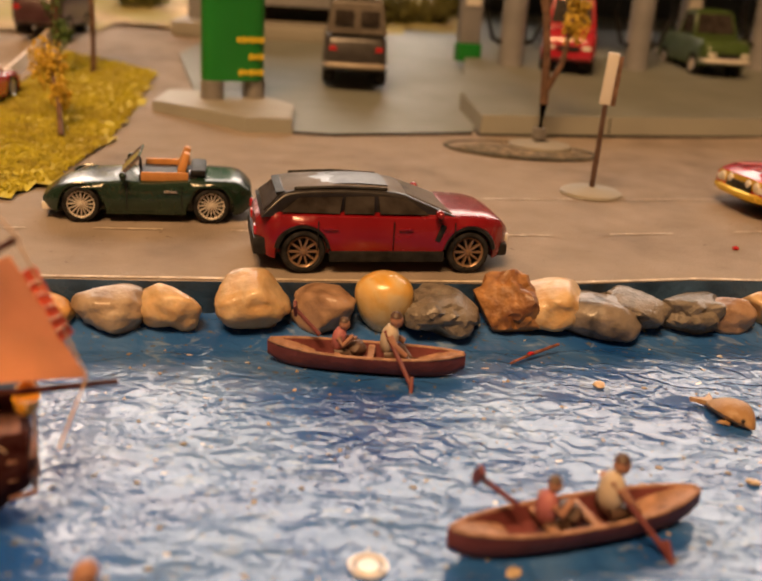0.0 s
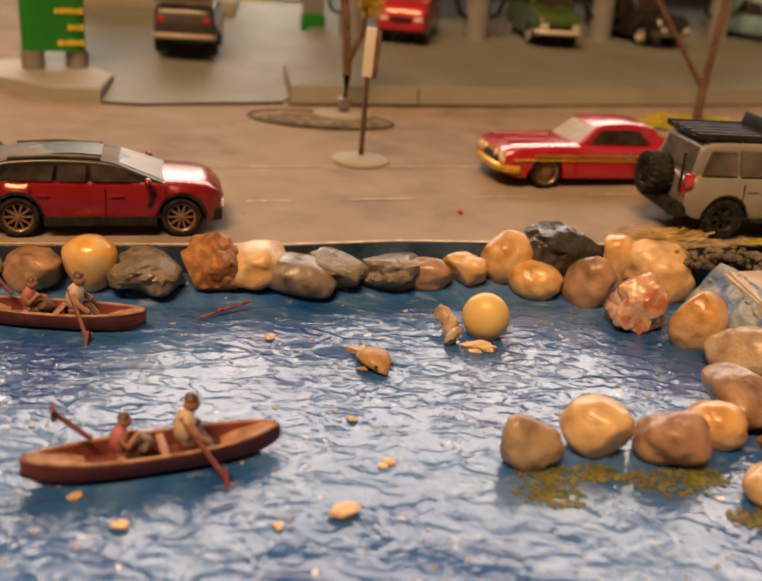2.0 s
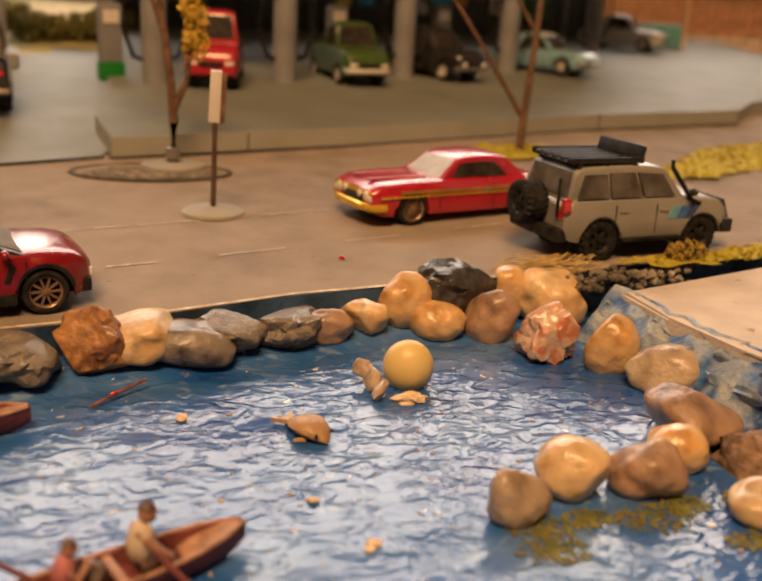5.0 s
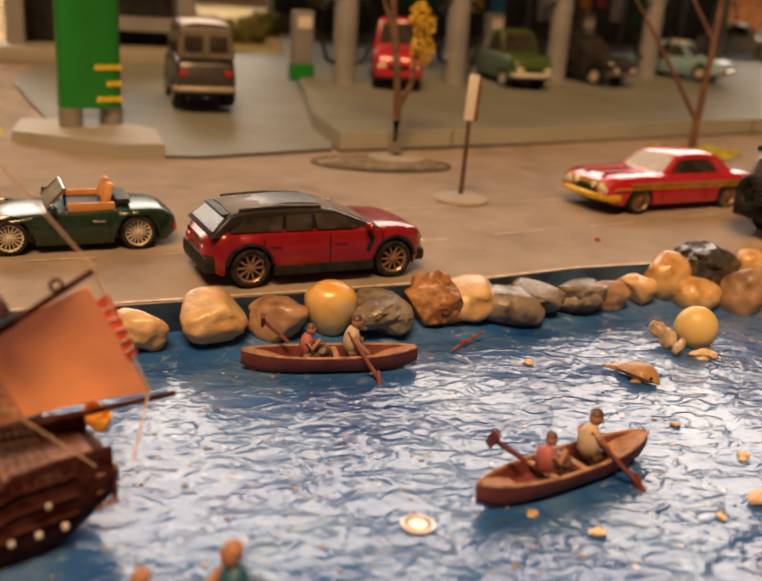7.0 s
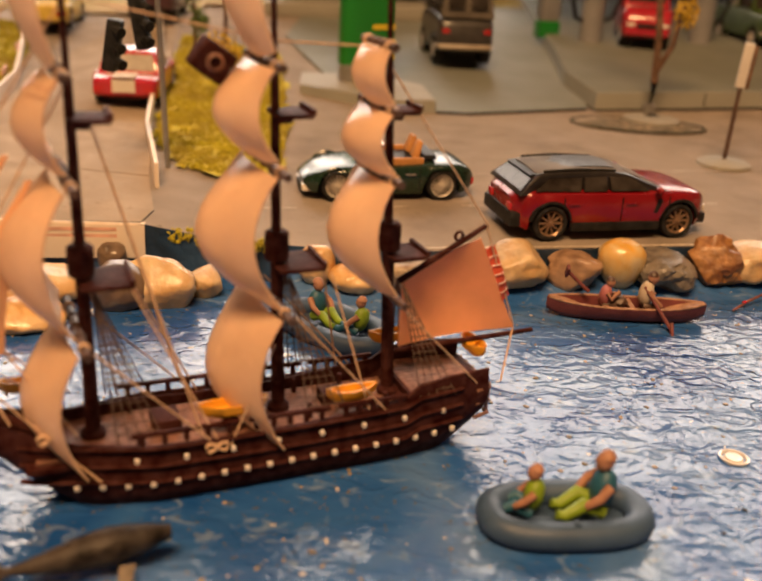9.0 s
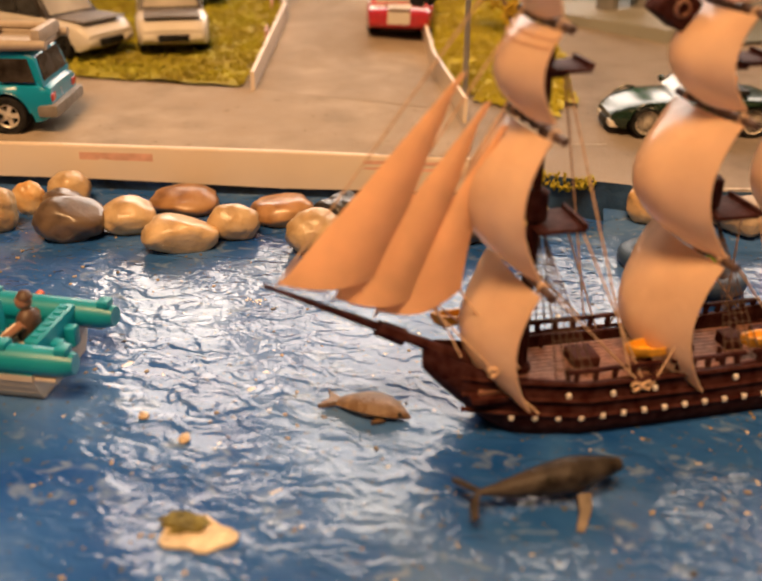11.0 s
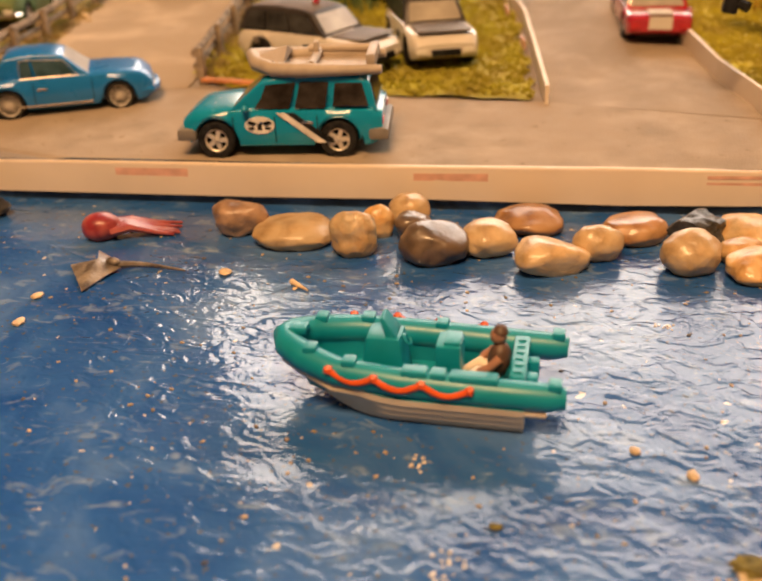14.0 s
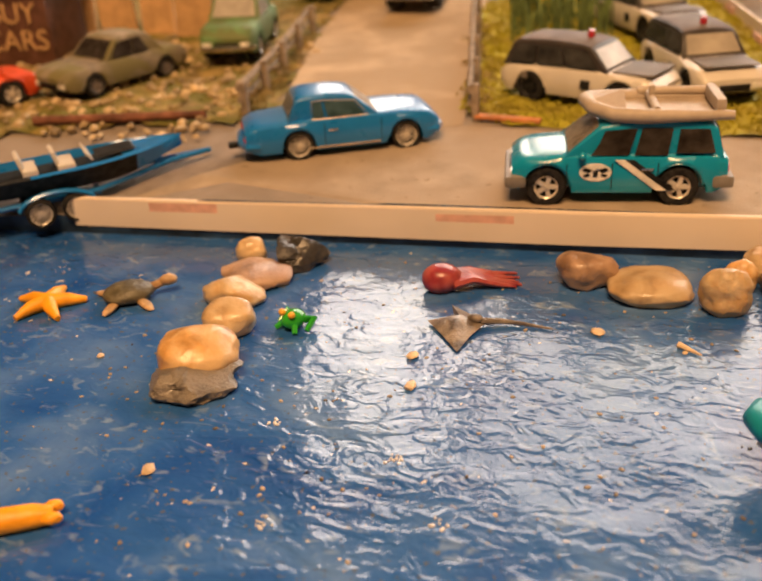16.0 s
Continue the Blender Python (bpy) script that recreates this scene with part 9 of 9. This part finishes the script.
    for dx, dz, tilt in ((-0.0195, 0.0470, 10), (-0.0085, 0.0560, -8)):
        h = part("signal_head", box(bmesh.new(), (dx, 0, dz), (0.0058, 0.0062, 0.0200), 0.0012, Matrix.Rotation(radians(tilt), 4, "Y")), BLACK, p)
        for k in (-1, 0, 1):
            part("hood", rod(bmesh.new(), (dx + 0.002, -0.002, dz + 0.006 * k), (dx + 0.0048, -0.0042, dz + 0.006 * k - 0.001), 0.0020, 0.0022), BLACK, h)
    # yard shed with its painted sign
    b = thing("yard_shed", -0.735, 0.405, ground_z(-0.735, 0.405), 12, "dark stained yard shed with a painted sign", "shed")
    part("wall", box(bmesh.new(), (0, 0, 0.022), (0.085, 0.05, 0.050), 0.001), DARKWOOD, b)
    for i, (txt, z) in enumerate((("BUY", 0.0290), ("CARS", 0.0135))):
        cu = bpy.data.curves.new("lettering", "FONT")
        cu.body, cu.size, cu.extrude, cu.align_x = txt, 0.0165, 0.0003, "CENTER"
        o = new("lettering", cu)
        o.data.materials.append(WOOD)
        o.parent, o.matrix_basis = b, pose(0.021, -0.0256, z - 0.004, 90, 0, 0)
    part("roof_board", box(bmesh.new(), (0, -0.002, 0.049), (0.095, 0.058, 0.004), 0.0006), WOOD, b)
    w = thing("board_stack", -0.672, 0.452, ground_z(-0.672, 0.452), 8, "upright pale raw wood boards behind the wrecks", "boards")
    for x, wd, h, a in ((-0.036, 0.022, 0.055, 4), (-0.010, 0.024, 0.062, -3), (0.016, 0.022, 0.060, 2), (0.044, 0.024, 0.066, 5), (0.072, 0.018, 0.060, -2)):
        part("board", box(bmesh.new(), (x, 0.004 * math.sin(x * 90), h / 2), (wd, 0.003, h), 0.0004, Matrix.Rotation(radians(a), 4, "Y")), WOOD, w, smooth=0)
    log = thing("rusty_beam", -0.585, 0.300, ground_z(-0.585, 0.300) + 0.002, 14, "rust-brown beam lying in the yard", "beam")
    part("beam", rod(bmesh.new(), (-0.045, 0, 0.001), (0.040, 0, 0.002), 0.0024, 0.0020), mat("rusty_brown", (0.16, 0.05, 0.02), 0.8, vary=0.3, scale=150, bump=0.5), log)
    pl = thing("loose_plank", -0.405, 0.327, ground_z(-0.405, 0.327) + 0.0015, -6, "short orange-brown plank lying by the lane", "plank")
    part("plank", box(bmesh.new(), (0, 0, 0.001), (0.030, 0.004, 0.0018), 0.0004), mat("orange_plank", (0.55, 0.22, 0.08), 0.7), pl)


build_setting()
build_road_marks()
build_dock()
build_slab()
build_station()
build_fences()
build_plants()
build_suv()
build_roadster()
build_impala()
build_offroader()
build_jeep()
build_monte()
build_background_cars()
build_trailer()
build_ship()
build_boats()
build_rib()
build_animals()
build_rocks()
build_flotsam()
